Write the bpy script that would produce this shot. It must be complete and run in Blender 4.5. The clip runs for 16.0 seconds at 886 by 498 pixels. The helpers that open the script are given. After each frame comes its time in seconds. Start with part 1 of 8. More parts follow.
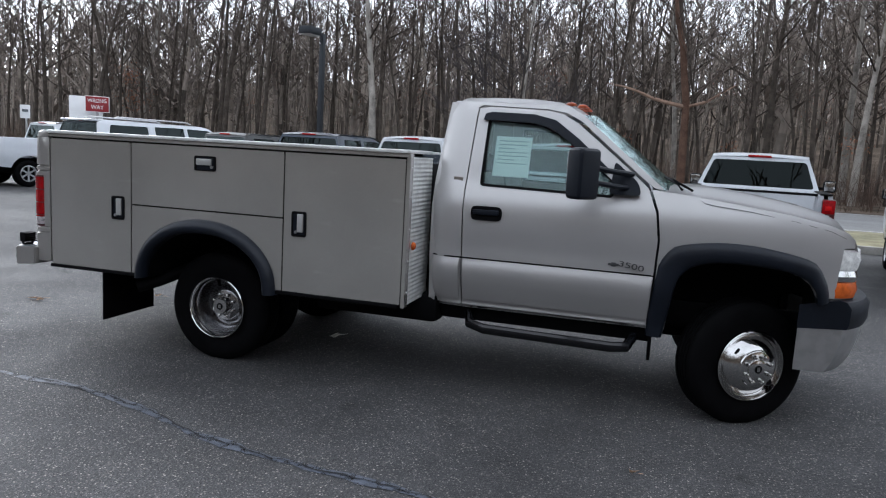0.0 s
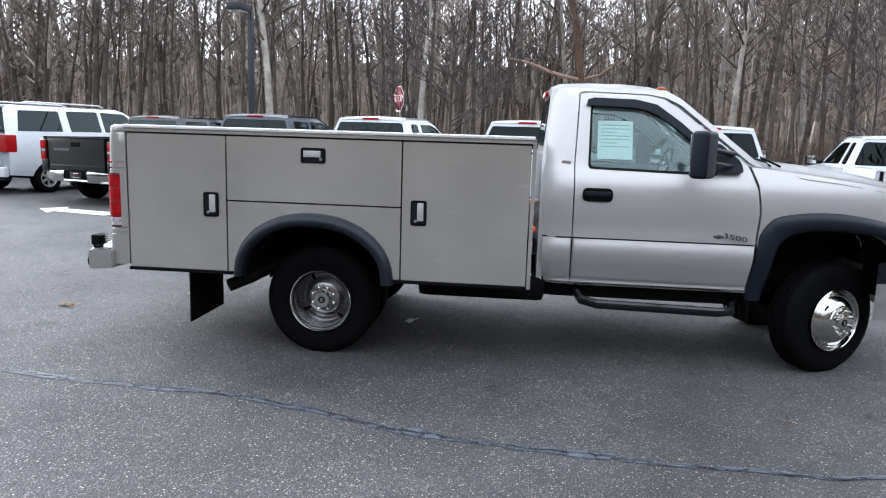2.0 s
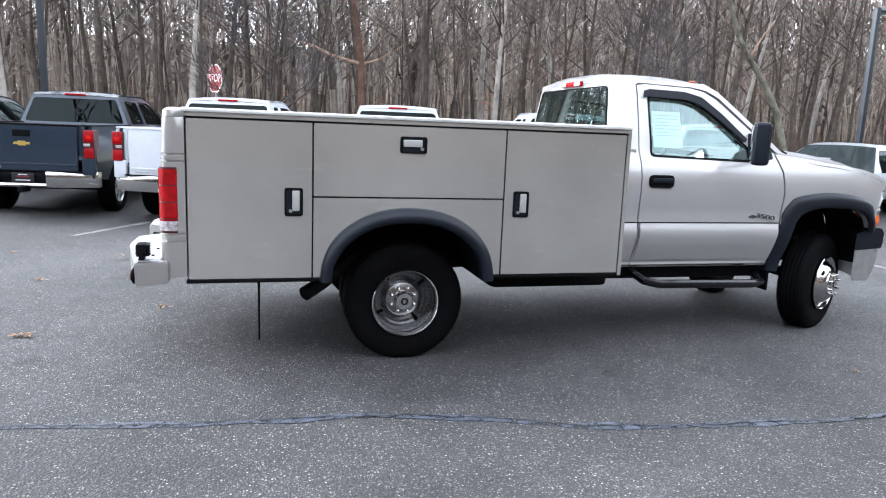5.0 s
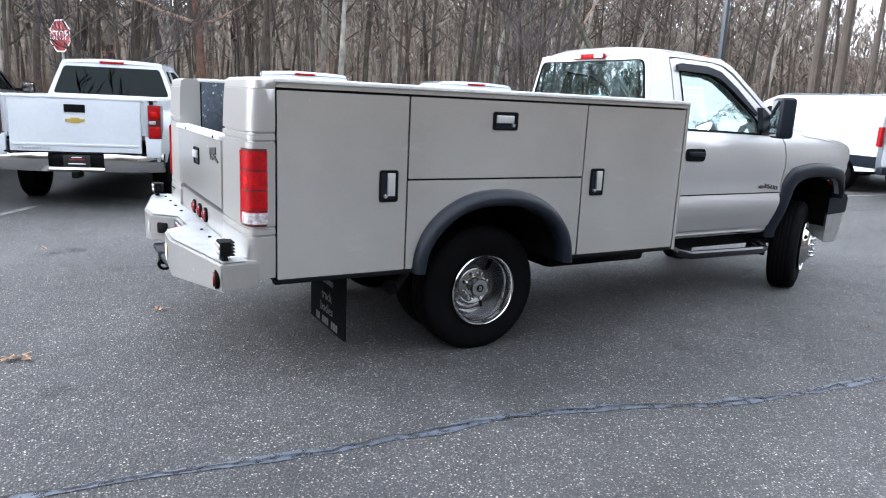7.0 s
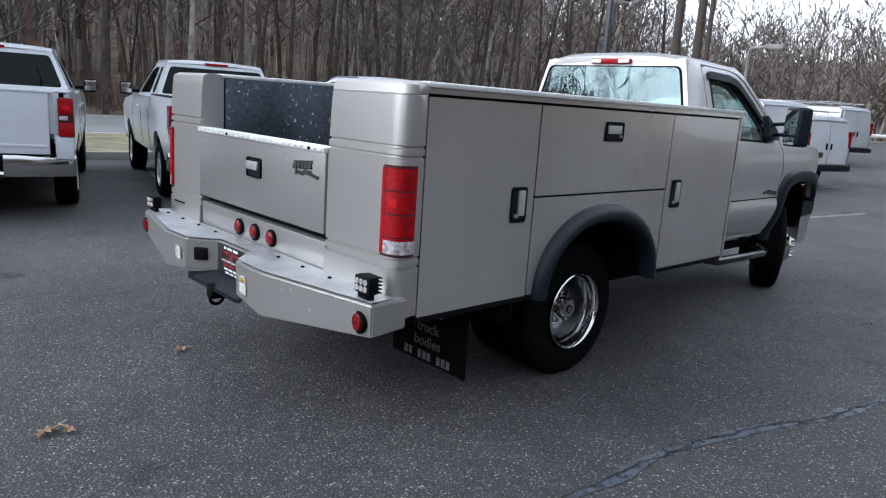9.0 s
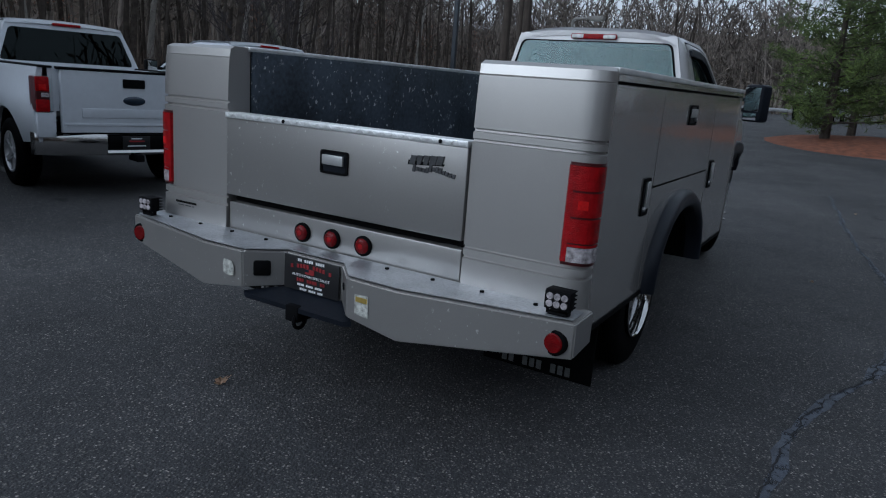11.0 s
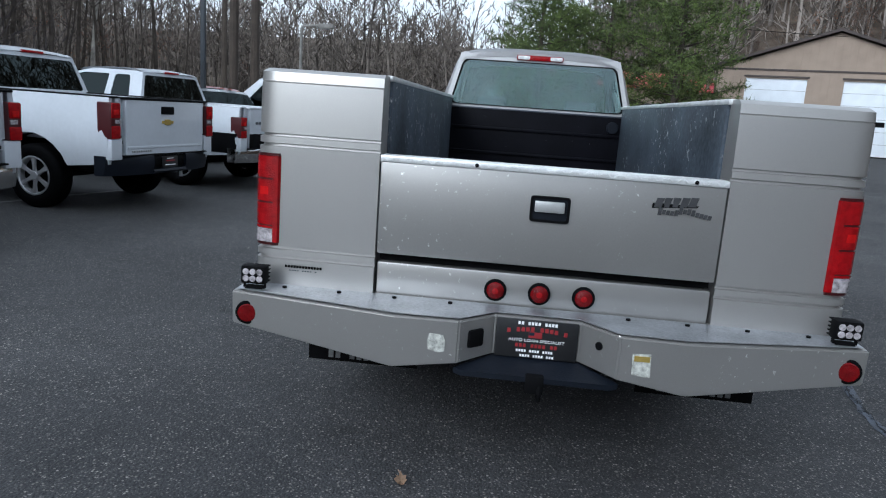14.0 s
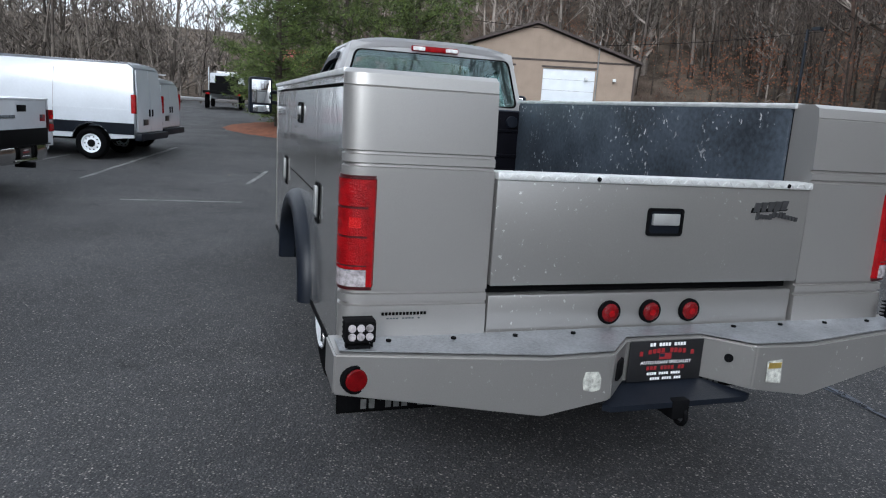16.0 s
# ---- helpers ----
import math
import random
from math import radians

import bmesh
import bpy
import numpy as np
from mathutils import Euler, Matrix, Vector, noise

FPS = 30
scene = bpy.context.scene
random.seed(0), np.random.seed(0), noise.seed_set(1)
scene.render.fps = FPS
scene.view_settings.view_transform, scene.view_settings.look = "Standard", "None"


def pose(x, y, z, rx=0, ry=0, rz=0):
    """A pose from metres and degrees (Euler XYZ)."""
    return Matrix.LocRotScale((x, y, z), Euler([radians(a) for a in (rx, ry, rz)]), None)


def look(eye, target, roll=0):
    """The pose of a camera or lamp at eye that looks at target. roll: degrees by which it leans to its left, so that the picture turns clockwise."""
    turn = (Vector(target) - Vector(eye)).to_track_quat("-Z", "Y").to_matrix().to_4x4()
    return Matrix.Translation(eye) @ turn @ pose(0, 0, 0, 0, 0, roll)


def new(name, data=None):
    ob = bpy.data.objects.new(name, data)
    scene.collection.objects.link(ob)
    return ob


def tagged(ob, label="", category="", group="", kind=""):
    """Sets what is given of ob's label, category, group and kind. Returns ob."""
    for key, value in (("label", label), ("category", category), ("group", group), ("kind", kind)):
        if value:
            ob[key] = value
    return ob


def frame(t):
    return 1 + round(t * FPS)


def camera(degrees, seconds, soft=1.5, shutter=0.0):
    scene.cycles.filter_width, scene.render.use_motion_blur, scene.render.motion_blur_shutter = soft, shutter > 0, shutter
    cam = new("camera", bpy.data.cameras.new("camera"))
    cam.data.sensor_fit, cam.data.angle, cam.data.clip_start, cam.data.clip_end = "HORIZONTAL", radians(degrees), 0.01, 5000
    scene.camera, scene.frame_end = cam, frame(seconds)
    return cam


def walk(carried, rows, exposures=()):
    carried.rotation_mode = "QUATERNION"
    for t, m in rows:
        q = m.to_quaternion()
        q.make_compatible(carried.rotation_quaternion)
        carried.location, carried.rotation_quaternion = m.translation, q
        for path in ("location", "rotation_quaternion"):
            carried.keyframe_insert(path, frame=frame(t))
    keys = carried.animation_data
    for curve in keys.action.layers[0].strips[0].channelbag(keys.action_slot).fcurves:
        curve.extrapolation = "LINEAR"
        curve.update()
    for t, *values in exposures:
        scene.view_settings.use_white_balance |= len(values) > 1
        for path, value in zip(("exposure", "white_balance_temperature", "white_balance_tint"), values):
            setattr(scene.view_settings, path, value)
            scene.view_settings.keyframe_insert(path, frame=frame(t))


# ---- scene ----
cam = camera(65.0, 16.0, 1.15)
# time, eye, target, roll
PATH = [
    (0.0, (0.029, -5.167, 1.53), (-0.517, -3.262, 1.263), 3.3),
    (0.5, (-0.342, -5.29, 1.549), (-0.85, -3.382, 1.235), 1.7),
    (1.0, (-0.692, -5.451, 1.547), (-1.097, -3.521, 1.215), 1.1),
    (1.5, (-1.06, -5.565, 1.524), (-1.253, -3.601, 1.197), 2.7),
    (2.0, (-1.478, -5.597, 1.542), (-1.68, -3.634, 1.219), 1.8),
    (2.5, (-1.859, -5.66, 1.548), (-1.949, -3.693, 1.199), 0.8),
    (3.0, (-2.251, -5.63, 1.557), (-2.179, -3.653, 1.263), 1.1),
    (3.5, (-2.629, -5.62, 1.54), (-2.426, -3.656, 1.223), 2.5),
    (6.0, (-4.437, -4.851, 1.479), (-3.710, -3.027, 1.101), 2.95),
    (6.5, (-4.764, -4.655, 1.474), (-3.917, -2.890, 1.063), 4.17),
    (7.0, (-5.041, -4.376, 1.476), (-4.065, -2.681, 1.061), 2.71),
    (7.5, (-5.329, -4.126, 1.466), (-4.274, -2.462, 1.119), 2.47),
    (8.0, (-5.558, -3.849, 1.436), (-4.354, -2.326, 0.956), 3.36),
    (8.5, (-5.756, -3.538, 1.471), (-4.485, -2.053, 1.047), 3.71),
    (11.0, (-6.540, -1.917, 1.456), (-4.864, -0.929, 0.990), 4.27),
    (11.5, (-6.671, -1.552, 1.456), (-4.913, -0.670, 1.094), 4.38),
    (12.0, (-6.780, -1.216, 1.440), (-4.931, -0.552, 1.065), 4.55),
    (12.5, (-6.866, -0.871, 1.456), (-4.983, -0.320, 1.066), 4.45),
    (13.0, (-6.969, -0.550, 1.462), (-5.037, -0.192, 1.089), 4.36),
    (13.5, (-6.930, -0.190, 1.444), (-4.990, 0.045, 1.021), 2.78),
    (14.0, (-6.898, 0.154, 1.434), (-4.945, 0.326, 1.042), 4.10),
    (14.5, (-6.823, 0.502, 1.431), (-4.872, 0.500, 0.990), 5.03),
    (15.0, (-6.659, 0.833, 1.452), (-4.718, 0.594, 1.032), 3.99),
    (15.5, (-6.543, 1.182, 1.456), (-4.626, 0.748, 1.085), 3.62),
    (16.0, (-6.364, 1.518, 1.430), (-4.501, 0.903, 1.044), 3.64),
]
walk(cam, [(t, look(eye, target, roll)) for t, eye, target, roll in PATH],
     [(0, 0.41, 5750, 10), (1.5, 1.23, 5750, 10), (3.5, 1.34, 5750, 10), (6.0, 1.78, 5700, 10), (7.0, 1.53, 5700, 9), (7.5, 1.12, 5700, 10), (8.5, 0.76, 5650, 10), (11.0, -1.12, 5200, 7), (11.5, -0.72, 5450, 7), (12.5, -0.44, 5270, 6), (13.5, -0.17, 5350, 6), (14.5, -0.32, 5400, 6), (15.5, -0.42, 5600, 7), (16.0, -0.12, 5650, 8)])

# ---- light ----
world = bpy.data.worlds.new("world")
scene.world = world
world.use_nodes = True
wn, wl = world.node_tree.nodes, world.node_tree.links
sky = wn.new("ShaderNodeTexSky")
sky.sky_type = "NISHITA"
sky.sun_disc = False
sky.sun_elevation, sky.sun_rotation = radians(28), radians(299)
sky.dust_density, sky.air_density, sky.ozone_density = 5.0, 1.0, 1.0
grey = wn.new("ShaderNodeHueSaturation")
grey.inputs["Saturation"].default_value = 0.25
wl.new(sky.outputs["Color"], grey.inputs["Color"])
cloud = wn.new("ShaderNodeMix")  # thin even cloud over the clear sky
cloud.data_type = "RGBA"
cloud.inputs["Factor"].default_value = 0.62
# overcast layer, a little brighter towards the horizon
where = wn.new("ShaderNodeTexCoord")
height = wn.new("ShaderNodeSeparateXYZ")
wl.new(where.outputs["Generated"], height.inputs[0])
layer = wn.new("ShaderNodeMapRange")
layer.inputs["To Min"].default_value, layer.inputs["To Max"].default_value = 16.0, 12.0
wl.new(height.outputs["Z"], layer.inputs["Value"])
wl.new(layer.outputs["Result"], cloud.inputs["B"])
wl.new(grey.outputs["Color"], cloud.inputs["A"])
wl.new(cloud.outputs["Result"], wn["Background"].inputs["Color"])
wn["Background"].inputs["Strength"].default_value = 0.13
sun = new("sun", bpy.data.lights.new("sun", "SUN"))
sun.data.energy, sun.data.angle, sun.data.color = 1.7, radians(26), (1.0, 0.96, 0.90)
sun.matrix_world = look((0, 0, 0), (1.0, -0.55, -0.62))


# ---- materials ----
def mat(name, col, rough=0.6, metal=0.0, scale=8.0, vary=0.12, bump=0.0, bscale=0.0, coat=0.0, fine=0.0, spec=0.5):
    """Principled surface whose colour varies at two scales, with fine relief."""
    m = bpy.data.materials.new(name)
    m.use_nodes = True
    nt = m.node_tree
    n, l = nt.nodes, nt.links
    b = n["Principled BSDF"]
    b.inputs["Roughness"].default_value = rough
    b.inputs["Metallic"].default_value = metal
    b.inputs["Coat Weight"].default_value = coat
    b.inputs["Coat Roughness"].default_value = 0.08
    b.inputs["Specular IOR Level"].default_value = spec
    tc = n.new("ShaderNodeTexCoord")
    n1 = n.new("ShaderNodeTexNoise")
    n1.inputs["Scale"].default_value = scale
    n1.inputs["Detail"].default_value = 5
    l.new(tc.outputs["Object"], n1.inputs["Vector"])
    n2 = n.new("ShaderNodeTexNoise")
    n2.inputs["Scale"].default_value = fine or scale * 14
    n2.inputs["Detail"].default_value = 3
    l.new(tc.outputs["Object"], n2.inputs["Vector"])
    mix = n.new("ShaderNodeMath")
    mix.operation = "MULTIPLY_ADD"
    l.new(n2.outputs["Fac"], mix.inputs[0])
    mix.inputs[1].default_value = 0.6
    l.new(n1.outputs["Fac"], mix.inputs[2])
    ramp = n.new("ShaderNodeValToRGB")
    ramp.color_ramp.elements[0].position, ramp.color_ramp.elements[1].position = 0.55, 1.05
    ramp.color_ramp.elements[0].color = (*[c * (1 - vary) for c in col], 1)
    ramp.color_ramp.elements[1].color = (*[min(1, c * (1 + vary)) for c in col], 1)
    l.new(mix.outputs[0], ramp.inputs["Fac"])
    l.new(ramp.outputs["Color"], b.inputs["Base Color"])
    if bump:
        n3 = n.new("ShaderNodeTexNoise")
        n3.inputs["Scale"].default_value = bscale or scale * 20
        n3.inputs["Detail"].default_value = 4
        l.new(tc.outputs["Object"], n3.inputs["Vector"])
        bp = n.new("ShaderNodeBump")
        bp.inputs["Strength"].default_value = bump
        bp.inputs["Distance"].default_value = 0.01
        l.new(n3.outputs["Fac"], bp.inputs["Height"])
        l.new(bp.outputs["Normal"], b.inputs["Normal"])
        if coat:
            l.new(bp.outputs["Normal"], b.inputs["Coat Normal"])
    return m


def glass(name, col=(0.75, 0.82, 0.8), rough=0.0, clear=0.6, base=0.04, gloss=0.8, tint=(0.80, 0.95, 0.95)):
    """Thin pane: tinted see-through with more mirror gloss at a slant."""
    m = bpy.data.materials.new(name)
    m.use_nodes = True
    n, l = m.node_tree.nodes, m.node_tree.links
    n.remove(n["Principled BSDF"])
    t, g, f, x = n.new("ShaderNodeBsdfTransparent"), n.new("ShaderNodeBsdfGlossy"), n.new("ShaderNodeLayerWeight"), n.new("ShaderNodeMixShader")
    t.inputs["Color"].default_value = (*[c * clear for c in col], 1)
    g.inputs["Roughness"].default_value = rough
    g.inputs["Color"].default_value = (*tint, 1)
    f.inputs["Blend"].default_value = 0.5
    p, q = n.new("ShaderNodeMath"), n.new("ShaderNodeMath")
    p.operation, q.operation = "POWER", "MULTIPLY_ADD"
    p.inputs[1].default_value = 1.5
    q.inputs[1].default_value, q.inputs[2].default_value = gloss, base
    l.new(f.outputs["Facing"], p.inputs[0])
    l.new(p.outputs[0], q.inputs[0])
    l.new(q.outputs[0], x.inputs[0])
    l.new(t.outputs[0], x.inputs[1])
    l.new(g.outputs[0], x.inputs[2])
    l.new(x.outputs[0], n["Material Output"].inputs["Surface"])
    return m


def lens(name, col):
    return mat(name, col, 0.22, 0.0, 30, 0.30, 0.35, 170, coat=0.05, spec=0.16)


def chips(m, size=26.0, amount=0.86, col=(0.7, 0.7, 0.68), patch=0.0):
    """Adds scattered pale chips and scratches in the paint; patch: noise scale of the areas that hold them."""
    n, l = m.node_tree.nodes, m.node_tree.links
    b = n["Principled BSDF"]
    src = b.inputs["Base Color"].links[0].from_socket
    tc = n.new("ShaderNodeTexCoord")
    mp = n.new("ShaderNodeMapping")
    mp.inputs["Scale"].default_value = (1.0, 0.9, 0.75)
    mp.inputs["Rotation"].default_value = (0.4, 0.5, 0.2)
    l.new(tc.outputs["Object"], mp.inputs["Vector"])
    v = n.new("ShaderNodeTexNoise")
    v.inputs["Scale"].default_value = size
    v.inputs["Detail"].default_value = 6
    v.inputs["Roughness"].default_value = 0.6
    l.new(mp.outputs["Vector"], v.inputs["Vector"])
    r = n.new("ShaderNodeValToRGB")
    r.color_ramp.elements[0].position, r.color_ramp.elements[1].position = amount - 0.16, amount - 0.12
    l.new(v.outputs["Fac"], r.inputs["Fac"])
    mx = n.new("ShaderNodeMix")
    mx.data_type = "RGBA"
    if patch:
        area, edge, both_in = n.new("ShaderNodeTexNoise"), n.new("ShaderNodeMapRange"), n.new("ShaderNodeMath")
        area.inputs["Scale"].default_value, area.inputs["Detail"].default_value = patch, 3
        edge.inputs["From Min"].default_value, edge.inputs["From Max"].default_value = 0.44, 0.58
        both_in.operation = "MULTIPLY"
        l.new(tc.outputs["Object"], area.inputs["Vector"])
        l.new(area.outputs["Fac"], edge.inputs["Value"])
        l.new(edge.outputs["Result"], both_in.inputs[0])
        l.new(r.outputs["Color"], both_in.inputs[1])
        l.new(both_in.outputs[0], mx.inputs["Factor"])
    else:
        l.new(r.outputs["Color"], mx.inputs["Factor"])
    l.new(src, mx.inputs["A"])
    mx.inputs["B"].default_value = (*col, 1)
    l.new(mx.outputs["Result"], b.inputs["Base Color"])
    return m


def asphalt_mat():
    """Worn asphalt: blotched binder, dark and pale stones of two sizes set in it, oil spots."""
    m = bpy.data.materials.new("asphalt")
    m.use_nodes = True
    n, l = m.node_tree.nodes, m.node_tree.links
    b = n["Principled BSDF"]
    b.inputs["Specular IOR Level"].default_value = 0.26
    tc = n.new("ShaderNodeTexCoord")

    def noise_at(scale, detail=4, rough=0.55):
        q = n.new("ShaderNodeTexNoise")
        q.inputs["Scale"].default_value, q.inputs["Detail"].default_value, q.inputs["Roughness"].default_value = scale, detail, rough
        l.new(tc.outputs["Object"], q.inputs["Vector"])
        return q.outputs["Fac"]

    def ramp(src, stops):
        r = n.new("ShaderNodeValToRGB")
        while len(r.color_ramp.elements) < len(stops):
            r.color_ramp.elements.new(0.5)
        for e, (p, c) in zip(r.color_ramp.elements, stops):
            e.position, e.color = p, (*c, 1) if isinstance(c, tuple) else (c, c, c, 1)
        l.new(src, r.inputs["Fac"])
        return r.outputs["Color"]

    def mixed(kind, fac, a, c):
        x = n.new("ShaderNodeMix")
        x.data_type, x.blend_type = "RGBA", kind
        for key, v in (("Factor", fac), ("A", a), ("B", c)):
            if isinstance(v, float):
                x.inputs[key].default_value = v
            else:
                l.new(v, x.inputs[key])
        return x.outputs["Result"]

    def stones(scale, stops, size):
        v = n.new("ShaderNodeTexVoronoi")
        v.inputs["Scale"].default_value = scale
        l.new(tc.outputs["Object"], v.inputs["Vector"])
        sep = n.new("ShaderNodeSeparateColor")
        l.new(v.outputs["Color"], sep.inputs[0])
        return ramp(sep.outputs[0], stops), ramp(v.outputs["Distance"], [(size - 0.12, 1.0), (size + 0.12, 0.0)]), v.outputs["Distance"]

    binder = mixed("MULTIPLY", 1.0, ramp(noise_at(0.30, 5), [(0.30, (0.034, 0.034, 0.037)), (0.70, (0.056, 0.055, 0.056))]), ramp(noise_at(3.2, 6, 0.7), [(0.30, 0.62), (0.70, 1.30)]))
    fine, fine_in, _ = stones(130, [(0.0, (0.022, 0.022, 0.024)), (0.60, (0.044, 0.044, 0.046)), (0.86, (0.095, 0.092, 0.088)), (1.0, (0.22, 0.21, 0.195))], 0.46)
    big, big_in, depth = stones(78, [(0.0, (0.018, 0.018, 0.020)), (0.62, (0.046, 0.045, 0.046)), (0.82, (0.095, 0.090, 0.083)), (0.93, (0.19, 0.178, 0.158)), (1.0, (0.36, 0.335, 0.30))], 0.36)
    col = mixed("MIX", big_in, mixed("MIX", fine_in, binder, fine), big)
    col = mixed("MULTIPLY", 1.0, col, ramp(noise_at(0.55, 5, 0.6), [(0.32, 0.76), (0.68, 1.36)]))
    col = mixed("MULTIPLY", 1.0, col, ramp(noise_at(1.7, 3), [(0.66, 1.0), (0.74, 0.42)]))
    l.new(col, b.inputs["Base Color"])
    l.new(ramp(noise_at(1.1, 4), [(0.3, 0.62), (0.7, 0.86)]), b.inputs["Roughness"])
    grain, relief = n.new("ShaderNodeMath"), n.new("ShaderNodeBump")
    grain.operation = "MULTIPLY_ADD"
    grain.inputs[1].default_value = -0.8
    l.new(depth, grain.inputs[0])
    l.new(noise_at(110, 3), grain.inputs[2])
    relief.inputs["Strength"].default_value, relief.inputs["Distance"].default_value = 0.9, 0.006
    l.new(grain.outputs[0], relief.inputs["Height"])
    l.new(relief.outputs["Normal"], b.inputs["Normal"])
    return m


M = {}
M["asphalt"] = asphalt_mat()
M["road"] = mat("road_asphalt", (0.16, 0.16, 0.16), 0.85, 0, 0.4, 0.2, 0.5, 60)
M["sealant"] = mat("crack_sealant", (0.047, 0.055, 0.073), 0.6, 0, 9, 0.45, 0.3, 120)
nt = M["sealant"].node_tree  # worn through in patches
tc, nz, rp, gap, mx = [nt.nodes.new("ShaderNode" + k) for k in ("TexCoord", "TexNoise", "ValToRGB", "BsdfTransparent", "MixShader")]
nz.inputs["Scale"].default_value, nz.inputs["Detail"].default_value, nz.inputs["Roughness"].default_value = 14, 8, 0.75
rp.color_ramp.elements[0].position, rp.color_ramp.elements[1].position = 0.35, 0.50
nt.links.new(tc.outputs["Object"], nz.inputs["Vector"])
nt.links.new(nz.outputs["Fac"], rp.inputs["Fac"])
nt.links.new(rp.outputs["Color"], mx.inputs[0])
nt.links.new(gap.outputs[0], mx.inputs[1])
nt.links.new(nt.nodes["Principled BSDF"].outputs[0], mx.inputs[2])
nt.links.new(mx.outputs[0], nt.nodes["Material Output"].inputs["Surface"])
M["crack"] = mat("crack", (0.012, 0.012, 0.014), 0.9, 0, 30, 0.3)
M["line"] = mat("line_paint", (0.5, 0.5, 0.48), 0.8, 0, 9, 0.45, 0.3, 90)
M["faded"] = mat("faded_line_paint", (0.16, 0.16, 0.155), 0.85, 0, 9, 0.6, 0.3, 90)
M["earth"] = mat("leaf_litter", (0.092, 0.073, 0.057), 0.95, 0, 0.6, 0.6, 0.8, 12, fine=9, spec=0.03)
M["grass"] = mat("dry_grass", (0.17, 0.155, 0.09), 0.95, 0, 1.2, 0.5, 0.8, 40)
M["kerb"] = mat("kerb_stone", (0.24, 0.23, 0.21), 0.9, 0, 3, 0.3, 0.5, 50)
M["mulch"] = mat("mulch", (0.16, 0.055, 0.025), 0.95, 0, 5, 0.5, 0.9, 40)
M["paint"] = mat("silver_paint", (0.415, 0.405, 0.40), 0.40, 0.45, 1.3, 0.05, 0.14, 1.4, coat=0.6, fine=300)
M["box"] = chips(mat("box_paint", (0.44, 0.424, 0.40), 0.24, 0.66, 1.6, 0.11, 0.60, 1.5, coat=0.9, fine=300), 42, 0.862)
nt = M["box"].node_tree  # faint pale scuffs drawn along the doors
bs = nt.nodes["Principled BSDF"]
src = bs.inputs["Base Color"].links[0].from_socket
tc, mp, nz, rp, mx = [nt.nodes.new("ShaderNode" + k) for k in ("TexCoord", "Mapping", "TexNoise", "ValToRGB", "Mix")]
mp.inputs["Scale"].default_value = (2.2, 2.2, 9.0)
nz.inputs["Scale"].default_value, nz.inputs["Detail"].default_value = 1.3, 6
rp.color_ramp.elements[0].position, rp.color_ramp.elements[1].position = 0.64, 0.90
mx.data_type = "RGBA"
mx.inputs["B"].default_value = (0.58, 0.57, 0.55, 1)
nt.links.new(tc.outputs["Object"], mp.inputs["Vector"])
nt.links.new(mp.outputs["Vector"], nz.inputs["Vector"])
nt.links.new(nz.outputs["Fac"], rp.inputs["Fac"])
nt.links.new(rp.outputs["Color"], mx.inputs["Factor"])
nt.links.new(src, mx.inputs["A"])
nt.links.new(mx.outputs["Result"], bs.inputs["Base Color"])
M["gate"] = chips(mat("gate_paint", (0.35, 0.338, 0.322), 0.34, 0.66, 1.1, 0.07, 0.10, 2.0, coat=0.4, fine=300), 64, 0.805, patch=2.2)
M["pod"] = mat("pod_paint", (0.385, 0.371, 0.353), 0.38, 0.68, 1.1, 0.07, 0.03, 2.0, coat=0.15, fine=300)
M["tread"] = mat("tread_plate", (0.72, 0.72, 0.71), 0.40, 0.5, 18, 0.15, 0.12, 60)
M["liner"] = chips(mat("bed_liner", (0.035, 0.042, 0.055), 0.55, 0, 3, 0.3, 0.3, 50), 30, 0.805, (0.42, 0.43, 0.43))
M["plastic"] = mat("dark_plastic", (0.007, 0.009, 0.014), 0.45, 0, 6, 0.2, 0.1, 160, spec=0.16)
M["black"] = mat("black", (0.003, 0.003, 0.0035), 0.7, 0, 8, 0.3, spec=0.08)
M["flare"] = mat("flare_plastic", (0.006, 0.0085, 0.0145), 0.40, 0, 6, 0.2, 0.08, 160, spec=0.28)
M["blackbed"] = chips(mat("black_bed_paint", (0.004, 0.004, 0.006), 0.5, 0, 6, 0.3, 0.1, 40, spec=0.06), 40, 0.875, (0.4, 0.4, 0.4))
M["bedwall"] = chips(mat("bed_wall_paint", (0.046, 0.056, 0.070), 0.50, 0.1, 3.0, 0.55, 0.15, 30, spec=0.25), 40, 0.775, (0.55, 0.55, 0.55), 2.6)
M["badge"] = mat("badge_metal", (0.075, 0.075, 0.078), 0.4, 0.6, 30, 0.2)
M["step"] = mat("step_metal", (0.40, 0.41, 0.43), 0.42, 0.75, 6, 0.25, 0.3, 90)
M["brass"] = mat("small_badge", (0.24, 0.215, 0.195), 0.4, 0.4, 20, 0.2)
M["paddle"] = mat("latch_metal", (0.5, 0.5, 0.49), 0.35, 0.6, 20, 0.06)
M["mirror"] = mat("mirror_silver", (0.7, 0.71, 0.72), 0.03, 1.0, 10, 0.02)
M["rubber"] = mat("rubber", (0.003, 0.003, 0.0034), 0.7, 0, 10, 0.3, 0.2, 90, spec=0.04)
M["chrome"] = mat("chrome", (0.52, 0.515, 0.505), 0.10, 1.0, 14, 0.06)
# rim chrome again, with the dish's dark reflection put into the colour
M["dish"] = mat("darkened_chrome", (0.30, 0.30, 0.305), 0.16, 1.0, 9, 0.25)
M["tube_gloss"] = mat("gloss_black_tube", (0.004, 0.0045, 0.006), 0.22, 0, 8, 0.2, coat=0.3, spec=0.35)
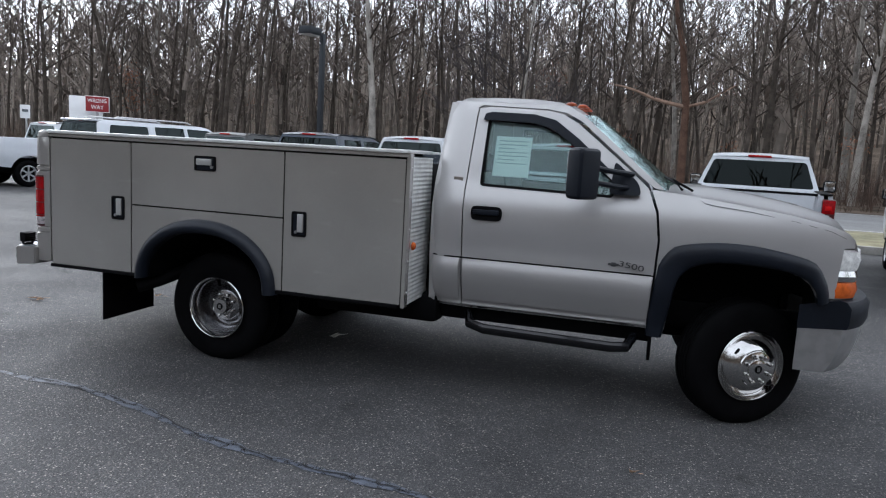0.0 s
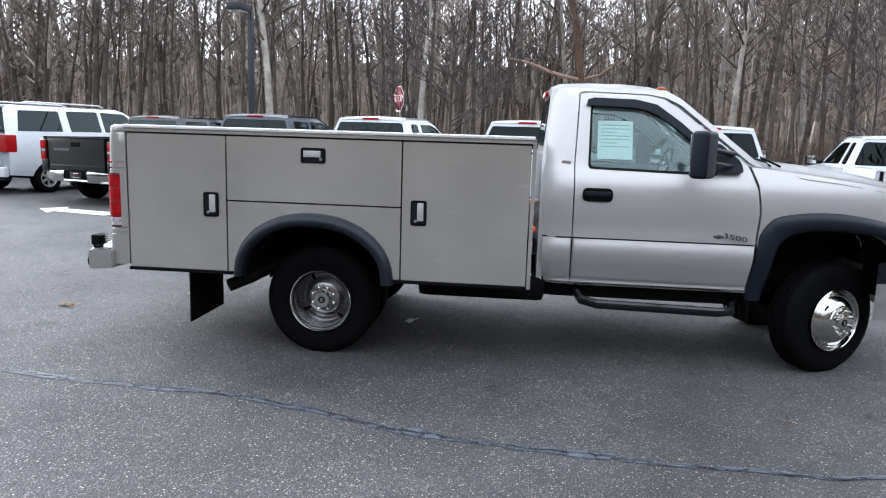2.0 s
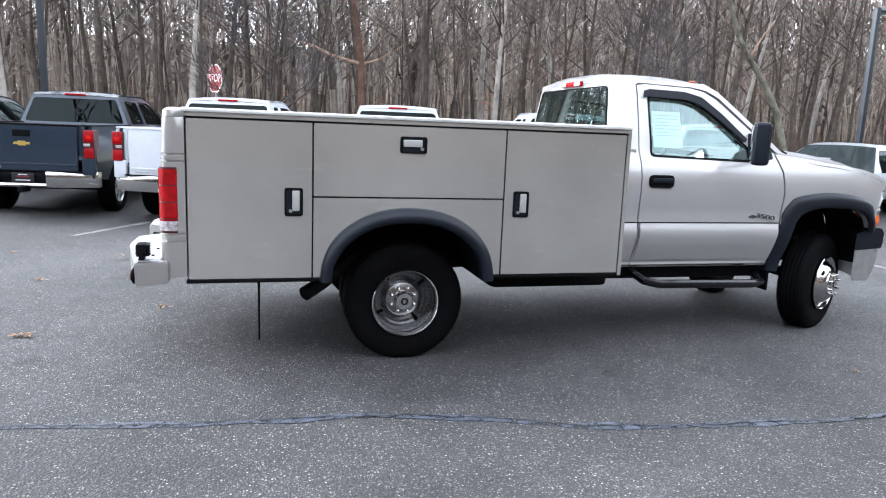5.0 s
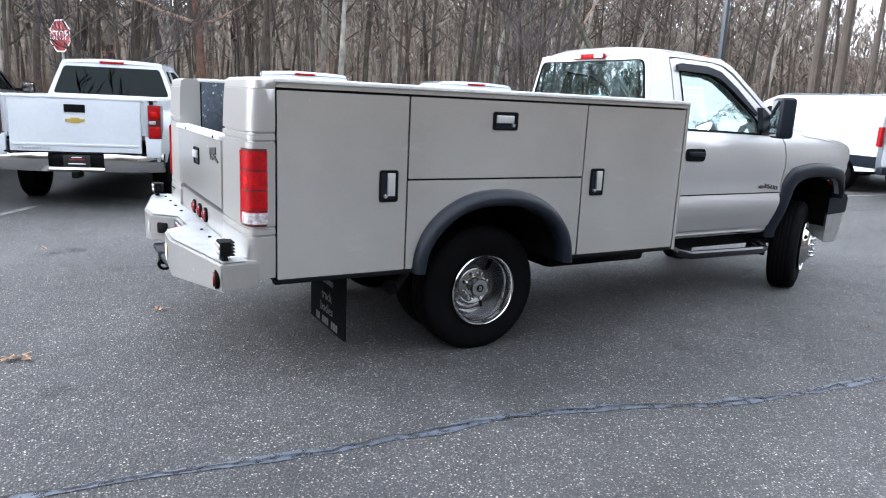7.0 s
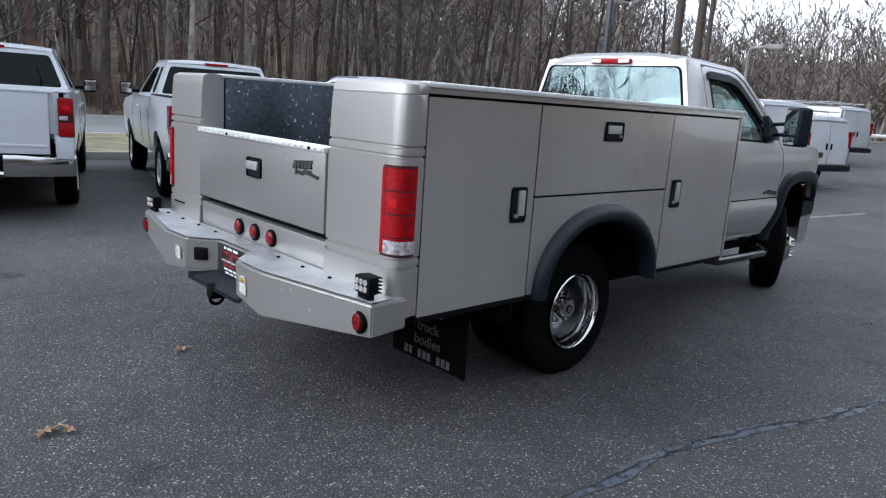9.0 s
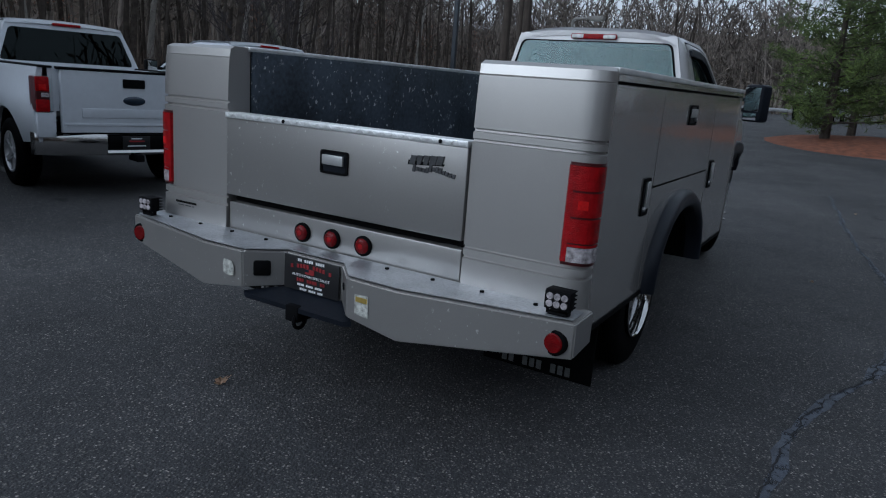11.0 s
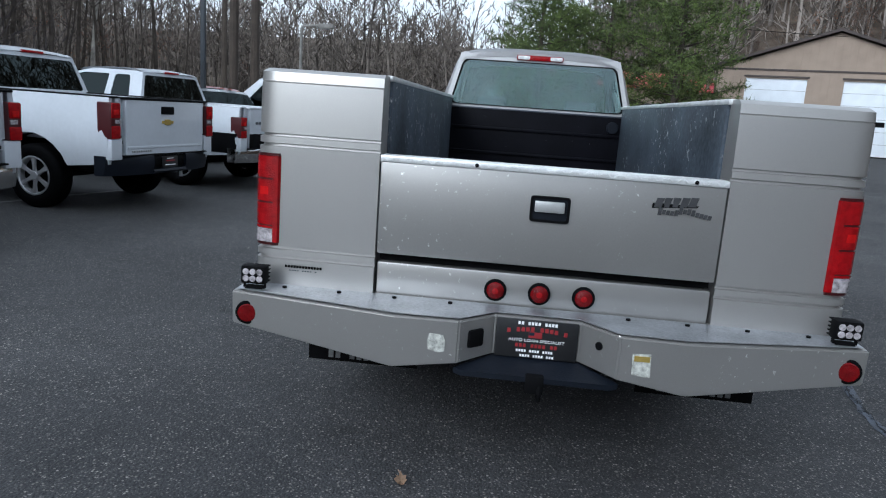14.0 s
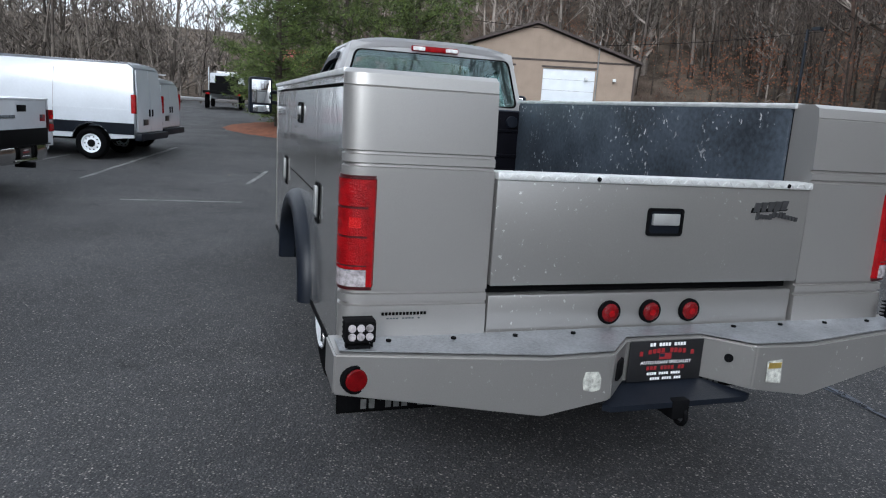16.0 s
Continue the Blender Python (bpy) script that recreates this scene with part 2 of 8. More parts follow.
M["steel"] = mat("steel", (0.45, 0.45, 0.45), 0.35, 0.9, 14, 0.15)
M["alloy"] = mat("alloy", (0.5, 0.5, 0.51), 0.32, 0.6, 14, 0.08)
M["white"] = mat("white_paint", (0.54, 0.565, 0.60), 0.30, 0, 1.5, 0.05, 0.05, 1.2, coat=0.9)
M["blue"] = mat("dark_blue_paint", (0.016, 0.029, 0.050), 0.30, 0.35, 1.5, 0.08, coat=0.9, spec=0.4)
M["grey"] = mat("dark_grey_paint", (0.005, 0.007, 0.007), 0.34, 0.0, 1.5, 0.08, coat=0.7, spec=0.3)
M["redcar"] = mat("red_paint", (0.3, 0.02, 0.02), 0.3, 0.1, 1.5, 0.08, coat=0.6)
M["seam"] = mat("panel_gap", (0.06, 0.06, 0.062), 0.7, 0, 8, 0.2)
M["glass"] = glass("window_glass", (0.82, 0.90, 0.89), 0, 0.93, 0.035, 0.7)
M["rear_glass"] = glass("tinted_glass", (0.76, 0.88, 0.87), 0, 0.95, 0.07, 0.7, (0.78, 0.90, 0.91))
M["dark_glass"] = glass("privacy_glass", (0.3, 0.32, 0.34), 0, 0.16, 0.012, 0.15)
M["seat"] = mat("seat_cloth", (0.09, 0.09, 0.095), 0.9, 0, 10, 0.2, 0.3, 200)
M["lamp_rim"] = mat("lamp_rim", (0.045, 0.004, 0.005), 0.3, 0, 10, 0.1)
M["redlens"] = lens("red_lens", (0.25, 0.003, 0.005))
M["darkred"] = lens("dark_red_lens", (0.115, 0.0018, 0.003))
M["brightred"] = lens("bright_red_lens", (0.48, 0.006, 0.006))
M["amber"] = lens("amber_lens", (0.5, 0.10, 0.015))
M["marker_amber"] = lens("dull_amber_lens", (0.24, 0.045, 0.014))
M["reflector"] = mat("ribbed_reflector", (0.46, 0.42, 0.43), 0.2, 0.3, 55, 0.6, coat=0.3)
M["clear"] = lens("clear_lens", (0.72, 0.72, 0.7))
M["paper"] = mat("paper", (0.84, 0.88, 0.86), 0.7, 0, 4, 0.03)
M["sticker"] = mat("weathered_sticker", (0.40, 0.40, 0.36), 0.7, 0, 60, 0.5)
M["ink"] = mat("ink", (0.10, 0.11, 0.12), 0.7, 0, 4, 0.1)
M["faint_ink"] = mat("faint_ink", (0.42, 0.46, 0.46), 0.7, 0, 4, 0.1)
M["plate"] = mat("plate_black", (0.012, 0.012, 0.013), 0.35, 0, 10, 0.2)
M["signred"] = mat("sign_red", (0.24, 0.014, 0.018), 0.5, 0, 3, 0.1)
M["flapwhite"] = mat("worn_white", (0.085, 0.085, 0.083), 0.8, 0, 40, 0.4)
M["signwhite"] = mat("sign_white", (0.8, 0.8, 0.8), 0.5, 0, 3, 0.05)
M["gold"] = mat("gold_badge", (0.62, 0.45, 0.12), 0.35, 0.7, 10, 0.1)
M["pole"] = mat("pole_paint", (0.018, 0.022, 0.028), 0.5, 0.3, 4, 0.2)
M["bark"] = mat("bark", (0.060, 0.050, 0.042), 0.95, 0, 3.0, 0.5, 0.8, 30, spec=0.1)
M["bark_grey"] = mat("pale_bark", (0.26, 0.24, 0.215), 0.95, 0, 2.0, 0.45, 0.8, 30, spec=0.1)
M["bark_red"] = mat("reddish_bark", (0.085, 0.056, 0.042), 0.95, 0, 2.5, 0.4, 0.7, 30)
M["bark_vine"] = mat("vine_covered_bark", (0.088, 0.054, 0.040), 0.95, 0, 2.0, 0.5, 0.9, 25, spec=0.05)
M["bark_moss"] = mat("mossy_bark", (0.125, 0.120, 0.095), 0.95, 0, 2.0, 0.55, 0.8, 30, spec=0.05)
M["bark_limb"] = mat("bare_limb_wood", (0.24, 0.165, 0.125), 0.95, 0, 1.5, 0.4, 0.6, 30, spec=0.05)
# paler than the near twigs: the hillside's haze is put into the colour
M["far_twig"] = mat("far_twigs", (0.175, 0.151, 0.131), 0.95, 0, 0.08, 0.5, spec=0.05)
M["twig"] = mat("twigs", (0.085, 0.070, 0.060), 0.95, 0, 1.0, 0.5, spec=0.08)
M["purple_twig"] = mat("purplish_twigs", (0.040, 0.033, 0.034), 0.9, 0, 1.0, 0.4)
M["siding"] = mat("tan_siding", (0.33, 0.255, 0.195), 0.75, 0, 1.5, 0.1, 0.1, 20)
M["roof"] = mat("brown_roof", (0.06, 0.045, 0.04), 0.7, 0, 2, 0.2)
M["garage"] = mat("garage_white", (0.72, 0.75, 0.78), 0.5, 0, 2, 0.06)
M["redroof"] = mat("red_roof", (0.42, 0.05, 0.055), 0.55, 0, 2, 0.12)
M["needles"] = mat("pine_needles", (0.066, 0.092, 0.018), 0.8, 0, 1.2, 0.5)
M["rust_leaf"] = mat("rust_leaf", (0.17, 0.070, 0.035), 0.85, 0, 0.5, 0.5)
M["pale_leaf"] = mat("pale_leaf", (0.74, 0.70, 0.64), 0.8, 0, 12, 0.4)
M["leaf"] = mat("dead_leaf", (0.42, 0.28, 0.18), 0.85, 0, 12, 0.35)
for key in ("twig", "far_twig", "needles"):  # no two twigs alike
    nt = M[key].node_tree
    bs = nt.nodes["Principled BSDF"]
    src = bs.inputs["Base Color"].links[0].from_socket
    geo, rmp, mul = nt.nodes.new("ShaderNodeNewGeometry"), nt.nodes.new("ShaderNodeMapRange"), nt.nodes.new("ShaderNodeMix")
    rmp.inputs["To Min"].default_value, rmp.inputs["To Max"].default_value = 0.35, 1.6
    mul.data_type, mul.blend_type = "RGBA", "MULTIPLY"
    mul.inputs["Factor"].default_value = 1.0
    nt.links.new(geo.outputs["Random Per Island"], rmp.inputs["Value"])
    nt.links.new(src, mul.inputs["A"])
    nt.links.new(rmp.outputs["Result"], mul.inputs["B"])
    nt.links.new(mul.outputs["Result"], bs.inputs["Base Color"])
M["wood"] = mat("pole_wood", (0.055, 0.043, 0.034), 0.9, 0, 3, 0.3, 0.5, 30)


# ---- mesh helpers ----
from mathutils.geometry import delaunay_2d_cdt


def put(name, bm, material, parent=None, label="", smooth=35.0):
    """Links a bmesh as one mesh object, under parent if given."""
    me = bpy.data.meshes.new(name)
    bmesh.ops.recalc_face_normals(bm, faces=bm.faces)
    bm.to_mesh(me)
    bm.free()
    me.materials.append(M[material] if isinstance(material, str) else material)
    if smooth:
        me.polygons.foreach_set("use_smooth", [True] * len(me.polygons))
        me.set_sharp_from_angle(angle=radians(smooth))
    ob = new(name, me)
    ob.parent = parent
    if label:
        ob["label"] = label
    return ob


def thing(name, label, category, m=None, group="", kind=""):
    ob = tagged(new(name), label, category, group, kind)
    ob.matrix_world = m or Matrix()
    return ob


def box(bm, c, s, bevel=0.0, m=None, seg=2):
    """A bevelled block of centre c and size s."""
    r = bmesh.ops.create_cube(bm, size=1.0)
    vs = r["verts"]
    bmesh.ops.scale(bm, vec=Vector(s), verts=vs)
    if bevel:
        es = list({e for v in vs for e in v.link_edges})
        r = bmesh.ops.bevel(bm, geom=es, offset=bevel, segments=seg, profile=0.6, affect="EDGES")
        vs = list({v for f in r["faces"] for v in f.verts} | {v for v in vs if v.is_valid})
    bmesh.ops.transform(bm, matrix=(m or Matrix()) @ Matrix.Translation(c) if m is None else Matrix.Translation(c) @ m, verts=vs)
    return bm


def tube(bm, pts, rad, n=8, cap=True):
    """A round tube through the points; rad is one radius or one for each point."""
    pts = [Vector(p) for p in pts]
    rs = [rad] * len(pts) if isinstance(rad, (int, float)) else rad
    rings = []
    for i, p in enumerate(pts):
        d = (pts[min(i + 1, len(pts) - 1)] - pts[max(i - 1, 0)]).normalized()
        a = d.orthogonal().normalized() if i == 0 else (a - d * a.dot(d)).normalized()
        b = d.cross(a)
        rings.append([bm.verts.new(p + (a * math.cos(k * math.tau / n) + b * math.sin(k * math.tau / n)) * rs[i]) for k in range(n)])
    for r, q in zip(rings, rings[1:]):
        for k in range(n):
            bm.faces.new((r[k], r[(k + 1) % n], q[(k + 1) % n], q[k]))
    if cap:
        bm.faces.new(rings[0][::-1])
        bm.faces.new(rings[-1])
    return bm


def lathe(bm, prof, n=36, m=None):
    """Turns (radius, height) points round the local y axis."""
    rings = [[bm.verts.new((m or Matrix()) @ Vector((r * math.cos(k * math.tau / n), h, r * math.sin(k * math.tau / n)))) for k in range(n)] for r, h in prof]
    for a, b in zip(rings, rings[1:]):
        for k in range(n):
            bm.faces.new((a[k], a[(k + 1) % n], b[(k + 1) % n], b[k]))
    return bm


def loft(bm, rings, closed=True, caps=True):
    vs = [[bm.verts.new(p) for p in r] for r in rings]
    n = len(vs[0])
    for a, b in zip(vs, vs[1:]):
        for k in range(n if closed else n - 1):
            bm.faces.new((a[k], a[(k + 1) % n], b[(k + 1) % n], b[k]))
    if closed and caps:
        bm.faces.new(vs[0][::-1])
        bm.faces.new(vs[-1])
    return bm


def inside(p, poly):
    x, y = p
    c = False
    for (x0, y0), (x1, y1) in zip(poly, poly[1:] + poly[:1]):
        if (y0 > y) != (y1 > y) and x < (x1 - x0) * (y - y0) / (y1 - y0) + x0:
            c = not c
    return c


def rounded(poly, r, n=4):
    """The polygon with its corners rounded."""
    out = []
    for i, p in enumerate(poly):
        a, b, c = Vector(poly[i - 1]), Vector(p), Vector(poly[(i + 1) % len(poly)])
        u, v = (a - b), (c - b)
        k = min(r, u.length * 0.45, v.length * 0.45)
        s, e = b + u.normalized() * k, b + v.normalized() * k
        for j in range(n + 1):
            t = j / n
            q = s * (1 - t) ** 2 + b * 2 * t * (1 - t) + e * t * t
            out.append((q.x, q.y))
    return out


def panel(bm, outer, f, thick, holes=(), step=0.08):
    """A sheet cut to the outline with holes through it, bent by f(u, v) into space and given thickness along the vector thick."""
    pts, edges = [], []
    for poly in (outer, *holes):
        ring = []
        for (x0, y0), (x1, y1) in zip(poly, poly[1:] + poly[:1]):
            k = max(1, int(math.hypot(x1 - x0, y1 - y0) / step))
            ring += [(x0 + (x1 - x0) * j / k, y0 + (y1 - y0) * j / k) for j in range(k)]
        i0 = len(pts)
        pts += ring
        edges += [(i0 + j, i0 + (j + 1) % len(ring)) for j in range(len(ring))]
    nb = len(pts)
    arr = np.array(pts)
    xs, ys = [p[0] for p in outer], [p[1] for p in outer]
    x = min(xs) + step / 2
    while x < max(xs):
        y = min(ys) + step / 2
        while y < max(ys):
            if inside((x, y), outer) and not any(inside((x, y), h) for h in holes) and np.min(np.hypot(arr[:nb, 0] - x, arr[:nb, 1] - y)) > step * 0.45:
                pts.append((x, y))
            y += step
        x += step
    vs, _, fs, *_ = delaunay_2d_cdt([Vector(p) for p in pts], edges, [], 0, 1e-5)
    top = [bm.verts.new(f(v.x, v.y)) for v in vs]
    t = Vector(thick)
    low = [bm.verts.new(v.co + t) for v in top]
    seen = {}
    for q in fs:
        c = (sum(vs[i].x for i in q) / len(q), sum(vs[i].y for i in q) / len(q))
        if not inside(c, outer) or any(inside(c, h) for h in holes):
            continue
        bm.faces.new([top[i] for i in q])
        bm.faces.new([low[i] for i in q][::-1])
        for a, b in zip(q, list(q[1:]) + [q[0]]):
            seen.setdefault(frozenset((a, b)), []).append((a, b))
    for es in seen.values():
        if len(es) == 1:
            a, b = es[0]
            bm.faces.new((top[b], top[a], low[a], low[b]))
    for v in [v for v in bm.verts if not v.link_faces]:
        bm.verts.remove(v)
    return bm


def lettering(name, body, size, material, parent, m, depth=0.002, width=0.0):
    """Words in the built-in font as a thin mesh, centred, fitted to a width if given."""
    cu = bpy.data.curves.new(name, "FONT")
    cu.body, cu.size, cu.extrude, cu.align_x, cu.align_y = body, size, depth, "CENTER", "CENTER"
    tmp = bpy.data.objects.new(name, cu)
    me = bpy.data.meshes.new_from_object(tmp)
    bpy.data.objects.remove(tmp)
    bpy.data.curves.remove(cu)
    if width:
        xs = [v.co.x for v in me.vertices]
        k = width / (max(xs) - min(xs))
        for v in me.vertices:
            v.co.x *= k
    me.materials.clear()
    me.materials.append(M[material])
    ob = new(name, me)
    ob.parent = parent
    ob.matrix_local = m
    return ob


def interp(x, table):
    for (x0, y0), (x1, y1) in zip(table, table[1:]):
        if x <= x1:
            return y0 + (y1 - y0) * max(0.0, (x - x0) / (x1 - x0))
    return table[-1][1]


# ---- ground ----
def smooth01(v):
    v = max(0.0, min(1.0, v))
    return v * v * (3 - 2 * v)


def terrain(x, y):
    """Height of the land: level round the lot, wooded hills beyond."""
    north = smooth01((y - 27) / 130) * (16.5 + 7.5 * smooth01((x - 0.1 * y) / 30) - 14 * smooth01((x - 1.5 * y - 5) / 60))
    ridge = smooth01((0.8 * x - 0.6 * y - 46) / 60) * 24 * smooth01((-4 - y) / 16)
    east = smooth01((x - 95) / 170) * 24
    south = smooth01((-22 - y) / 110) * 30
    west = smooth01((-110 - x) / 150) * 14
    return max(north, east, south, west, ridge, 0) + 0.6 * noise.noise((x * 0.05, y * 0.05, 0)) * min(1, max(north, east, south, west, ridge) * 0.5)


def lot_z(x):
    """The lot climbs gently to the east."""
    return 0.02 * max(0.0, min(x, 44.0) - 4.0)


def ground():
    bm = bmesh.new()
    n = 90
    axis = [math.copysign(abs(k / n) ** 2.2, k) * 900 for k in range(-n, n + 1)]
    rows = [[bm.verts.new((x, y, terrain(x, y) - 0.03)) for x in axis] for y in axis]
    for a, b in zip(rows, rows[1:]):
        for k in range(len(axis) - 1):
            bm.faces.new((a[k], a[k + 1], b[k + 1], b[k]))
    tagged(put("ground", bm, "earth"), "brown leaf-littered forest floor and hillsides", "ground", kind="structure")


def slab(name, x0, x1, y0, y1, z, material, label, category, step=6.0):
    bm = bmesh.new()
    nx, ny = max(1, int((x1 - x0) / step)), max(1, int((y1 - y0) / step))
    vs = [[bm.verts.new((x0 + (x1 - x0) * i / nx, y0 + (y1 - y0) * j / ny, z)) for i in range(nx + 1)] for j in range(ny + 1)]
    for a, b in zip(vs, vs[1:]):
        for k in range(nx):
            bm.faces.new((a[k], a[k + 1], b[k + 1], b[k]))
    return tagged(put(name, bm, material), label, category, kind="structure")


def strip(bm, pts, half, z, rag=0.0):
    """A flat band along the points, z above the lot."""
    prev = None
    for i, p in enumerate(pts):
        p = Vector(p)
        d = (Vector(pts[min(i + 1, len(pts) - 1)]) - Vector(pts[max(i - 1, 0)])).normalized()
        s = Vector((-d.y, d.x))
        w0, w1 = half * (1 + rag * random.uniform(-1, 1)), half * (1 + rag * random.uniform(-1, 1))
        q = [bm.verts.new((*e, z + (lot_z(e.x) if e.y < 17 else 0.0))) for e in (p + s * w0, p - s * w1)]
        if prev:
            bm.faces.new((prev[0], prev[1], q[1], q[0]))
        prev = q
    return bm


def crack_line(ctrl, wander, step=0.035):
    """A wandering line through the control points."""
    pts, drift = [], 0.0
    for (x0, y0), (x1, y1) in zip(ctrl, ctrl[1:]):
        k = max(2, int(math.hypot(x1 - x0, y1 - y0) / step))
        for j in range(k):
            t = j / k
            drift = drift * 0.86 + random.uniform(-1, 1) * wander
            pts.append((x0 + (x1 - x0) * t, y0 + (y1 - y0) * t + drift))
    return pts


ground()


def lot():
    """The asphalt sheet, with the driveway that runs out to the road."""
    bm = bmesh.new()
    xs = [-60 + 4 * i for i in range(41)]
    ys = [-21 + 3.19 * j for j in range(11)] + [13.2, 15.4, 17.6]
    vs = {(i, j): bm.verts.new((x, y, lot_z(x))) for i, x in enumerate(xs) for j, y in enumerate(ys)}
    for i in range(len(xs) - 1):
        for j in range(len(ys) - 1):
            if j < 10 or -29 < xs[i] < -9:
                bm.faces.new((vs[i, j], vs[i + 1, j], vs[i + 1, j + 1], vs[i, j + 1]))
    for v in [v for v in bm.verts if not v.link_faces]:
        bm.verts.remove(v)
    tagged(put("parking_lot", bm, "asphalt"), "worn dark grey asphalt of the parking lot", "asphalt", kind="structure")


lot()
slab("road", -300, 300, 17.6, 29.5, 0.0, "road", "pale grey two-lane road beyond the lot", "road", 20)
for y in (18.2, 28.9):
    bm = strip(bmesh.new(), [(x, y) for x in range(-200, 201, 20)], 0.06, 0.004)
    tagged(put("road_line", bm, "line"), "white painted edge line on the road", "road marking", kind="structure")
for x0, x1 in ((-120, -28.1), (-7.9, 130)):
    bm = bmesh.new()
    n = int((x1 - x0) / 4)
    rows = [[bm.verts.new((x0 + (x1 - x0) * i / n, y, lot_z(x0 + (x1 - x0) * i / n) * (17.6 - y) / 6.5 + z)) for i in range(n + 1)] for y, z in ((10.98, 0.11), (13, 0.12), (15.3, 0.10), (17.62, 0.02))]
    for a, b in zip(rows, rows[1:]):
        for k in range(n):
            bm.faces.new((a[k], a[k + 1], b[k + 1], b[k]))
    tagged(put("grass_verge", bm, "grass"), "dry yellow-green grass verge along the road", "grass", kind="structure")
kerb = tagged(new("kerb"), "grey granite kerb between lot and grass", "kerb", kind="structure")
stone = None
for i in range(36):
    x = -6.6 + i * 2.4
    if stone is None:
        stone = put("kerb_stone", box(bmesh.new(), (0, 0, 0), (2.385, 0.15, 0.26), 0.018), "kerb", kerb)
        o = stone
    else:
        o = new("kerb_stone", stone.data)
        o.parent = kerb
    o.location = (x, 10.93, lot_z(x) + 0.015)
bm = bmesh.new()
panel(bm, [(-10.05, 6.1), (-9.75, 6.5), (-9.65, 6.25), (-8.4, 5.98), (-8.5, 5.55), (-9.6, 5.85), (-9.55, 5.6)], lambda x, y: Vector((x, y, 0.007)), (0, 0, -0.003), step=0.6)
tagged(put("painted_arrow", bm, "line"), "worn white arrow painted on the asphalt", "road marking", kind="structure")

main = crack_line([(-7.2, -1.42), (-5.2, -1.65), (-4.5, -1.75), (-3.9, -1.81), (-3.4, -1.83), (-2.95, -1.88), (-2.6, -1.98), (-2.2, -2.14), (-1.6, -2.25), (-0.8, -2.33), (0.1, -2.34), (0.9, -2.24), (2.6, -1.98), (4.2, -1.8), (7.0, -1.5)], 0.006)
bm, prev = bmesh.new(), None
for i, (x, y) in enumerate(main[::2]):  # sealant wiped on by hand, wide and narrow by turns
    w = 0.009 + 0.042 * abs(noise.noise((x * 1.3, 3.1, 0))) + 0.014 * random.random()
    c = y + 0.022 * noise.noise((x * 2.1, 7.7, 0))
    q = [bm.verts.new((x, c + e * w * random.uniform(0.8, 1.2), lot_z(x) + 0.004)) for e in (-1, 1)]
    if prev:
        bm.faces.new((prev[0], prev[1], q[1], q[0]))
    prev = q
tagged(put("crack_sealant", bm, "sealant"), "blue-grey tar sealant smeared along a long crack", "crack sealant", kind="structure")
bm, prev, jag = bmesh.new(), None, 0.0
for x, y in main:
    jag = jag * 0.7 + random.uniform(-0.011, 0.011)
    w = max(0.0010, 0.0036 + 0.0050 * noise.noise((x * 5.0, 1.0, 0)) + random.uniform(-0.002, 0.002))
    q = [bm.verts.new((x + random.uniform(-0.008, 0.008), y + jag + e * w, lot_z(x) + 0.008)) for e in (-1, 1)]
    if prev:
        bm.faces.new((prev[0], prev[1], q[1], q[0]))
    prev = q
tagged(put("pavement_crack", bm, "crack"), "thin jagged black crack in the asphalt", "crack", kind="structure")
for a, b in [((-5.9, 4.1), (-5.2, 5.3)), ((-1.2, 10.2), (-2.05, 6.9)), ((5.9, 3.6), (12.1, 2.5)), ((7.7, 4.85), (9.6, 4.35)), ((3.83, 2.78), (3.77, 1.2)), ((5.75, 1.05), (7.7, 0.6)), ((0.6, 6.1), (2.6, 5.5))]:
    d = (Vector(b) - Vector(a))
    bm = strip(bmesh.new(), [Vector(a) + d * k / 12 for k in range(13)], 0.04, 0.005, 0.3)
    tagged(put("stall_line", bm, "faded"), "worn white painted parking line", "parking line", group="parking lines", kind="structure")


# ---- wheels ----
def tyre_mesh(bm, r, w, rim):
    """A tyre round the y axis, outer side at -y."""
    h = w / 2
    pr = [(rim, -h * 0.80), (rim + 0.03, -h * 0.98), (r - 0.06, -h), (r - 0.022, -h * 0.9), (r - 0.004, -h * 0.72)]
    for k in range(-2, 3):
        c = k * h * 0.28
        pr += [(r, c - h * 0.10), (r, c + h * 0.10)] + ([(r - 0.011, c + h * 0.12), (r - 0.011, c + h * 0.16)] if k < 2 else [])
    pr += [(r - 0.004, h * 0.72), (r - 0.022, h * 0.9), (r - 0.06, h), (rim + 0.03, h * 0.98), (rim, h * 0.80)]
    return lathe(bm, pr, 40)


def disc(bm, c, r, h, n=16, m=None):
    """A short cylinder along y at c, outer face at -y."""
    mm = Matrix.Translation(c) if m is None else m @ Matrix.Translation(c)
    return lathe(bm, [(0.0005, -h / 2), (r * 0.9, -h / 2), (r, -h / 2 + h * 0.15), (r, h / 2), (0.0005, h / 2)], n, mm)


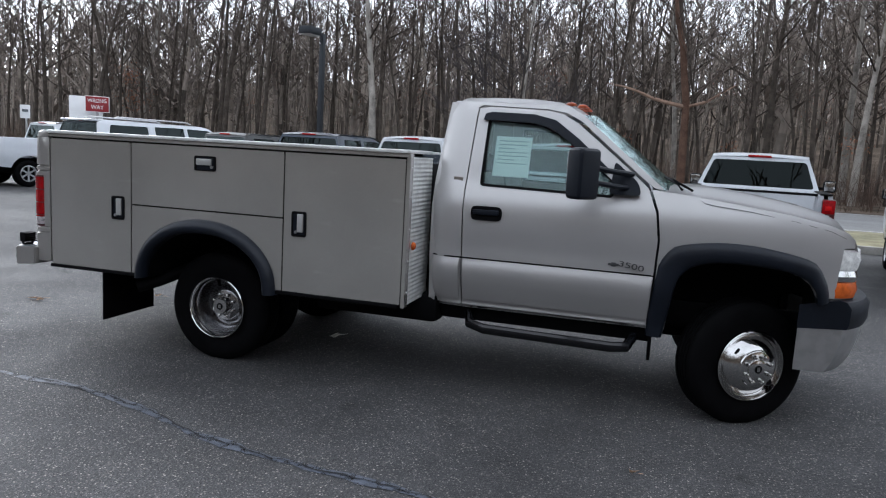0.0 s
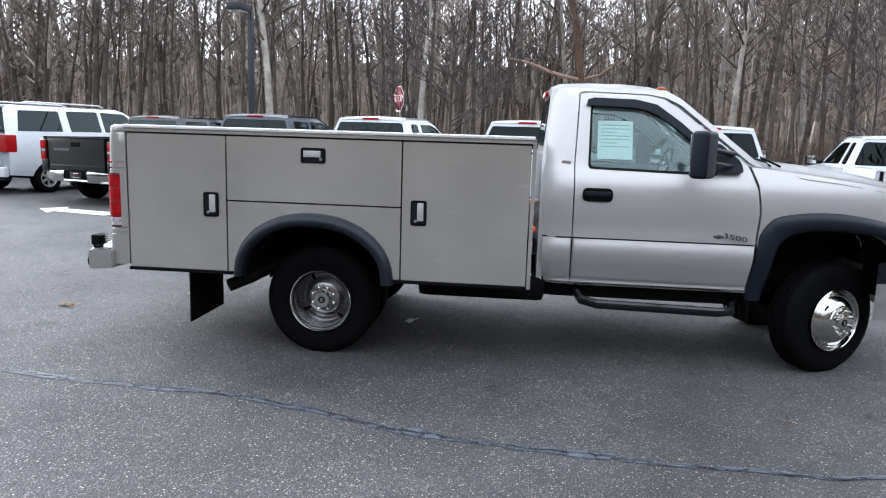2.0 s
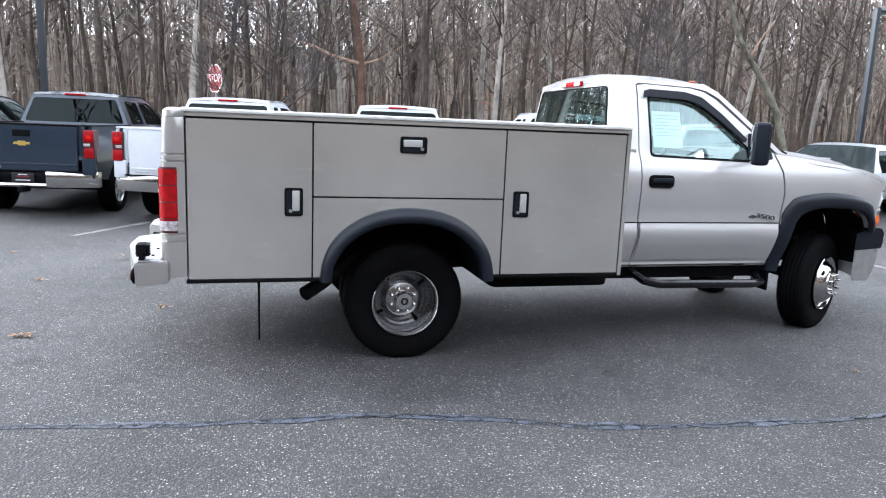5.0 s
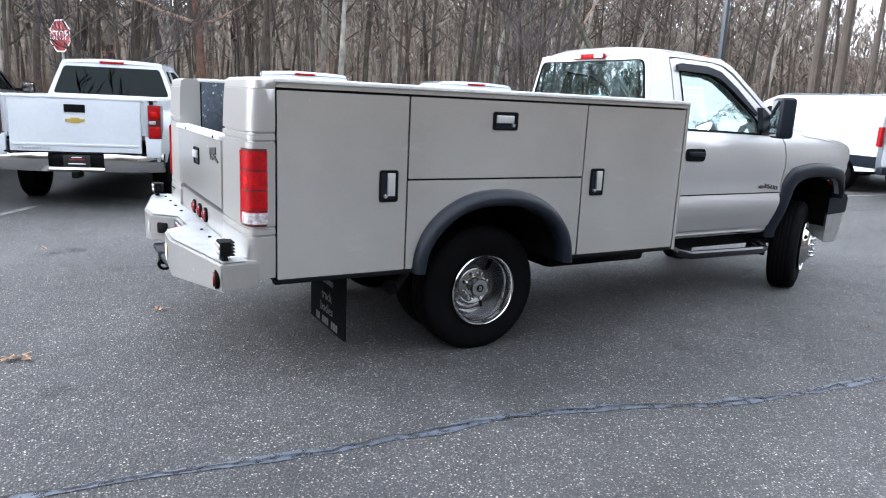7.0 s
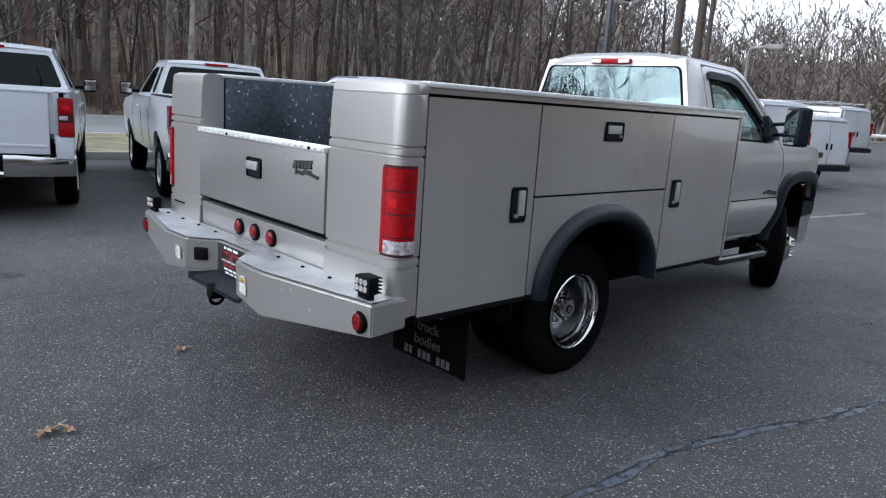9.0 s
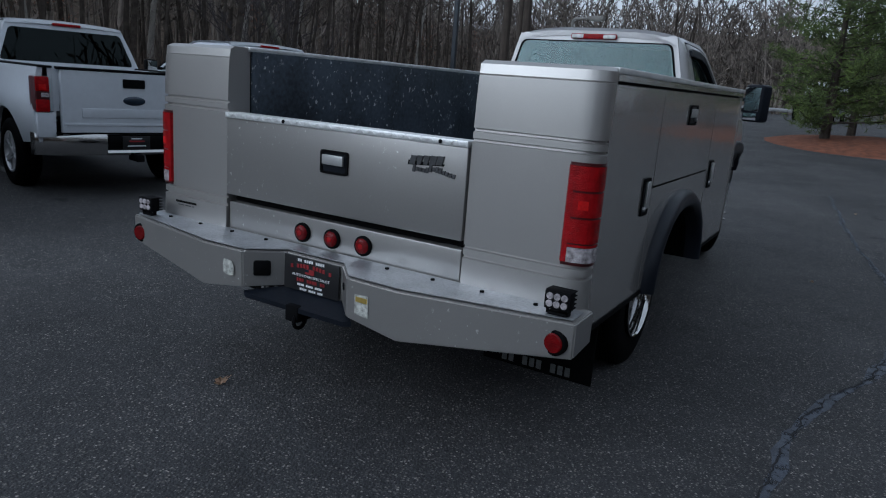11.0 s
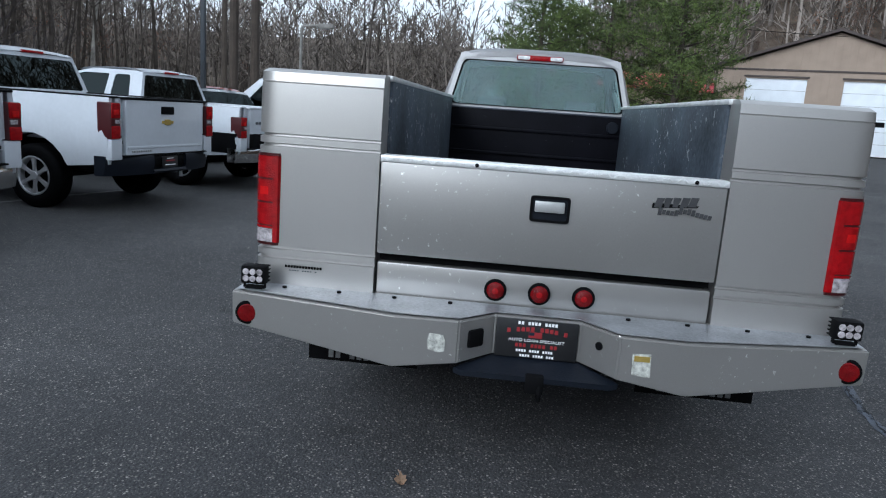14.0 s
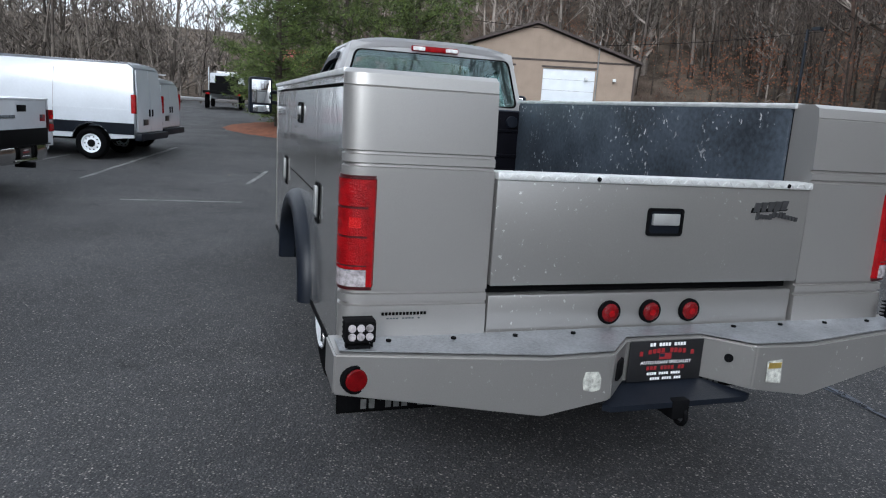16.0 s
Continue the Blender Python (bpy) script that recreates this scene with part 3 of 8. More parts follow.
def dual_wheel(parent, m, rear):
    """Chrome eight-lug wheel: deep dish behind, domed in front."""
    bm = tyre_mesh(bmesh.new(), 0.386, 0.222, 0.197)
    for v in bm.verts:  # pressed flat where it stands
        if v.co.z < -0.376:
            v.co.z = -0.376
            v.co.y *= 1.03
    ty = put("tyre", bm, "rubber", parent, "black rubber tyre")
    ty.matrix_local = m
    if rear:
        pr = [(0.212, -0.085), (0.222, -0.112), (0.2245, -0.124), (0.219, -0.129), (0.212, -0.122), (0.206, -0.10), (0.203, -0.065), (0.196, -0.055), (0.192, -0.02), (0.186, 0.035), (0.172, 0.052), (0.150, 0.045), (0.125, 0.010), (0.115, -0.010), (0.106, -0.016), (0.0005, -0.016)]
        face, hub = -0.016, 0.066
    else:
        pr = [(0.212, -0.085), (0.222, -0.118), (0.2245, -0.128), (0.219, -0.133), (0.211, -0.124), (0.204, -0.108), (0.195, -0.102), (0.188, -0.106), (0.178, -0.118), (0.150, -0.150), (0.128, -0.168), (0.112, -0.174), (0.108, -0.182), (0.100, -0.186), (0.0005, -0.186)]
        face, hub = -0.186, 0.012
    pr = [(r if r < 0.11 else 0.11 + (r - 0.11) * 0.95, y) for r, y in pr]
    cut = 7 if rear else len(pr)
    rim = put("rim", lathe(bmesh.new(), pr[:cut], 56), "chrome", ty, "polished chrome rim")
    # the dish takes the darkened chrome, so it seems to mirror dark
    if rear:
        put("dish", lathe(bmesh.new(), pr[cut - 1:], 56), "dish", rim, "deep chrome dish with its dark reflection in the colour")
    c = bmesh.new()
    lathe(c, [(0.060, face), (0.060, face - hub * 0.7), (0.052, face - hub), (0.0005, face - hub)], 28)
    put("hub_cap", c, "chrome", ty, "chrome hub cap")
    put("hub_emblem", disc(bmesh.new(), (0, face - hub - 0.001, 0), 0.024, 0.004, 20), "black", ty)
    b = bmesh.new()
    for w in (-0.007, 0.0, 0.007):
        box(b, (w, face - hub - 0.0035, 0), (0.003, 0.002, 0.026), 0)
    put("emblem_bar", b, "steel", ty)
    for k in range(8):
        a = (k + 0.5) * math.tau / 8
        b = bmesh.new()
        x, z = 0.081 * math.cos(a), 0.081 * math.sin(a)
        lathe(b, [(0.0125, face), (0.0125, face - 0.018), (0.010, face - 0.028), (0.0005, face - 0.032)], 10, Matrix.Translation((x, 0, z)))
        put("lug_nut", b, "chrome", ty)
    for k in range(4 if rear else 2):
        a = k * math.tau / (4 if rear else 2) + (0.62 if rear else 2.45)
        rad, y, tilt = (0.157, 0.049, 20) if rear else (0.150, -0.144, -50)
        h = Matrix.Rotation(-a, 4, "Y") @ Matrix.Translation((rad, y, 0)) @ Matrix.Rotation(radians(tilt), 4, "Z")
        put("vent_hole", disc(bmesh.new(), (0, 0, 0), 0.013 if rear else 0.021, 0.006 if rear else 0.012, 18, h), "black", ty)
    return ty


# ---- utility truck ----
truck = thing("utility_truck", "silver pickup chassis with a metal service body and dual rear wheels", "truck")
SIDE = [(0.40, 0.70), (0.50, 0.735), (0.56, 0.762), (0.72, 0.815), (0.86, 0.838), (0.884, 0.842), (0.89, 0.828), (0.96, 0.836), (1.10, 0.852), (1.22, 0.850), (1.31, 0.825), (1.37, 0.785), (1.50, 0.752), (1.65, 0.706), (1.78, 0.664), (1.84, 0.64), (1.90, 0.60)]


def cab_y(x, z):
    """Half width of the cab and fender skin."""
    y = interp(z, SIDE)
    if x > 0.75:
        y -= 0.16 * ((x - 0.75) / 0.5) ** 2
    if x < -1.2:
        y -= 0.05 * ((-1.2 - x) / 0.1) ** 2
    return y


def both(fn):
    for s in (-1, 1):
        fn(s)


def skin(s, lift=0.0):
    return lambda x, z: Vector((x, s * (cab_y(x, z) + lift), z))


DOOR = [(-1.078, 0.54), (0.098, 0.54), (0.112, 0.88), (0.118, 1.10), (0.095, 1.26), (0.04, 1.40), (-0.10, 1.52), (-0.42, 1.775), (-0.52, 1.83), (-0.62, 1.85), (-1.0, 1.862), (-1.07, 1.85), (-1.09, 1.38)]
WIN = rounded([(-1.005, 1.35), (-0.16, 1.33), (-0.17, 1.43), (-0.50, 1.69), (-0.66, 1.765), (-1.0, 1.785)], 0.03)
CAB_SIDE = [(-1.30, 0.56), (-1.086, 0.54), (-1.098, 1.38), (-1.079, 1.858), (-1.05, 1.872), (-0.62, 1.86), (-0.50, 1.84), (-0.40, 1.79), (0.05, 1.42), (0.09, 1.40), (0.13, 1.40), (-0.40, 1.835), (-0.50, 1.89), (-1.24, 1.895), (-1.275, 1.80), (-1.31, 1.38)]


def eased(pts, n):
    """A smooth curve through the points, at n even steps."""
    p = [Vector(q) for q in pts]
    p = [p[0] * 2 - p[1]] + p + [p[-1] * 2 - p[-2]]
    fine = []
    for a, b, c, d in zip(p, p[1:], p[2:], p[3:]):
        for k in range(8):
            t = k / 8
            fine.append(0.5 * (2 * b + (c - a) * t + (2 * a - 5 * b + 4 * c - d) * t * t + (3 * b - a - 3 * c + d) * t ** 3))
    fine.append(p[-2])
    run = [0.0]
    for a, b in zip(fine, fine[1:]):
        run.append(run[-1] + (b - a).length)
    return [tuple(interp(run[-1] * k / (n - 1), [(r, f[e]) for r, f in zip(run, fine)]) for e in (0, 1)) for k in range(n)]


FLARE_OUT = eased([(0.097, 0.50), (0.099, 0.617), (0.113, 0.751), (0.125, 0.883), (0.144, 0.968), (0.194, 1.047), (0.259, 1.085), (0.461, 1.116), (0.661, 1.113), (0.859, 1.082), (0.991, 1.04), (1.05, 0.961), (1.079, 0.901), (1.09, 0.82)], 34)
FLARE_IN = eased([(0.195, 0.50), (0.215, 0.64), (0.23, 0.753), (0.253, 0.875), (0.29, 0.925), (0.339, 0.965), (0.473, 0.998), (0.673, 0.999), (0.844, 0.981), (0.952, 0.936), (0.985, 0.905), (1.011, 0.871), (1.03, 0.80)], 34)
FENDER = [(0.108, 0.54), (0.126, 0.88), (0.132, 1.10), (0.108, 1.27), (0.06, 1.395), (0.30, 1.375), (0.60, 1.335), (0.85, 1.30), (1.05, 1.258), (1.15, 1.222), (1.195, 1.18), (1.198, 1.137), (1.135, 1.131), (1.125, 0.95), (1.12, 0.84), (1.09, 0.84)] + FLARE_IN[-2:2:-2] + [(0.205, 0.54)]


ROUND = [(0, 0.001), (0.05, 0.020), (0.15, 0.036), (0.30, 0.048), (0.48, 0.055), (0.66, 0.057), (0.82, 0.053), (0.93, 0.043), (1.0, 0.026)]


def cab_half(s):
    put("cab_side", panel(bmesh.new(), CAB_SIDE, skin(s), (0, -s * 0.05, 0), step=0.06), "paint", truck)
    door = put("door", panel(bmesh.new(), DOOR, skin(s, 0.001), (0, -s * 0.05, 0), [WIN], 0.06), "paint", truck, "silver painted door with framed window")
    pane = put("window_pane", panel(bmesh.new(), WIN, skin(s, -0.022), (0, -s * 0.004, 0), step=0.12), "glass", door)
    pane.visible_shadow = False
    seal_in = [(x * 0.965 - 0.021, 1.56 + (z - 1.56) * 0.93) for x, z in WIN]
    put("window_seal", panel(bmesh.new(), WIN, skin(s, 0.004), (0, -s * 0.02, 0), [seal_in], 0.1), "black", door)
    vis = [(-1.03, 1.775), (-1.02, 1.815), (-0.98, 1.828), (-0.70, 1.822), (-0.56, 1.79), (-0.40, 1.675), (-0.20, 1.50), (-0.22, 1.475), (-0.44, 1.64), (-0.58, 1.735), (-0.70, 1.765)]
    put("vent_visor", panel(bmesh.new(), vis, skin(s, 0.024), (0, -s * 0.022, 0), step=0.05), "plastic", door, "dark plastic vent visor above the window")
    hb = bmesh.new()
    panel(hb, rounded([(-1.035, 1.133), (-0.835, 1.133), (-0.835, 1.224), (-1.035, 1.224)], 0.036), skin(s, 0.010), (0, -s * 0.012, 0), step=0.2)
    handle = put("door_handle", hb, "black", door, "black door handle")
    hb = bmesh.new()
    box(hb, (-0.935, s * 0.870, 1.186), (0.168, 0.022, 0.034), 0.010)
    put("grip", hb, "plastic", handle)
    # moulding, seams, sill trim
    bulge = lambda x, z: Vector((x, s * (cab_y(x, z) + interp(z, [(0.58, 0.010), (0.70, 0.020), (0.775, 0.030), (0.80, 0.031), (0.83, 0.024), (0.875, 0.003)])), z))
    put("body_moulding", panel(bmesh.new(), [(-1.07, 0.60), (0.095, 0.60), (0.106, 0.876), (-1.072, 0.876)], bulge, (0, -s * 0.011, 0), step=0.022), "paint", door)
    put("moulding_line", panel(bmesh.new(), [(-1.29, 0.878), (0.12, 0.878), (0.12, 0.886), (-1.29, 0.886)], skin(s, 0.003), (0, -s * 0.006, 0), step=0.1), "black", truck)
    put("body_moulding", panel(bmesh.new(), [(-1.285, 0.60), (-1.10, 0.60), (-1.10, 0.876), (-1.285, 0.876)], bulge, (0, -s * 0.011, 0), step=0.022), "paint", truck)
    put("sill_trim", panel(bmesh.new(), [(-1.29, 0.545), (0.10, 0.545), (0.10, 0.562), (-1.29, 0.562)], skin(s, 0.014), (0, -s * 0.012, 0), step=0.1), "chrome", truck, "thin bright sill trim")
    put("rocker_panel", panel(bmesh.new(), [(-1.30, 0.44), (0.12, 0.44), (0.12, 0.548), (-1.30, 0.548)], skin(s, -0.03), (0, -s * 0.05, 0), step=0.1), "black", truck)
    put("fender", panel(bmesh.new(), FENDER, skin(s), (0, -s * 0.04, 0), step=0.06), "paint", truck, "silver painted front fender")
    seam = [(0.345, 1.352), (0.36, 1.338), (0.42, 1.328), (0.60, 1.310), (0.85, 1.272), (1.05, 1.228), (1.14, 1.190)]
    put("hood_seam", panel(bmesh.new(), seam + [(x, z - 0.0025) for x, z in seam[::-1]], skin(s, 0.001), (0, -s * 0.006, 0), step=0.1), "seam", truck)
    # flare
    fb = bmesh.new()
    rings = []
    for (xo, zo), (xi, zi) in zip(FLARE_OUT, FLARE_IN):
        yo, yi = cab_y(xo, max(zo, 0.56)) , cab_y(xi, max(zi, 0.56))
        if zo < 0.56:
            yo = yi = cab_y(xi, 0.56)
        rings.append([(xo + (xi - xo) * t, s * (yo + (yi - yo) * t + d * 0.78), zo + (zi - zo) * t) for t, d in ROUND] + [(xi, s * (yi - 0.06), zi), (xo, s * (yo - 0.05), zo)])
    loft(fb, rings)
    put("fender_flare", fb, "flare", truck, "dark blue-grey plastic fender flare", 60)
    # wheel-house lining, near black: the deep shade is put into its colour
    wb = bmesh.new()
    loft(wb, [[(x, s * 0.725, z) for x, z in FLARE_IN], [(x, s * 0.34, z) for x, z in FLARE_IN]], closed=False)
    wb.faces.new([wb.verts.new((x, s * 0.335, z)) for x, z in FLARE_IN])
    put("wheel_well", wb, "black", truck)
    # lamp cluster
    def lamp_block(name, z0, z1, material, grow, label=""):
        lb = bmesh.new()
        ring = [(1.10, 0.755), (1.155, 0.744 + grow), (1.20, 0.718 + grow), (1.245, 0.67), (1.27 + grow, 0.60), (1.275 + grow, 0.52), (1.10, 0.52)]
        loft(lb, [[(x - 0.01 * (k in (0, 2)), s * (y - 0.008 * (k in (0, 2))), z) for x, y in ring] for k, z in enumerate((z0, (z0 + z1) / 2, z1))])
        return put(name, lb, material, truck, label)

    lamp_block("headlight", 1.004, 1.125, "clear", 0.0, "clear headlight lens")
    lamp_block("lamp_trim", 0.936, 1.0, "chrome", -0.008)
    lamp_block("turn_signal", 0.842, 0.932, "amber", 0.0, "amber turn signal")
    # badge
    rot = Matrix.Rotation(radians(90), 4, "X") if s < 0 else Matrix.Rotation(radians(180), 4, "Z") @ Matrix.Rotation(radians(90), 4, "X")
    lettering("model_number", "3500", 0.047, "badge", door, Matrix.Translation((-0.020, s * 0.8455, 0.928)) @ rot @ Matrix(((1, 0.28, 0, 0), (0, 1, 0, 0), (0, 0, 1, 0), (0, 0, 0, 1))), 0.004, 0.15)
    eb = bmesh.new()
    box(eb, (-0.125, s * 0.841, 0.930), (0.064, 0.008, 0.014), 0.003)
    box(eb, (-0.125, s * 0.841, 0.930), (0.028, 0.009, 0.025), 0.003)
    put("emblem", eb, "badge", door)
    tb = bmesh.new()
    box(tb, (-1.15, s * 0.783, 1.384), (0.062, 0.008, 0.03), 0.003)
    put("side_badge", tb, "brass", truck)
    # towing mirror
    mo = 1.085 if s < 0 else 1.19
    turned = Matrix.Translation((-0.33, s * mo, 1.47)) @ Matrix.Rotation(radians(-34 if s < 0 else 6), 4, "Z")
    mir = put("tow_mirror", box(bmesh.new(), (0, 0, 0), (0.115, 0.185, 0.295), 0.035, turned, 3), "plastic", truck, "black telescoping tow mirror")
    put("mirror_glass", box(bmesh.new(), (0, 0, 0), (0.004, 0.15, 0.185), 0.0015, turned @ Matrix.Translation((-0.0585, 0, 0.032))), "mirror", mir, "mirror glass")
    put("spot_mirror", box(bmesh.new(), (0, 0, 0), (0.004, 0.13, 0.055), 0.0015, turned @ Matrix.Translation((-0.0585, 0, -0.105))), "mirror", mir, "small convex mirror")
    for z in (1.405, 1.49):
        put("mirror_arm", tube(bmesh.new(), [(-0.29, s * (mo - 0.045), z + 0.02), (-0.16, s * 0.92, z), (-0.06, s * 0.79, z - 0.01)], 0.016, 8), "plastic", mir)
    put("mirror_base", panel(bmesh.new(), rounded([(-0.19, 1.355), (0.0, 1.355), (-0.02, 1.43), (-0.17, 1.555)], 0.03), skin(s, 0.05), (0, -s * 0.05, 0), step=0.1), "plastic", mir)
    # running board
    rb = bmesh.new()
    tube(rb, [(-1.04, s * 0.72, 0.50), (-1.0, s * 0.85, 0.455), (-0.9, s * 0.885, 0.438), (-0.1, s * 0.885, 0.425), (-0.01, s * 0.86, 0.43), (0.03, s * 0.72, 0.47)], 0.032, 10)
    put("running_board", rb, "tube_gloss", truck, "black tubular side step")
    # splash guards behind and before the wheel
    put("splash_liner", box(bmesh.new(), (1.045, s * 0.53, 0.72), (0.02, 0.36, 0.38), 0.006), "black", truck)
    put("splash_guard", box(bmesh.new(), (0.13, s * 0.68, 0.44), (0.02, 0.18, 0.20), 0.006), "rubber", truck)


both(cab_half)


def cab_centre():
    # roof with crown
    rb = bmesh.new()
    rings = []
    for x, e, c, w in [(-1.275, 1.815, 1.875, 0.62), (-1.262, 1.865, 1.915, 0.615), (-1.20, 1.892, 1.942, 0.605), (-1.0, 1.896, 1.952, 0.60), (-0.75, 1.892, 1.95, 0.60), (-0.58, 1.882, 1.935, 0.602), (-0.50, 1.868, 1.915, 0.605), (-0.44, 1.846, 1.885, 0.61), (-0.40, 1.818, 1.856, 0.612)]:
        rings.append([(x, w * k / 8, e + (c - e) * (1 - (k / 8) ** 4)) for k in range(-8, 9)])
    loft(rb, rings, closed=False)
    bmesh.ops.solidify(rb, geom=list(rb.faces), thickness=0.03)
    put("roof", rb, "paint", truck, "silver painted cab roof")
    # windscreen
    wb = bmesh.new()
    rings = []
    for t in (0, 0.25, 0.5, 0.75, 1):
        x, z, w = -0.42 + 0.55 * t, 1.835 - 0.445 * t, 0.60 + 0.13 * t
        rings.append([(x + 0.10 * (1 - (k / 6) ** 2), w * k / 6, z + 0.02 * (1 - (k / 6) ** 2)) for k in range(-6, 7)])
    loft(wb, rings, closed=False)
    bmesh.ops.solidify(wb, geom=list(wb.faces), thickness=0.005)
    put("windscreen", wb, "glass", truck, "curved windscreen glass").visible_shadow = False
    wp = bmesh.new()
    tube(wp, [(0.22, -0.55, 1.43), (0.14, -0.2, 1.47), (0.20, 0.2, 1.45)], 0.009, 6)
    tube(wp, [(0.24, -0.6, 1.40), (0.18, -0.55, 1.46), (0.30, -0.62, 1.40)], 0.008, 6)
    put("wiper", wp, "black", truck)
    # hood
    hb = bmesh.new()
    rings = []
    for x, e, c in [(0.10, 1.392, 1.41), (0.20, 1.386, 1.425), (0.40, 1.366, 1.425), (0.60, 1.338, 1.405), (0.80, 1.306, 1.375), (0.95, 1.28, 1.348), (1.07, 1.25, 1.315), (1.15, 1.218, 1.278), (1.20, 1.17, 1.225), (1.22, 1.12, 1.16)]:
        e -= 0.004
        w = cab_y(x, e) + 0.0015
        r = []
        for k in range(-10, 11):
            u = k / 10
            bulge = 0.5 * (1 - abs(u) ** 3) + 0.5 * (1 if abs(u) < 0.62 else max(0, (0.80 - abs(u)) / 0.18))
            r.append((x, w * u, e + (c - e) * bulge))
        rings.append(r)
    loft(hb, rings, closed=False)
    bmesh.ops.solidify(hb, geom=list(hb.faces), thickness=0.025)
    put("hood", hb, "paint", truck, "silver painted hood with raised middle")
    # front end
    gb = bmesh.new()
    box(gb, (1.16, 0, 1.02), (0.12, 1.24, 0.26), 0.03)
    put("grille", gb, "black", truck)
    fb = bmesh.new()
    rings = []
    for k in range(-10, 11):
        u = k / 10
        x = 1.42 - 0.22 * abs(u) ** 3
        y = 0.765 * u
        b = 0.20 + 0.06 * abs(u) ** 6
        rings.append([(x - b, y, 0.79), (x - 0.05, y, 0.835), (x - 0.012, y, 0.825), (x + 0.012, y, 0.79), (x + 0.010, y, 0.70), (x - 0.002, y, 0.668), (x - b, y, 0.650)])
    loft(fb, rings)
    put("bumper_top", fb, "plastic", truck, "dark plastic top of the front bumper")
    fb = bmesh.new()
    rings = []
    for k in range(-10, 11):
        u = k / 10
        x = 1.395 - 0.22 * abs(u) ** 3
        y = 0.76 * u
        b = 0.16 + 0.07 * abs(u) ** 6
        rings.append([(x - b, y, 0.66), (x, y, 0.664), (x + 0.004, y, 0.62), (x - 0.01, y, 0.54), (x - 0.035, y, 0.455), (x - 0.07, y, 0.40), (x - b, y, 0.40)])
    loft(fb, rings)
    put("front_bumper", fb, "steel", truck, "chromed steel front bumper")
    # back of the cab
    W2 = [(-0.66, 1.50), (0.66, 1.50), (0.575, 1.83), (-0.575, 1.83)]
    BK = [(-0.76, 0.56), (0.76, 0.56), (0.80, 0.90), (0.80, 1.20), (0.745, 1.38), (0.615, 1.885), (-0.615, 1.885), (-0.745, 1.38), (-0.80, 1.20), (-0.80, 0.90)]
    back = lambda d: (lambda y, z: Vector((-1.315 + d + max(0, z - 1.4) * 0.10, y, z)))
    put("cab_back", panel(bmesh.new(), BK, back(0), (0.04, 0, 0), [rounded(W2, 0.05)], 0.12), "paint", truck)
    put("rear_window", panel(bmesh.new(), rounded([(y * 1.03, 1.665 + (z - 1.665) * 1.06) for y, z in W2], 0.05), back(-0.004), (0.004, 0, 0), step=0.3), "rear_glass", truck, "wide rear window glass").visible_shadow = False
    put("window_seal", panel(bmesh.new(), rounded([(y * 1.03, 1.665 + (z - 1.665) * 1.06) for y, z in W2], 0.05), back(-0.007), (0.006, 0, 0), [rounded([(y * 1.005, 1.665 + (z - 1.665) * 1.01) for y, z in W2], 0.05)], 0.3), "black", truck)
    lb = bmesh.new()
    box(lb, (-1.283, 0, 1.872), (0.03, 0.36, 0.040), 0.012)
    brake = put("brake_light", lb, "redlens", truck, "red high brake light with clear ends")
    for s in (-1, 1):
        put("cargo_lamp", box(bmesh.new(), (-1.288, s * 0.125, 1.872), (0.034, 0.095, 0.030), 0.01), "clear", brake)
    for y in (-0.46, -0.17, 0, 0.17, 0.46):
        cb = bmesh.new()
        loft(cb, [[(-0.50 + 0.05 * (abs(y) < 0.3) + 0.036 * a * math.cos(t), y + 0.024 * a * math.sin(t), 1.897 + 0.012 * (abs(y) < 0.3) + h) for t in [k * math.tau / 14 for k in range(14)]] for a, h in ((1.1, 0.0), (1.0, 0.014), (0.6, 0.023), (0.15, 0.026))])
        put("roof_marker", cb, "marker_amber", truck, "amber roof marker lamp")
    # inside the cab
    put("cab_floor", box(bmesh.new(), (-0.6, 0, 0.62), (1.35, 1.35, 0.08), 0.02), "black", truck)
    put("dashboard", box(bmesh.new(), (0.02, 0, 1.22), (0.32, 1.36, 0.24), 0.06, None, 3), "plastic", truck)
    for s in (-1, 1):
        sb = bmesh.new()
        box(sb, (-0.72, s * 0.36, 0.95), (0.52, 0.58, 0.18), 0.06, None, 3)
        box(sb, (-1.03, s * 0.36, 1.18), (0.16, 0.56, 0.50), 0.06, Matrix.Rotation(radians(-10), 4, "Y"), 3)
        st = put("seat", sb, "seat", truck)
        put("headrest", box(bmesh.new(), (-1.08, s * 0.36, 1.50), (0.09, 0.25, 0.14), 0.04, None, 3), "seat", st)
    wheel = bmesh.new()
    pts = [(-0.28 + 0.11 * math.sin(k * math.tau / 20) * 0.5, 0.37 + 0.19 * math.cos(k * math.tau / 20), 1.33 + 0.17 * math.sin(k * math.tau / 20)) for k in range(21)]
    tube(wheel, pts, 0.014, 6, False)
    put("steering_wheel", wheel, "black", truck)
    pb = bmesh.new()
    box(pb, (-0.825, -0.688, 1.545), (0.235, 0.003, 0.27), 0.001, Matrix.Rotation(radians(-17), 4, "X"))
    sheet = put("price_sheet", pb, "paper", truck, "white paper sheet taped inside the window")
    for k in range(9):
        w = 0.19 - 0.08 * (k % 3 == 2)
        b = bmesh.new()
        z = 1.645 - k * 0.024
        box(b, (-0.825 - (0.19 - w) / 2, -0.6895 - (1.545 - z) * 0.29, z), (w, 0.002, 0.006), 0, Matrix.Rotation(radians(-17), 4, "X"))
        put("print_line", b, "faint_ink", sheet)


cab_centre()

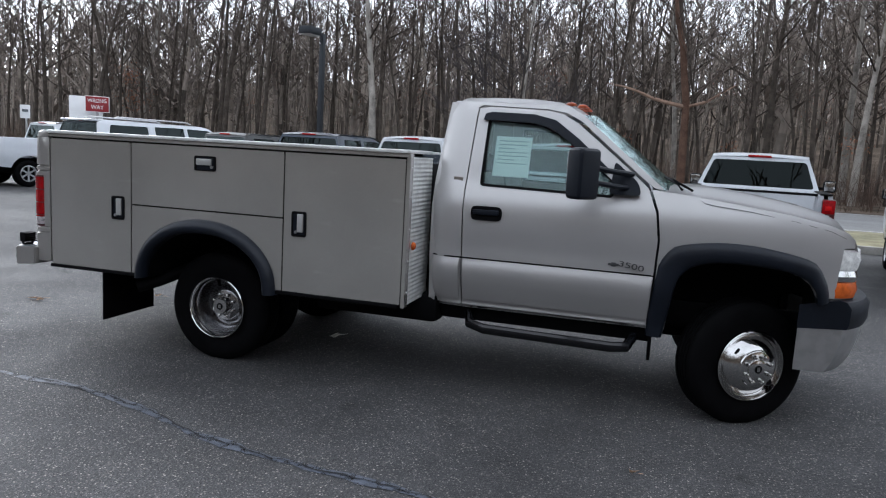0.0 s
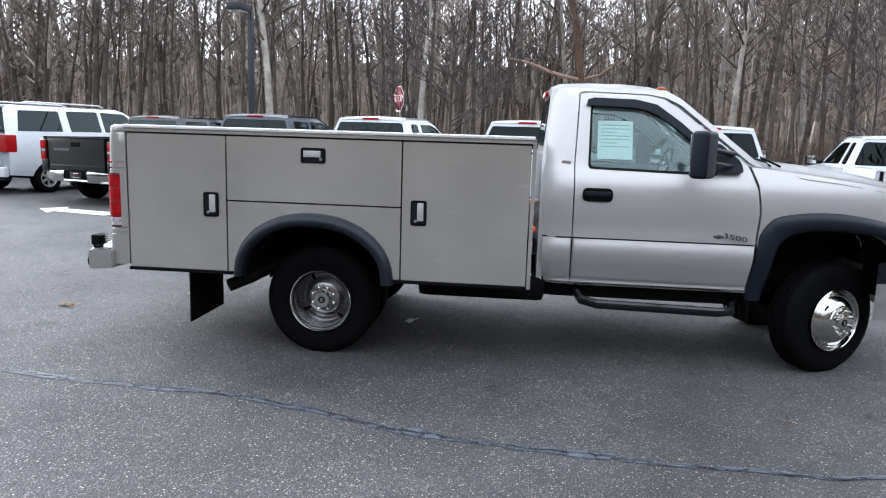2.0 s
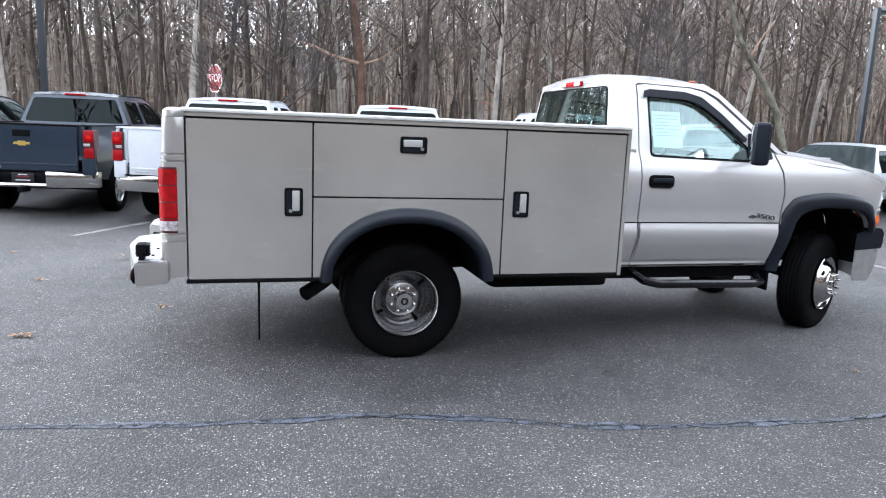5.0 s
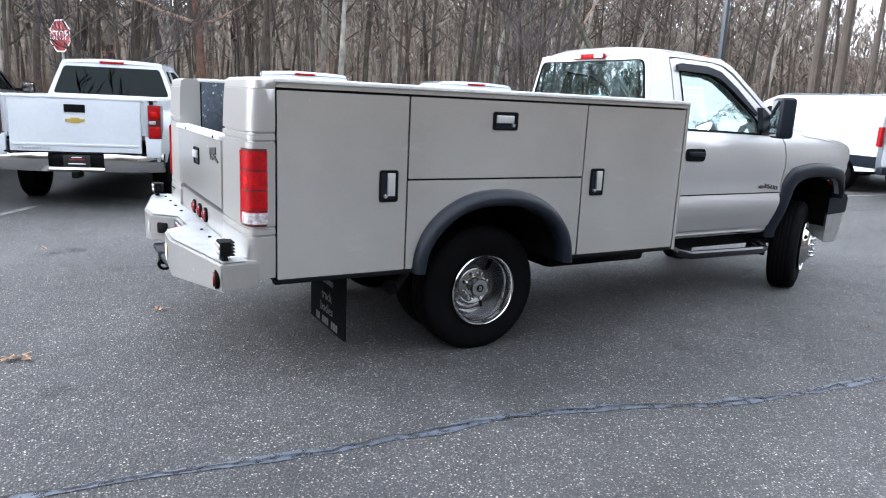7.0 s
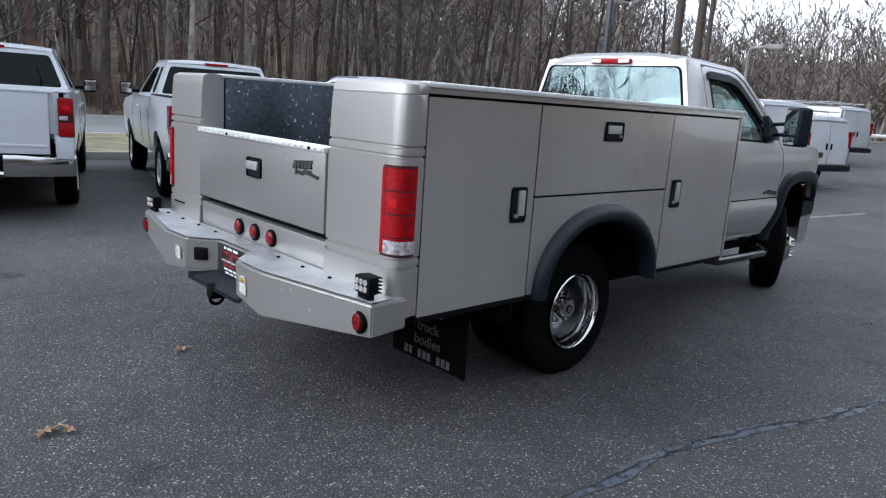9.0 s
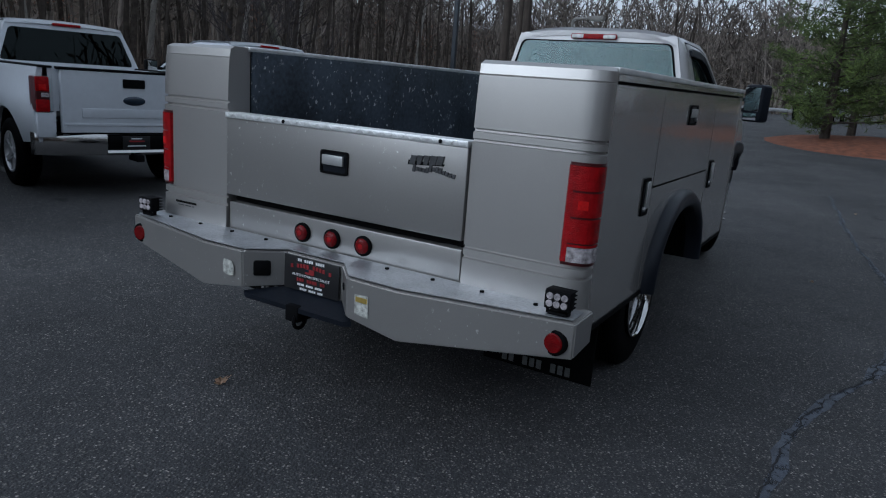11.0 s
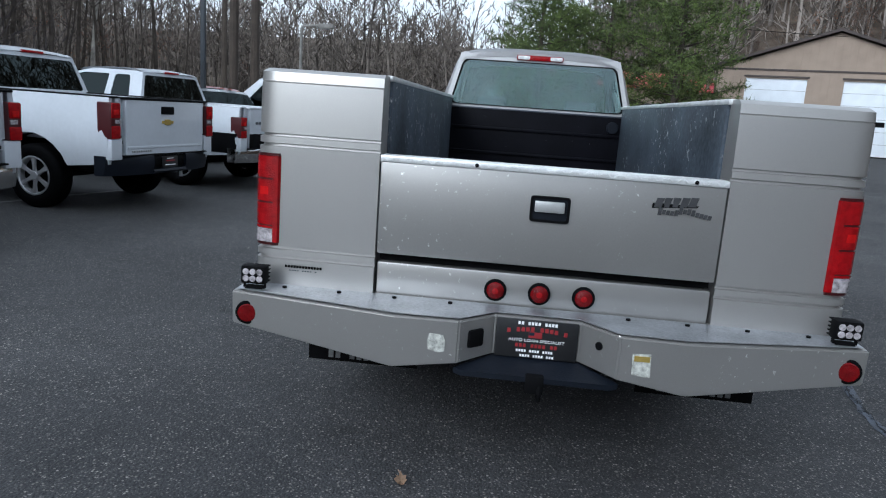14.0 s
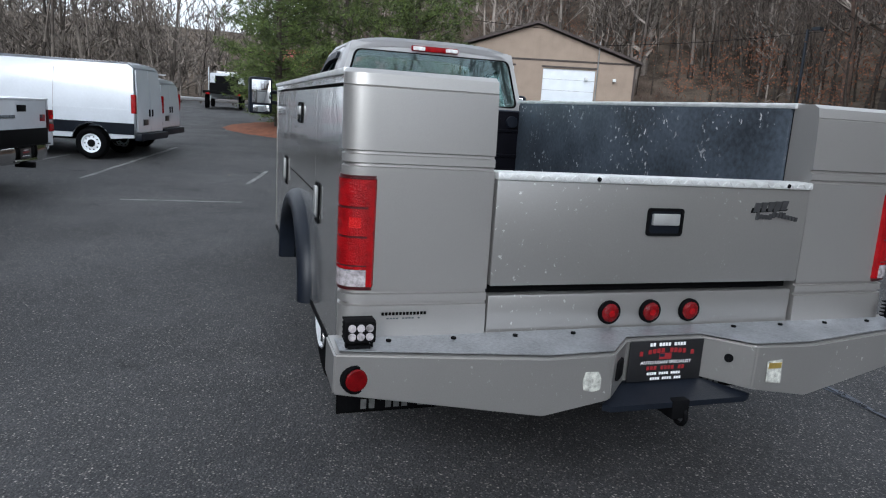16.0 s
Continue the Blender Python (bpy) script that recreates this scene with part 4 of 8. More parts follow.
# wheels and running gear
dual_wheel(truck, pose(0.67, -0.61, 0.377, 0, 0, 27), False)
dual_wheel(truck, pose(0.67, 0.61, 0.377, 0, 0, 207), False)
for s in (-1, 1):
    dual_wheel(truck, pose(-2.80, s * 0.875, 0.377, 0, 0, 0 if s < 0 else 180), True)
    put("inner_tyre", tyre_mesh(bmesh.new(), 0.386, 0.222, 0.215), "rubber", truck).matrix_local = pose(-2.79, s * 0.60, 0.386)
for s in (-1, 1):
    put("frame_rail", box(bmesh.new(), (-1.5, s * 0.42, 0.60), (5.2, 0.07, 0.17), 0.01), "black", truck)
put("rear_axle", tube(bmesh.new(), [(-2.80, -0.85, 0.386), (-2.80, 0.85, 0.386)], 0.05, 10), "black", truck)
put("differential", lathe(bmesh.new(), [(0.001, -0.16), (0.12, -0.14), (0.17, 0), (0.12, 0.14), (0.001, 0.16)], 16, Matrix.Translation((-2.80, 0, 0.386))), "black", truck)
put("driveshaft", tube(bmesh.new(), [(-2.80, 0, 0.42), (-0.8, 0, 0.50)], 0.045, 10), "black", truck)
put("front_axle", tube(bmesh.new(), [(0.67, -0.55, 0.386), (0.67, 0.55, 0.386)], 0.045, 8), "black", truck)
# plain underbody blocks, added to block light and deepen the shade below
put("fuel_tank", box(bmesh.new(), (-1.7, -0.62, 0.50), (0.9, 0.30, 0.20), 0.05), "black", truck)
put("transmission", box(bmesh.new(), (-0.2, 0, 0.50), (1.6, 0.5, 0.24), 0.08), "black", truck)
put("exhaust_pipe", tube(bmesh.new(), [(-2.3, -0.5, 0.55), (-2.8, -0.62, 0.78), (-3.15, -0.76, 0.60), (-3.33, -0.93, 0.505), (-3.44, -1.03, 0.462)], 0.045, 12), "black", truck)

# ---- service body ----
BX0, BX1, BZ0, BZ1, BY = -4.10, -1.392, 0.585, 1.492, 1.128
ARCH_OUT = eased([(-3.36, 0.56), (-3.345, 0.68), (-3.29, 0.80), (-3.19, 0.90), (-3.05, 0.972), (-2.90, 1.003), (-2.75, 1.003), (-2.60, 0.975), (-2.46, 0.91), (-2.35, 0.81), (-2.285, 0.69), (-2.262, 0.55)], 30)
ARCH_IN = eased([(-3.292, 0.56), (-3.275, 0.66), (-3.22, 0.755), (-3.13, 0.835), (-3.02, 0.888), (-2.90, 0.91), (-2.75, 0.91), (-2.62, 0.885), (-2.50, 0.83), (-2.41, 0.75), (-2.36, 0.66), (-2.345, 0.55)], 30)


def latch(parent, c, s, tall):
    """Recessed paddle latch with a lock."""
    x, y, z = c
    w, h = (0.105, 0.165) if tall else (0.165, 0.10)
    hb = bmesh.new()
    out = rounded([(-w / 2, -h / 2), (w / 2, -h / 2), (w / 2, h / 2), (-w / 2, h / 2)], 0.016)
    inn = [(a * 0.80, b * 0.82) for a, b in out]
    panel(hb, out, lambda a, b: Vector((x + a, y + s * 0.007, z + b)), (0, -s * 0.006, 0), [inn], 0.5)
    la = put("latch", hb, "black", parent, "recessed paddle latch with a black rim")
    put("recess", panel(bmesh.new(), inn, lambda a, b: Vector((x + a, y + s * 0.002, z + b)), (0, -s * 0.003, 0), step=0.5), "plastic", la)
    b = bmesh.new()
    if tall:
        box(b, (x + 0.012, y + s * 0.009, z + 0.008), (0.042, 0.014, 0.118), 0.005)
    else:
        box(b, (x - 0.006, y + s * 0.009, z + 0.010), (0.115, 0.014, 0.042), 0.005)
    put("paddle", b, "paddle", la, "bright metal paddle")
    lx, lz = (-0.018, -0.052) if tall else (0.052, -0.022)
    put("lock", disc(bmesh.new(), (x + lx, y + s * 0.008, z + lz), 0.010, 0.012, 12), "steel", la)


def flat(s, d=0.0):
    return lambda x, z: Vector((x, s * (BY + d), z))


def body_side(s):
    # carcass behind the doors
    cb = bmesh.new()
    shell = [(BX0 - 0.0, BZ0 - 0.02), (-3.358, BZ0 - 0.02), (-3.345, 0.68)] + ARCH_OUT[4:-2] + [(-2.264, BZ0 - 0.02), (BX1, BZ0 - 0.02), (BX1, BZ1 + 0.022), (BX0, BZ1 + 0.022)]
    panel(cb, shell, flat(s, -0.018), (0, -s * 0.45, 0), step=0.3)
    put("side_compartment", cb, "black", truck)
    g = 0.005
    put("side_frame", panel(bmesh.new(), [(BX0 - 0.012, BZ1 + 0.012), (BX1 + 0.03, BZ1 + 0.012), (BX1 + 0.03, BZ1 + 0.042), (BX0 - 0.012, BZ1 + 0.042)], flat(s, 0.004), (0, -s * 0.06, 0), step=1), "box", truck)
    put("side_frame", panel(bmesh.new(), rounded([(BX1 + 0.006, BZ0 - 0.02), (BX1 + 0.03, BZ0 - 0.02), (BX1 + 0.03, BZ1 + 0.012), (BX1 + 0.006, BZ1 + 0.012)], 0.004), flat(s, 0.004), (0, -s * 0.06, 0), step=1), "box", truck)
    put("bottom_rail", box(bmesh.new(), (-3.74, s * (BY - 0.02), BZ0 - 0.014), (0.74, 0.05, 0.022), 0.004), "black", truck)
    put("bottom_rail", box(bmesh.new(), (-1.84, s * (BY - 0.02), BZ0 - 0.014), (0.86, 0.05, 0.022), 0.004), "black", truck)
    doors = [("rear_door", [(BX0 + g, BZ0), (-3.404 - g, BZ0), (-3.404 - g, BZ1), (BX0 + g, BZ1)], ((-3.513, s * BY, 1.035), True)),
             ("top_door", [(-3.404 + g, 1.066 + g), (-2.22 - g, 1.066 + g), (-2.22 - g, BZ1), (-3.404 + g, BZ1)], ((-2.81, s * BY, 1.384), False)),
             ("front_door", [(-2.22 + g, BZ0), (BX1 - 0.002, BZ0), (BX1 - 0.002, BZ1), (-2.22 + g, BZ1)], ((-2.105, s * BY, 1.035), True))]
    for name, poly, (c, tall) in doors:
        d = put("compartment_door", panel(bmesh.new(), rounded(poly, 0.006, 2), flat(s), (0, -s * 0.014, 0), step=0.4), "box", truck, "pewter painted compartment door")
        latch(d, c, s, tall)
    low = [(-3.404 + g, BZ0), (-3.355, BZ0), (-3.345, 0.68)] + ARCH_OUT[4:-2] + [(-2.268, BZ0), (-2.22 - g, BZ0), (-2.22 - g, 1.066 - g), (-3.404 + g, 1.066 - g)]
    put("wheel_panel", panel(bmesh.new(), low, flat(s, -0.001), (0, -s * 0.014, 0), step=0.3), "box", truck)
    fb = bmesh.new()
    rings = []
    for (xo, zo), (xi, zi) in zip(ARCH_OUT, ARCH_IN):
        rings.append([(xo + (xi - xo) * t, s * (BY + d), zo + (zi - zo) * t) for t, d in ROUND] + [(xi, s * (BY - 0.05), zi), (xo, s * (BY - 0.05), zo)])
    loft(fb, rings)
    put("fender_flare", fb, "flare", truck, "blue-grey rubber wheel arch flare", 60)
    # arch lining in near black, with the recess's shade in the colour
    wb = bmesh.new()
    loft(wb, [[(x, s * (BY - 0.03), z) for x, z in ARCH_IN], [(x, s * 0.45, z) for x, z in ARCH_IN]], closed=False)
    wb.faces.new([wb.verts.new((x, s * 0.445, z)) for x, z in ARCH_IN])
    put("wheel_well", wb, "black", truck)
    # bed wall, top cap
    put("bed_wall", box(bmesh.new(), ((BX0 + BX1) / 2 - 0.02, s * 0.66, 1.205), (2.66, 0.03, 0.66), 0.004), "bedwall", truck, "dark scuffed bed wall")
    tb = bmesh.new()
    box(tb, ((BX0 + BX1) / 2, s * 0.893, BZ1 + 0.047), (2.745, 0.50, 0.022), 0.006)
    put("top_cap", tb, "tread", truck, "bright tread-plate top cap")
    # ribbed plate front face with an amber lamp
    fb = bmesh.new()
    rings = [[(BX1 + 0.026 + 0.0022 * math.sin(k * math.pi / 3 + 0.6 * math.sin(j * 2.1)), s * (1.128 - 0.0575 * j), 0.575 + 0.0045 * k) for k in range(208)] for j in range(9)]
    loft(fb, rings, closed=False, caps=False)
    put("front_face", fb, "tread", truck, "rippled bright plate on the front of the side box")
    put("marker_lamp", lathe(bmesh.new(), [(0.026, 0.0), (0.026, -0.008), (0.018, -0.018), (0.0005, -0.022)], 18, Matrix.Translation((BX1 + 0.030, s * 1.02, 0.949)) @ Matrix.Rotation(radians(90), 4, "Z")), "amber", truck, "round amber marker lamp")
    for z in (0.66, 0.86, 1.06, 1.26, 1.44):
        put("rivet", disc(bmesh.new(), (0, 0, 0), 0.006, 0.008, 8, Matrix.Translation((BX1 + 0.031, s * 1.095, z)) @ Matrix.Rotation(radians(90), 4, "Z")), "steel", truck)
    # rear corner pod
    pod = [(-4.105, 1.131), (-4.125, 1.137), (-4.150, 1.144), (-4.178, 1.149), (-4.206, 1.145), (-4.226, 1.128), (-4.237, 1.095), (-4.240, 1.073), (-4.2415, 1.054), (-4.245, 0.90), (-4.248, 0.78), (-4.246, 0.656), (-4.105, 0.656)]
    zs = [(0.60, 0, 0.012), (0.802, 0, 0.004), (0.805, 1, 0.004), (0.813, 1, 0.003), (0.816, 0, 0.002), (0.840, 0, 0.001), (0.843, 1, 0.001), (0.851, 1, 0), (0.854, 0, 0), (1.248, 0, -0.002), (1.251, 1, -0.002), (1.259, 1, -0.003), (1.262, 0, -0.003), (1.286, 0, -0.004), (1.289, 1, -0.004), (1.297, 1, -0.005), (1.300, 0, -0.005), (1.42, 0, -0.010), (1.492, 0, -0.015), (1.495, 3, -0.016), (1.498, 0, -0.016), (1.533, 0, -0.022), (1.547, 2, -0.036)]
    pb = bmesh.new()
    rings = []
    for z, k, lean in zs:
        inset = (0.0, 0.011, 0.012, 0.003)[k]
        ring = []
        for i, (x, y) in enumerate(pod):
            out = i not in (0, 12)
            ring.append((x - lean * (1 if out else 0) + (inset if out else 0), s * (y - (inset if y > 1.05 else 0)), z))
        rings.append(ring)
    loft(pb, rings)
    put("corner_pod", pb, "pod", truck, "moulded pewter rear corner with pressed ribs")
    # tail lamp
    curve = pod[1:9]

    def wrap(d, z0, z1, a=0, b=8):
        lb = bmesh.new()
        loft(lb, [[(x - d * min(1, i / 4), s * (y + d * max(0, 1 - i / 5)), z) for i, (x, y) in enumerate(curve)][a:b] + [(x + 0.02, s * (y - 0.02), z) for x, y in curve[a:b]][::-1] for z in (z0, z1)])
        return lb

    lamp = put("tail_light", wrap(0.005, 0.856, 1.222, 1), "lamp_rim", truck, "tall red tail light with a clear lower lens")
    put("lens_back", wrap(0.0075, 0.864, 1.214, 1, 8), "lamp_rim", lamp)
    for z0, z1 in ((0.938, 1.0245), (1.0315, 1.1175), (1.1245, 1.210)):
        put("lens", wrap(0.010, z0, z1, 1, 7), "redlens", lamp)
    # small brighter patch: the lens's hot spot painted as colour
    put("painted_glint", wrap(0.0106, 1.058, 1.090, 4, 6), "brightred", lamp)
    put("reflex_strip", wrap(0.011, 0.868, 1.211, 6, 8), "redlens", lamp)
    put("reversing_lens", wrap(0.010, 0.868, 0.922, 1, 7), "reflector", lamp, "clear reversing lens with a pink tinge")
    put("lens", wrap(0.010, 0.9235, 0.9325, 1, 7), "redlens", lamp)
    for z in (1.45, 1.25, 1.05, 0.80, 0.64):
        put("rivet", disc(bmesh.new(), (-4.122, s * 1.127, z), 0.006, 0.008, 8), "steel", truck)
    # bumper work lamp
    LX, LY, LZ = -4.345, 1.105, 0.757
    lamp = put("work_lamp", box(bmesh.new(), (LX, s * LY, LZ), (0.05, 0.098, 0.072), 0.01), "black", truck, "black LED cube lamp on the bumper")
    for i in range(3):
        for j in range(2):
            put("led", disc(bmesh.new(), (0, 0, 0), 0.0125, 0.008, 10, Matrix.Translation((LX - 0.026, s * LY + (i - 1) * 0.027, LZ - 0.0135 + j * 0.027)) @ Matrix.Rotation(radians(-90), 4, "Z")), "reflector", lamp)
    put("bracket", box(bmesh.new(), (LX, s * LY, 0.706), (0.03, 0.07, 0.012), 0.003), "black", lamp)
    for e in (-1, 1):
        put("bracket", box(bmesh.new(), (LX, s * LY + e * 0.040, 0.728), (0.02, 0.006, 0.05), 0.002), "black", lamp)
    for k in range(5):
        put("cooling_fin", box(bmesh.new(), (LX + 0.034, s * LY, LZ - 0.03 + k * 0.015), (0.02, 0.094, 0.004), 0.001), "black", lamp)
    # round marker
    put("side_marker", disc(bmesh.new(), (0, 0, 0), 0.036, 0.03, 20, Matrix.Translation((-4.384, s * 1.118, 0.612)) @ Matrix.Rotation(radians(-90 - s * -10), 4, "Z")), "darkred", truck, "round red marker light")
    put("marker_ring", disc(bmesh.new(), (0, 0, 0), 0.047, 0.022, 20, Matrix.Translation((-4.380, s * 1.118, 0.612)) @ Matrix.Rotation(radians(-90 - s * -10), 4, "Z")), "rubber", truck)
    # mud flap
    mf = put("mud_flap", box(bmesh.new(), (-3.71, s * 0.79, 0.39), (0.012, 0.54, 0.40), 0.003), "rubber", truck, "black rubber mud flap with white lettering")
    back = Matrix.Rotation(radians(-90), 4, "Z") @ Matrix.Rotation(radians(90), 4, "X")
    lettering("flap_text", "truck", 0.075, "flapwhite", mf, Matrix.Translation((-3.7175, s * 0.79, 0.375)) @ back, 0.001)
    lettering("flap_text", "bodies", 0.075, "flapwhite", mf, Matrix.Translation((-3.7175, s * 0.79, 0.300)) @ back, 0.001)
    for k in range(10):
        if k not in (3, 7):
            put("flap_bar", box(bmesh.new(), (-3.7175, s * 0.79 + (k - 4.5) * 0.035, 0.228), (0.002, 0.024, 0.042), 0), "flapwhite", mf)
    put("flap_bar", box(bmesh.new(), (-3.7175, s * 0.79, 0.46), (0.002, 0.20, 0.03), 0), "flapwhite", mf)


both(body_side)


def lozenges(rows, cols, at, pitch):
    """Raised bars of tread plate, turned by turns to either side."""
    bm = bmesh.new()
    for i in range(cols):
        for j in range(rows):
            p = at(i, j)
            if p is None:
                continue
            a = radians(45 if (i + j) % 2 else -45)
            c, sn, u, w = math.cos(a), math.sin(a), pitch * 0.42, pitch * 0.13
            ring = [bm.verts.new((p[0] + e * c - f * sn, p[1] + e * sn + f * c, p[2])) for e, f in ((-u, 0), (0, -w), (u, 0), (0, w))]
            t = bm.verts.new((p[0], p[1], p[2] + 0.0014))
            for k in range(4):
                bm.faces.new((ring[k], ring[(k + 1) % 4], t))
    return bm


def body_rear():
    put("bed_floor", box(bmesh.new(), (-2.75, 0, 0.905), (2.75, 1.30, 0.04), 0.005), "liner", truck)
    put("bulkhead", box(bmesh.new(), (-1.42, 0, 1.16), (0.03, 1.31, 0.61), 0.004), "blackbed", truck, "black ribbed bulkhead of the bed")
    for z in (0.95, 1.135, 1.32):
        put("bulkhead_rib", box(bmesh.new(), (-1.440, 0, z), (0.022, 1.29, 0.022), 0.009), "blackbed", truck)
    put("bulkhead_edge", box(bmesh.new(), (-1.425, 0, 1.468), (0.035, 1.30, 0.012), 0.004), "liner", truck)
    put("bulkhead_latch", disc(bmesh.new(), (0, 0, 0), 0.045, 0.025, 20, Matrix.Translation((-1.445, -0.585, 1.385)) @ Matrix.Rotation(radians(-90), 4, "Z")), "plastic", truck, "round black latch")
    # tailgate
    gate = put("tailgate", box(bmesh.new(), (-4.225, 0, 1.045), (0.06, 1.296, 0.362), 0.008), "gate", truck, "scratched pewter tailgate")
    put("gate_cap", box(bmesh.new(), (-4.222, 0, 1.237), (0.085, 1.30, 0.026), 0.006), "tread", gate, "bright tread-plate cap")
    put("tread_pattern", lozenges(3, 46, lambda i, j: (-4.255 + 0.028 * j, -0.635 + 0.0282 * i, 1.2502), 0.036), "tread", gate)
    fb = bmesh.new()
    for i in range(46):
        a = radians(45 if i % 2 else -45)
        box(fb, (0, 0, 0), (0.003, 0.022, 0.005), 0.001, Matrix.Translation((-4.2655, -0.635 + 0.0282 * i, 1.237)) @ Matrix.Rotation(a, 4, "X"))
    put("tread_edge", fb, "tread", gate)
    for y in (-0.53, 0.28):
        put("bolt", disc(bmesh.new(), (0, 0, 0), 0.008, 0.008, 8, Matrix.Translation((-4.2665, y, 1.237)) @ Matrix.Rotation(radians(-90), 4, "Z")), "black", gate)
    b = bmesh.new()
    out = rounded([(-0.075, -0.05), (0.075, -0.05), (0.075, 0.05), (-0.075, 0.05)], 0.014)
    inn = [(a * 0.86, c * 0.80) for a, c in out]
    panel(b, out, lambda y, z: Vector((-4.263, y - 0.008, 1.092 + z)), (0.01, 0, 0), [inn], 0.5)
    la = put("gate_latch", b, "black", gate, "recessed paddle latch with a black rim")
    put("recess", panel(bmesh.new(), inn, lambda y, z: Vector((-4.257, y - 0.008, 1.092 + z)), (0.003, 0, 0), step=0.5), "plastic", la)
    put("paddle", box(bmesh.new(), (-4.266, -0.006, 1.102), (0.014, 0.112, 0.042), 0.005), "paddle", la, "bright metal paddle")
    # maker's badge as plain bars
    for k in range(5):
        sh = bmesh.new()
        y0, w, lift = -0.388 - k * 0.031, 0.027, 0.0025 * k
        prof = [(y0, 1.134 + lift), (y0 - w, 1.135 + lift), (y0 - w - 0.010, 1.170 + lift), (y0 - 0.010, 1.170 + lift)]
        if k in (1, 2):
            prof = [(y0 - 0.006, 1.134 + lift), (y0 - w + 0.004, 1.134 + lift), (y0 - w - 0.008, 1.170 + lift), (y0 - 0.008, 1.170 + lift)]
        panel(sh, prof, lambda y, z: Vector((-4.261, y, z)), (0.007, 0, 0), step=0.5)
        put("maker_badge", sh, "badge", gate)
    put("maker_badge", panel(bmesh.new(), [(-0.382, 1.131), (-0.545, 1.142), (-0.552, 1.150), (-0.384, 1.150)], lambda y, z: Vector((-4.2585, y, z)), (0.005, 0, 0), step=0.5), "black", gate)
    for k in range(13):
        sh = bmesh.new()
        y0, tall = -0.405 - k * 0.0152, 0.028 if k in (0, 5) else (0.022 if k in (4, 7, 8) else 0.016)
        z0 = 1.112 - 0.0012 * k + 0.014 * (k > 4) - 0.006 * (k in (0, 5)) - 0.012 * (k > 4) * (k - 5) / 8
        panel(sh, [(y0, z0), (y0 - 0.012, z0), (y0 - 0.015, z0 + tall), (y0 - 0.003, z0 + tall)], lambda y, z: Vector((-4.2605, y, z)), (0.006, 0, 0), step=0.5)
        put("maker_badge", sh, "badge", gate)
    # sill panel with three lamps
    put("gap", box(bmesh.new(), (-4.19, 0, 0.855), (0.02, 1.29, 0.05), 0.002), "black", truck)
    put("sill_panel", box(bmesh.new(), (-4.215, 0, 0.758), (0.05, 1.29, 0.140), 0.008), "gate", truck, "pewter panel below the tailgate")
    for k in (-1, 0, 1):
        put("marker_ring", disc(bmesh.new(), (0, 0, 0), 0.044, 0.02, 22, Matrix.Translation((-4.244, k * 0.171, 0.757)) @ Matrix.Rotation(radians(-90), 4, "Z")), "rubber", truck)
        rm = put("rear_marker", lathe(bmesh.new(), [(0.034, 0.012), (0.034, -0.004), (0.029, -0.010), (0.018, -0.014), (0.0005, -0.015)], 24, Matrix.Translation((-4.252, k * 0.171, 0.757)) @ Matrix.Rotation(radians(-90), 4, "Z")), "darkred", truck, "round red marker light")
        # brighter red centre, a highlight painted on the darker lens
        put("painted_glint", lathe(bmesh.new(), [(0.013, 0.004), (0.012, -0.0152), (0.0005, -0.0162)], 14, Matrix.Translation((-4.252, k * 0.171, 0.757)) @ Matrix.Rotation(radians(-90), 4, "Z")), "redlens", rm)
    # stepped bumper: top outline, lower edge
    edge = [(1.185, -4.375, 0.560), (0.53, -4.50, 0.492), (0.287, -4.492, 0.528), (0.158, -4.362, 0.535)]
    line = edge + [(-y, x, z) for y, x, z in reversed(edge)]
    bb = bmesh.new()
    t = [bb.verts.new((x, y, 0.692)) for y, x, z in line]
    l = [bb.verts.new((x + 0.004, y, z)) for y, x, z in line]
    ft = [bb.verts.new((-4.20, y, 0.697)) for y in (1.185, 0.53, 0.287, 0.158, -0.158, -0.287, -0.53, -1.185)]
    lf = [bb.verts.new((-4.20, y, 0.575)) for y in (1.185, 0.53, 0.287, 0.158, -0.158, -0.287, -0.53, -1.185)]
    n = len(t)
    for k in range(n - 1):
        bb.faces.new((t[k], t[k + 1], l[k + 1], l[k]))
        bb.faces.new((ft[k], ft[k + 1], t[k + 1], t[k]))
        bb.faces.new((lf[k], lf[k + 1], l[k + 1], l[k]))
        bb.faces.new((ft[k], ft[k + 1], lf[k + 1], lf[k]))
    bb.faces.new((t[0], l[0], lf[0], ft[0]))
    bb.faces.new((t[-1], l[-1], lf[-1], ft[-1]))
    bmesh.ops.recalc_face_normals(bb, faces=bb.faces)
    bmesh.ops.bevel(bb, geom=list(bb.edges), offset=0.006, segments=2, affect="EDGES")
    bump = put("rear_bumper", bb, "gate", truck, "pewter steel step bumper with a plate recess", 25)
    tb = bmesh.new()
    top = [(y * 0.985, x + 0.014) for y, x, z in line]
    poly = top + [(-1.165, -4.25), (1.165, -4.25)]
    panel(tb, poly, lambda y, x: Vector((x, y, 0.7005)), (0, 0, -0.003), step=0.5)
    put("step_plate", tb, "step", bump, "worn tread-plate step")
    back_edge = lambda y: interp(abs(y), [(0.158, -4.34), (0.287, -4.475), (0.53, -4.482), (1.165, -4.358)])
    put("tread_pattern", lozenges(8, 78, lambda i, j: (-4.262 - 0.03 * j, -1.155 + 0.03 * i, 0.7006) if -4.27 - 0.03 * j > back_edge(-1.155 + 0.03 * i) else None, 0.034), "step", bump)
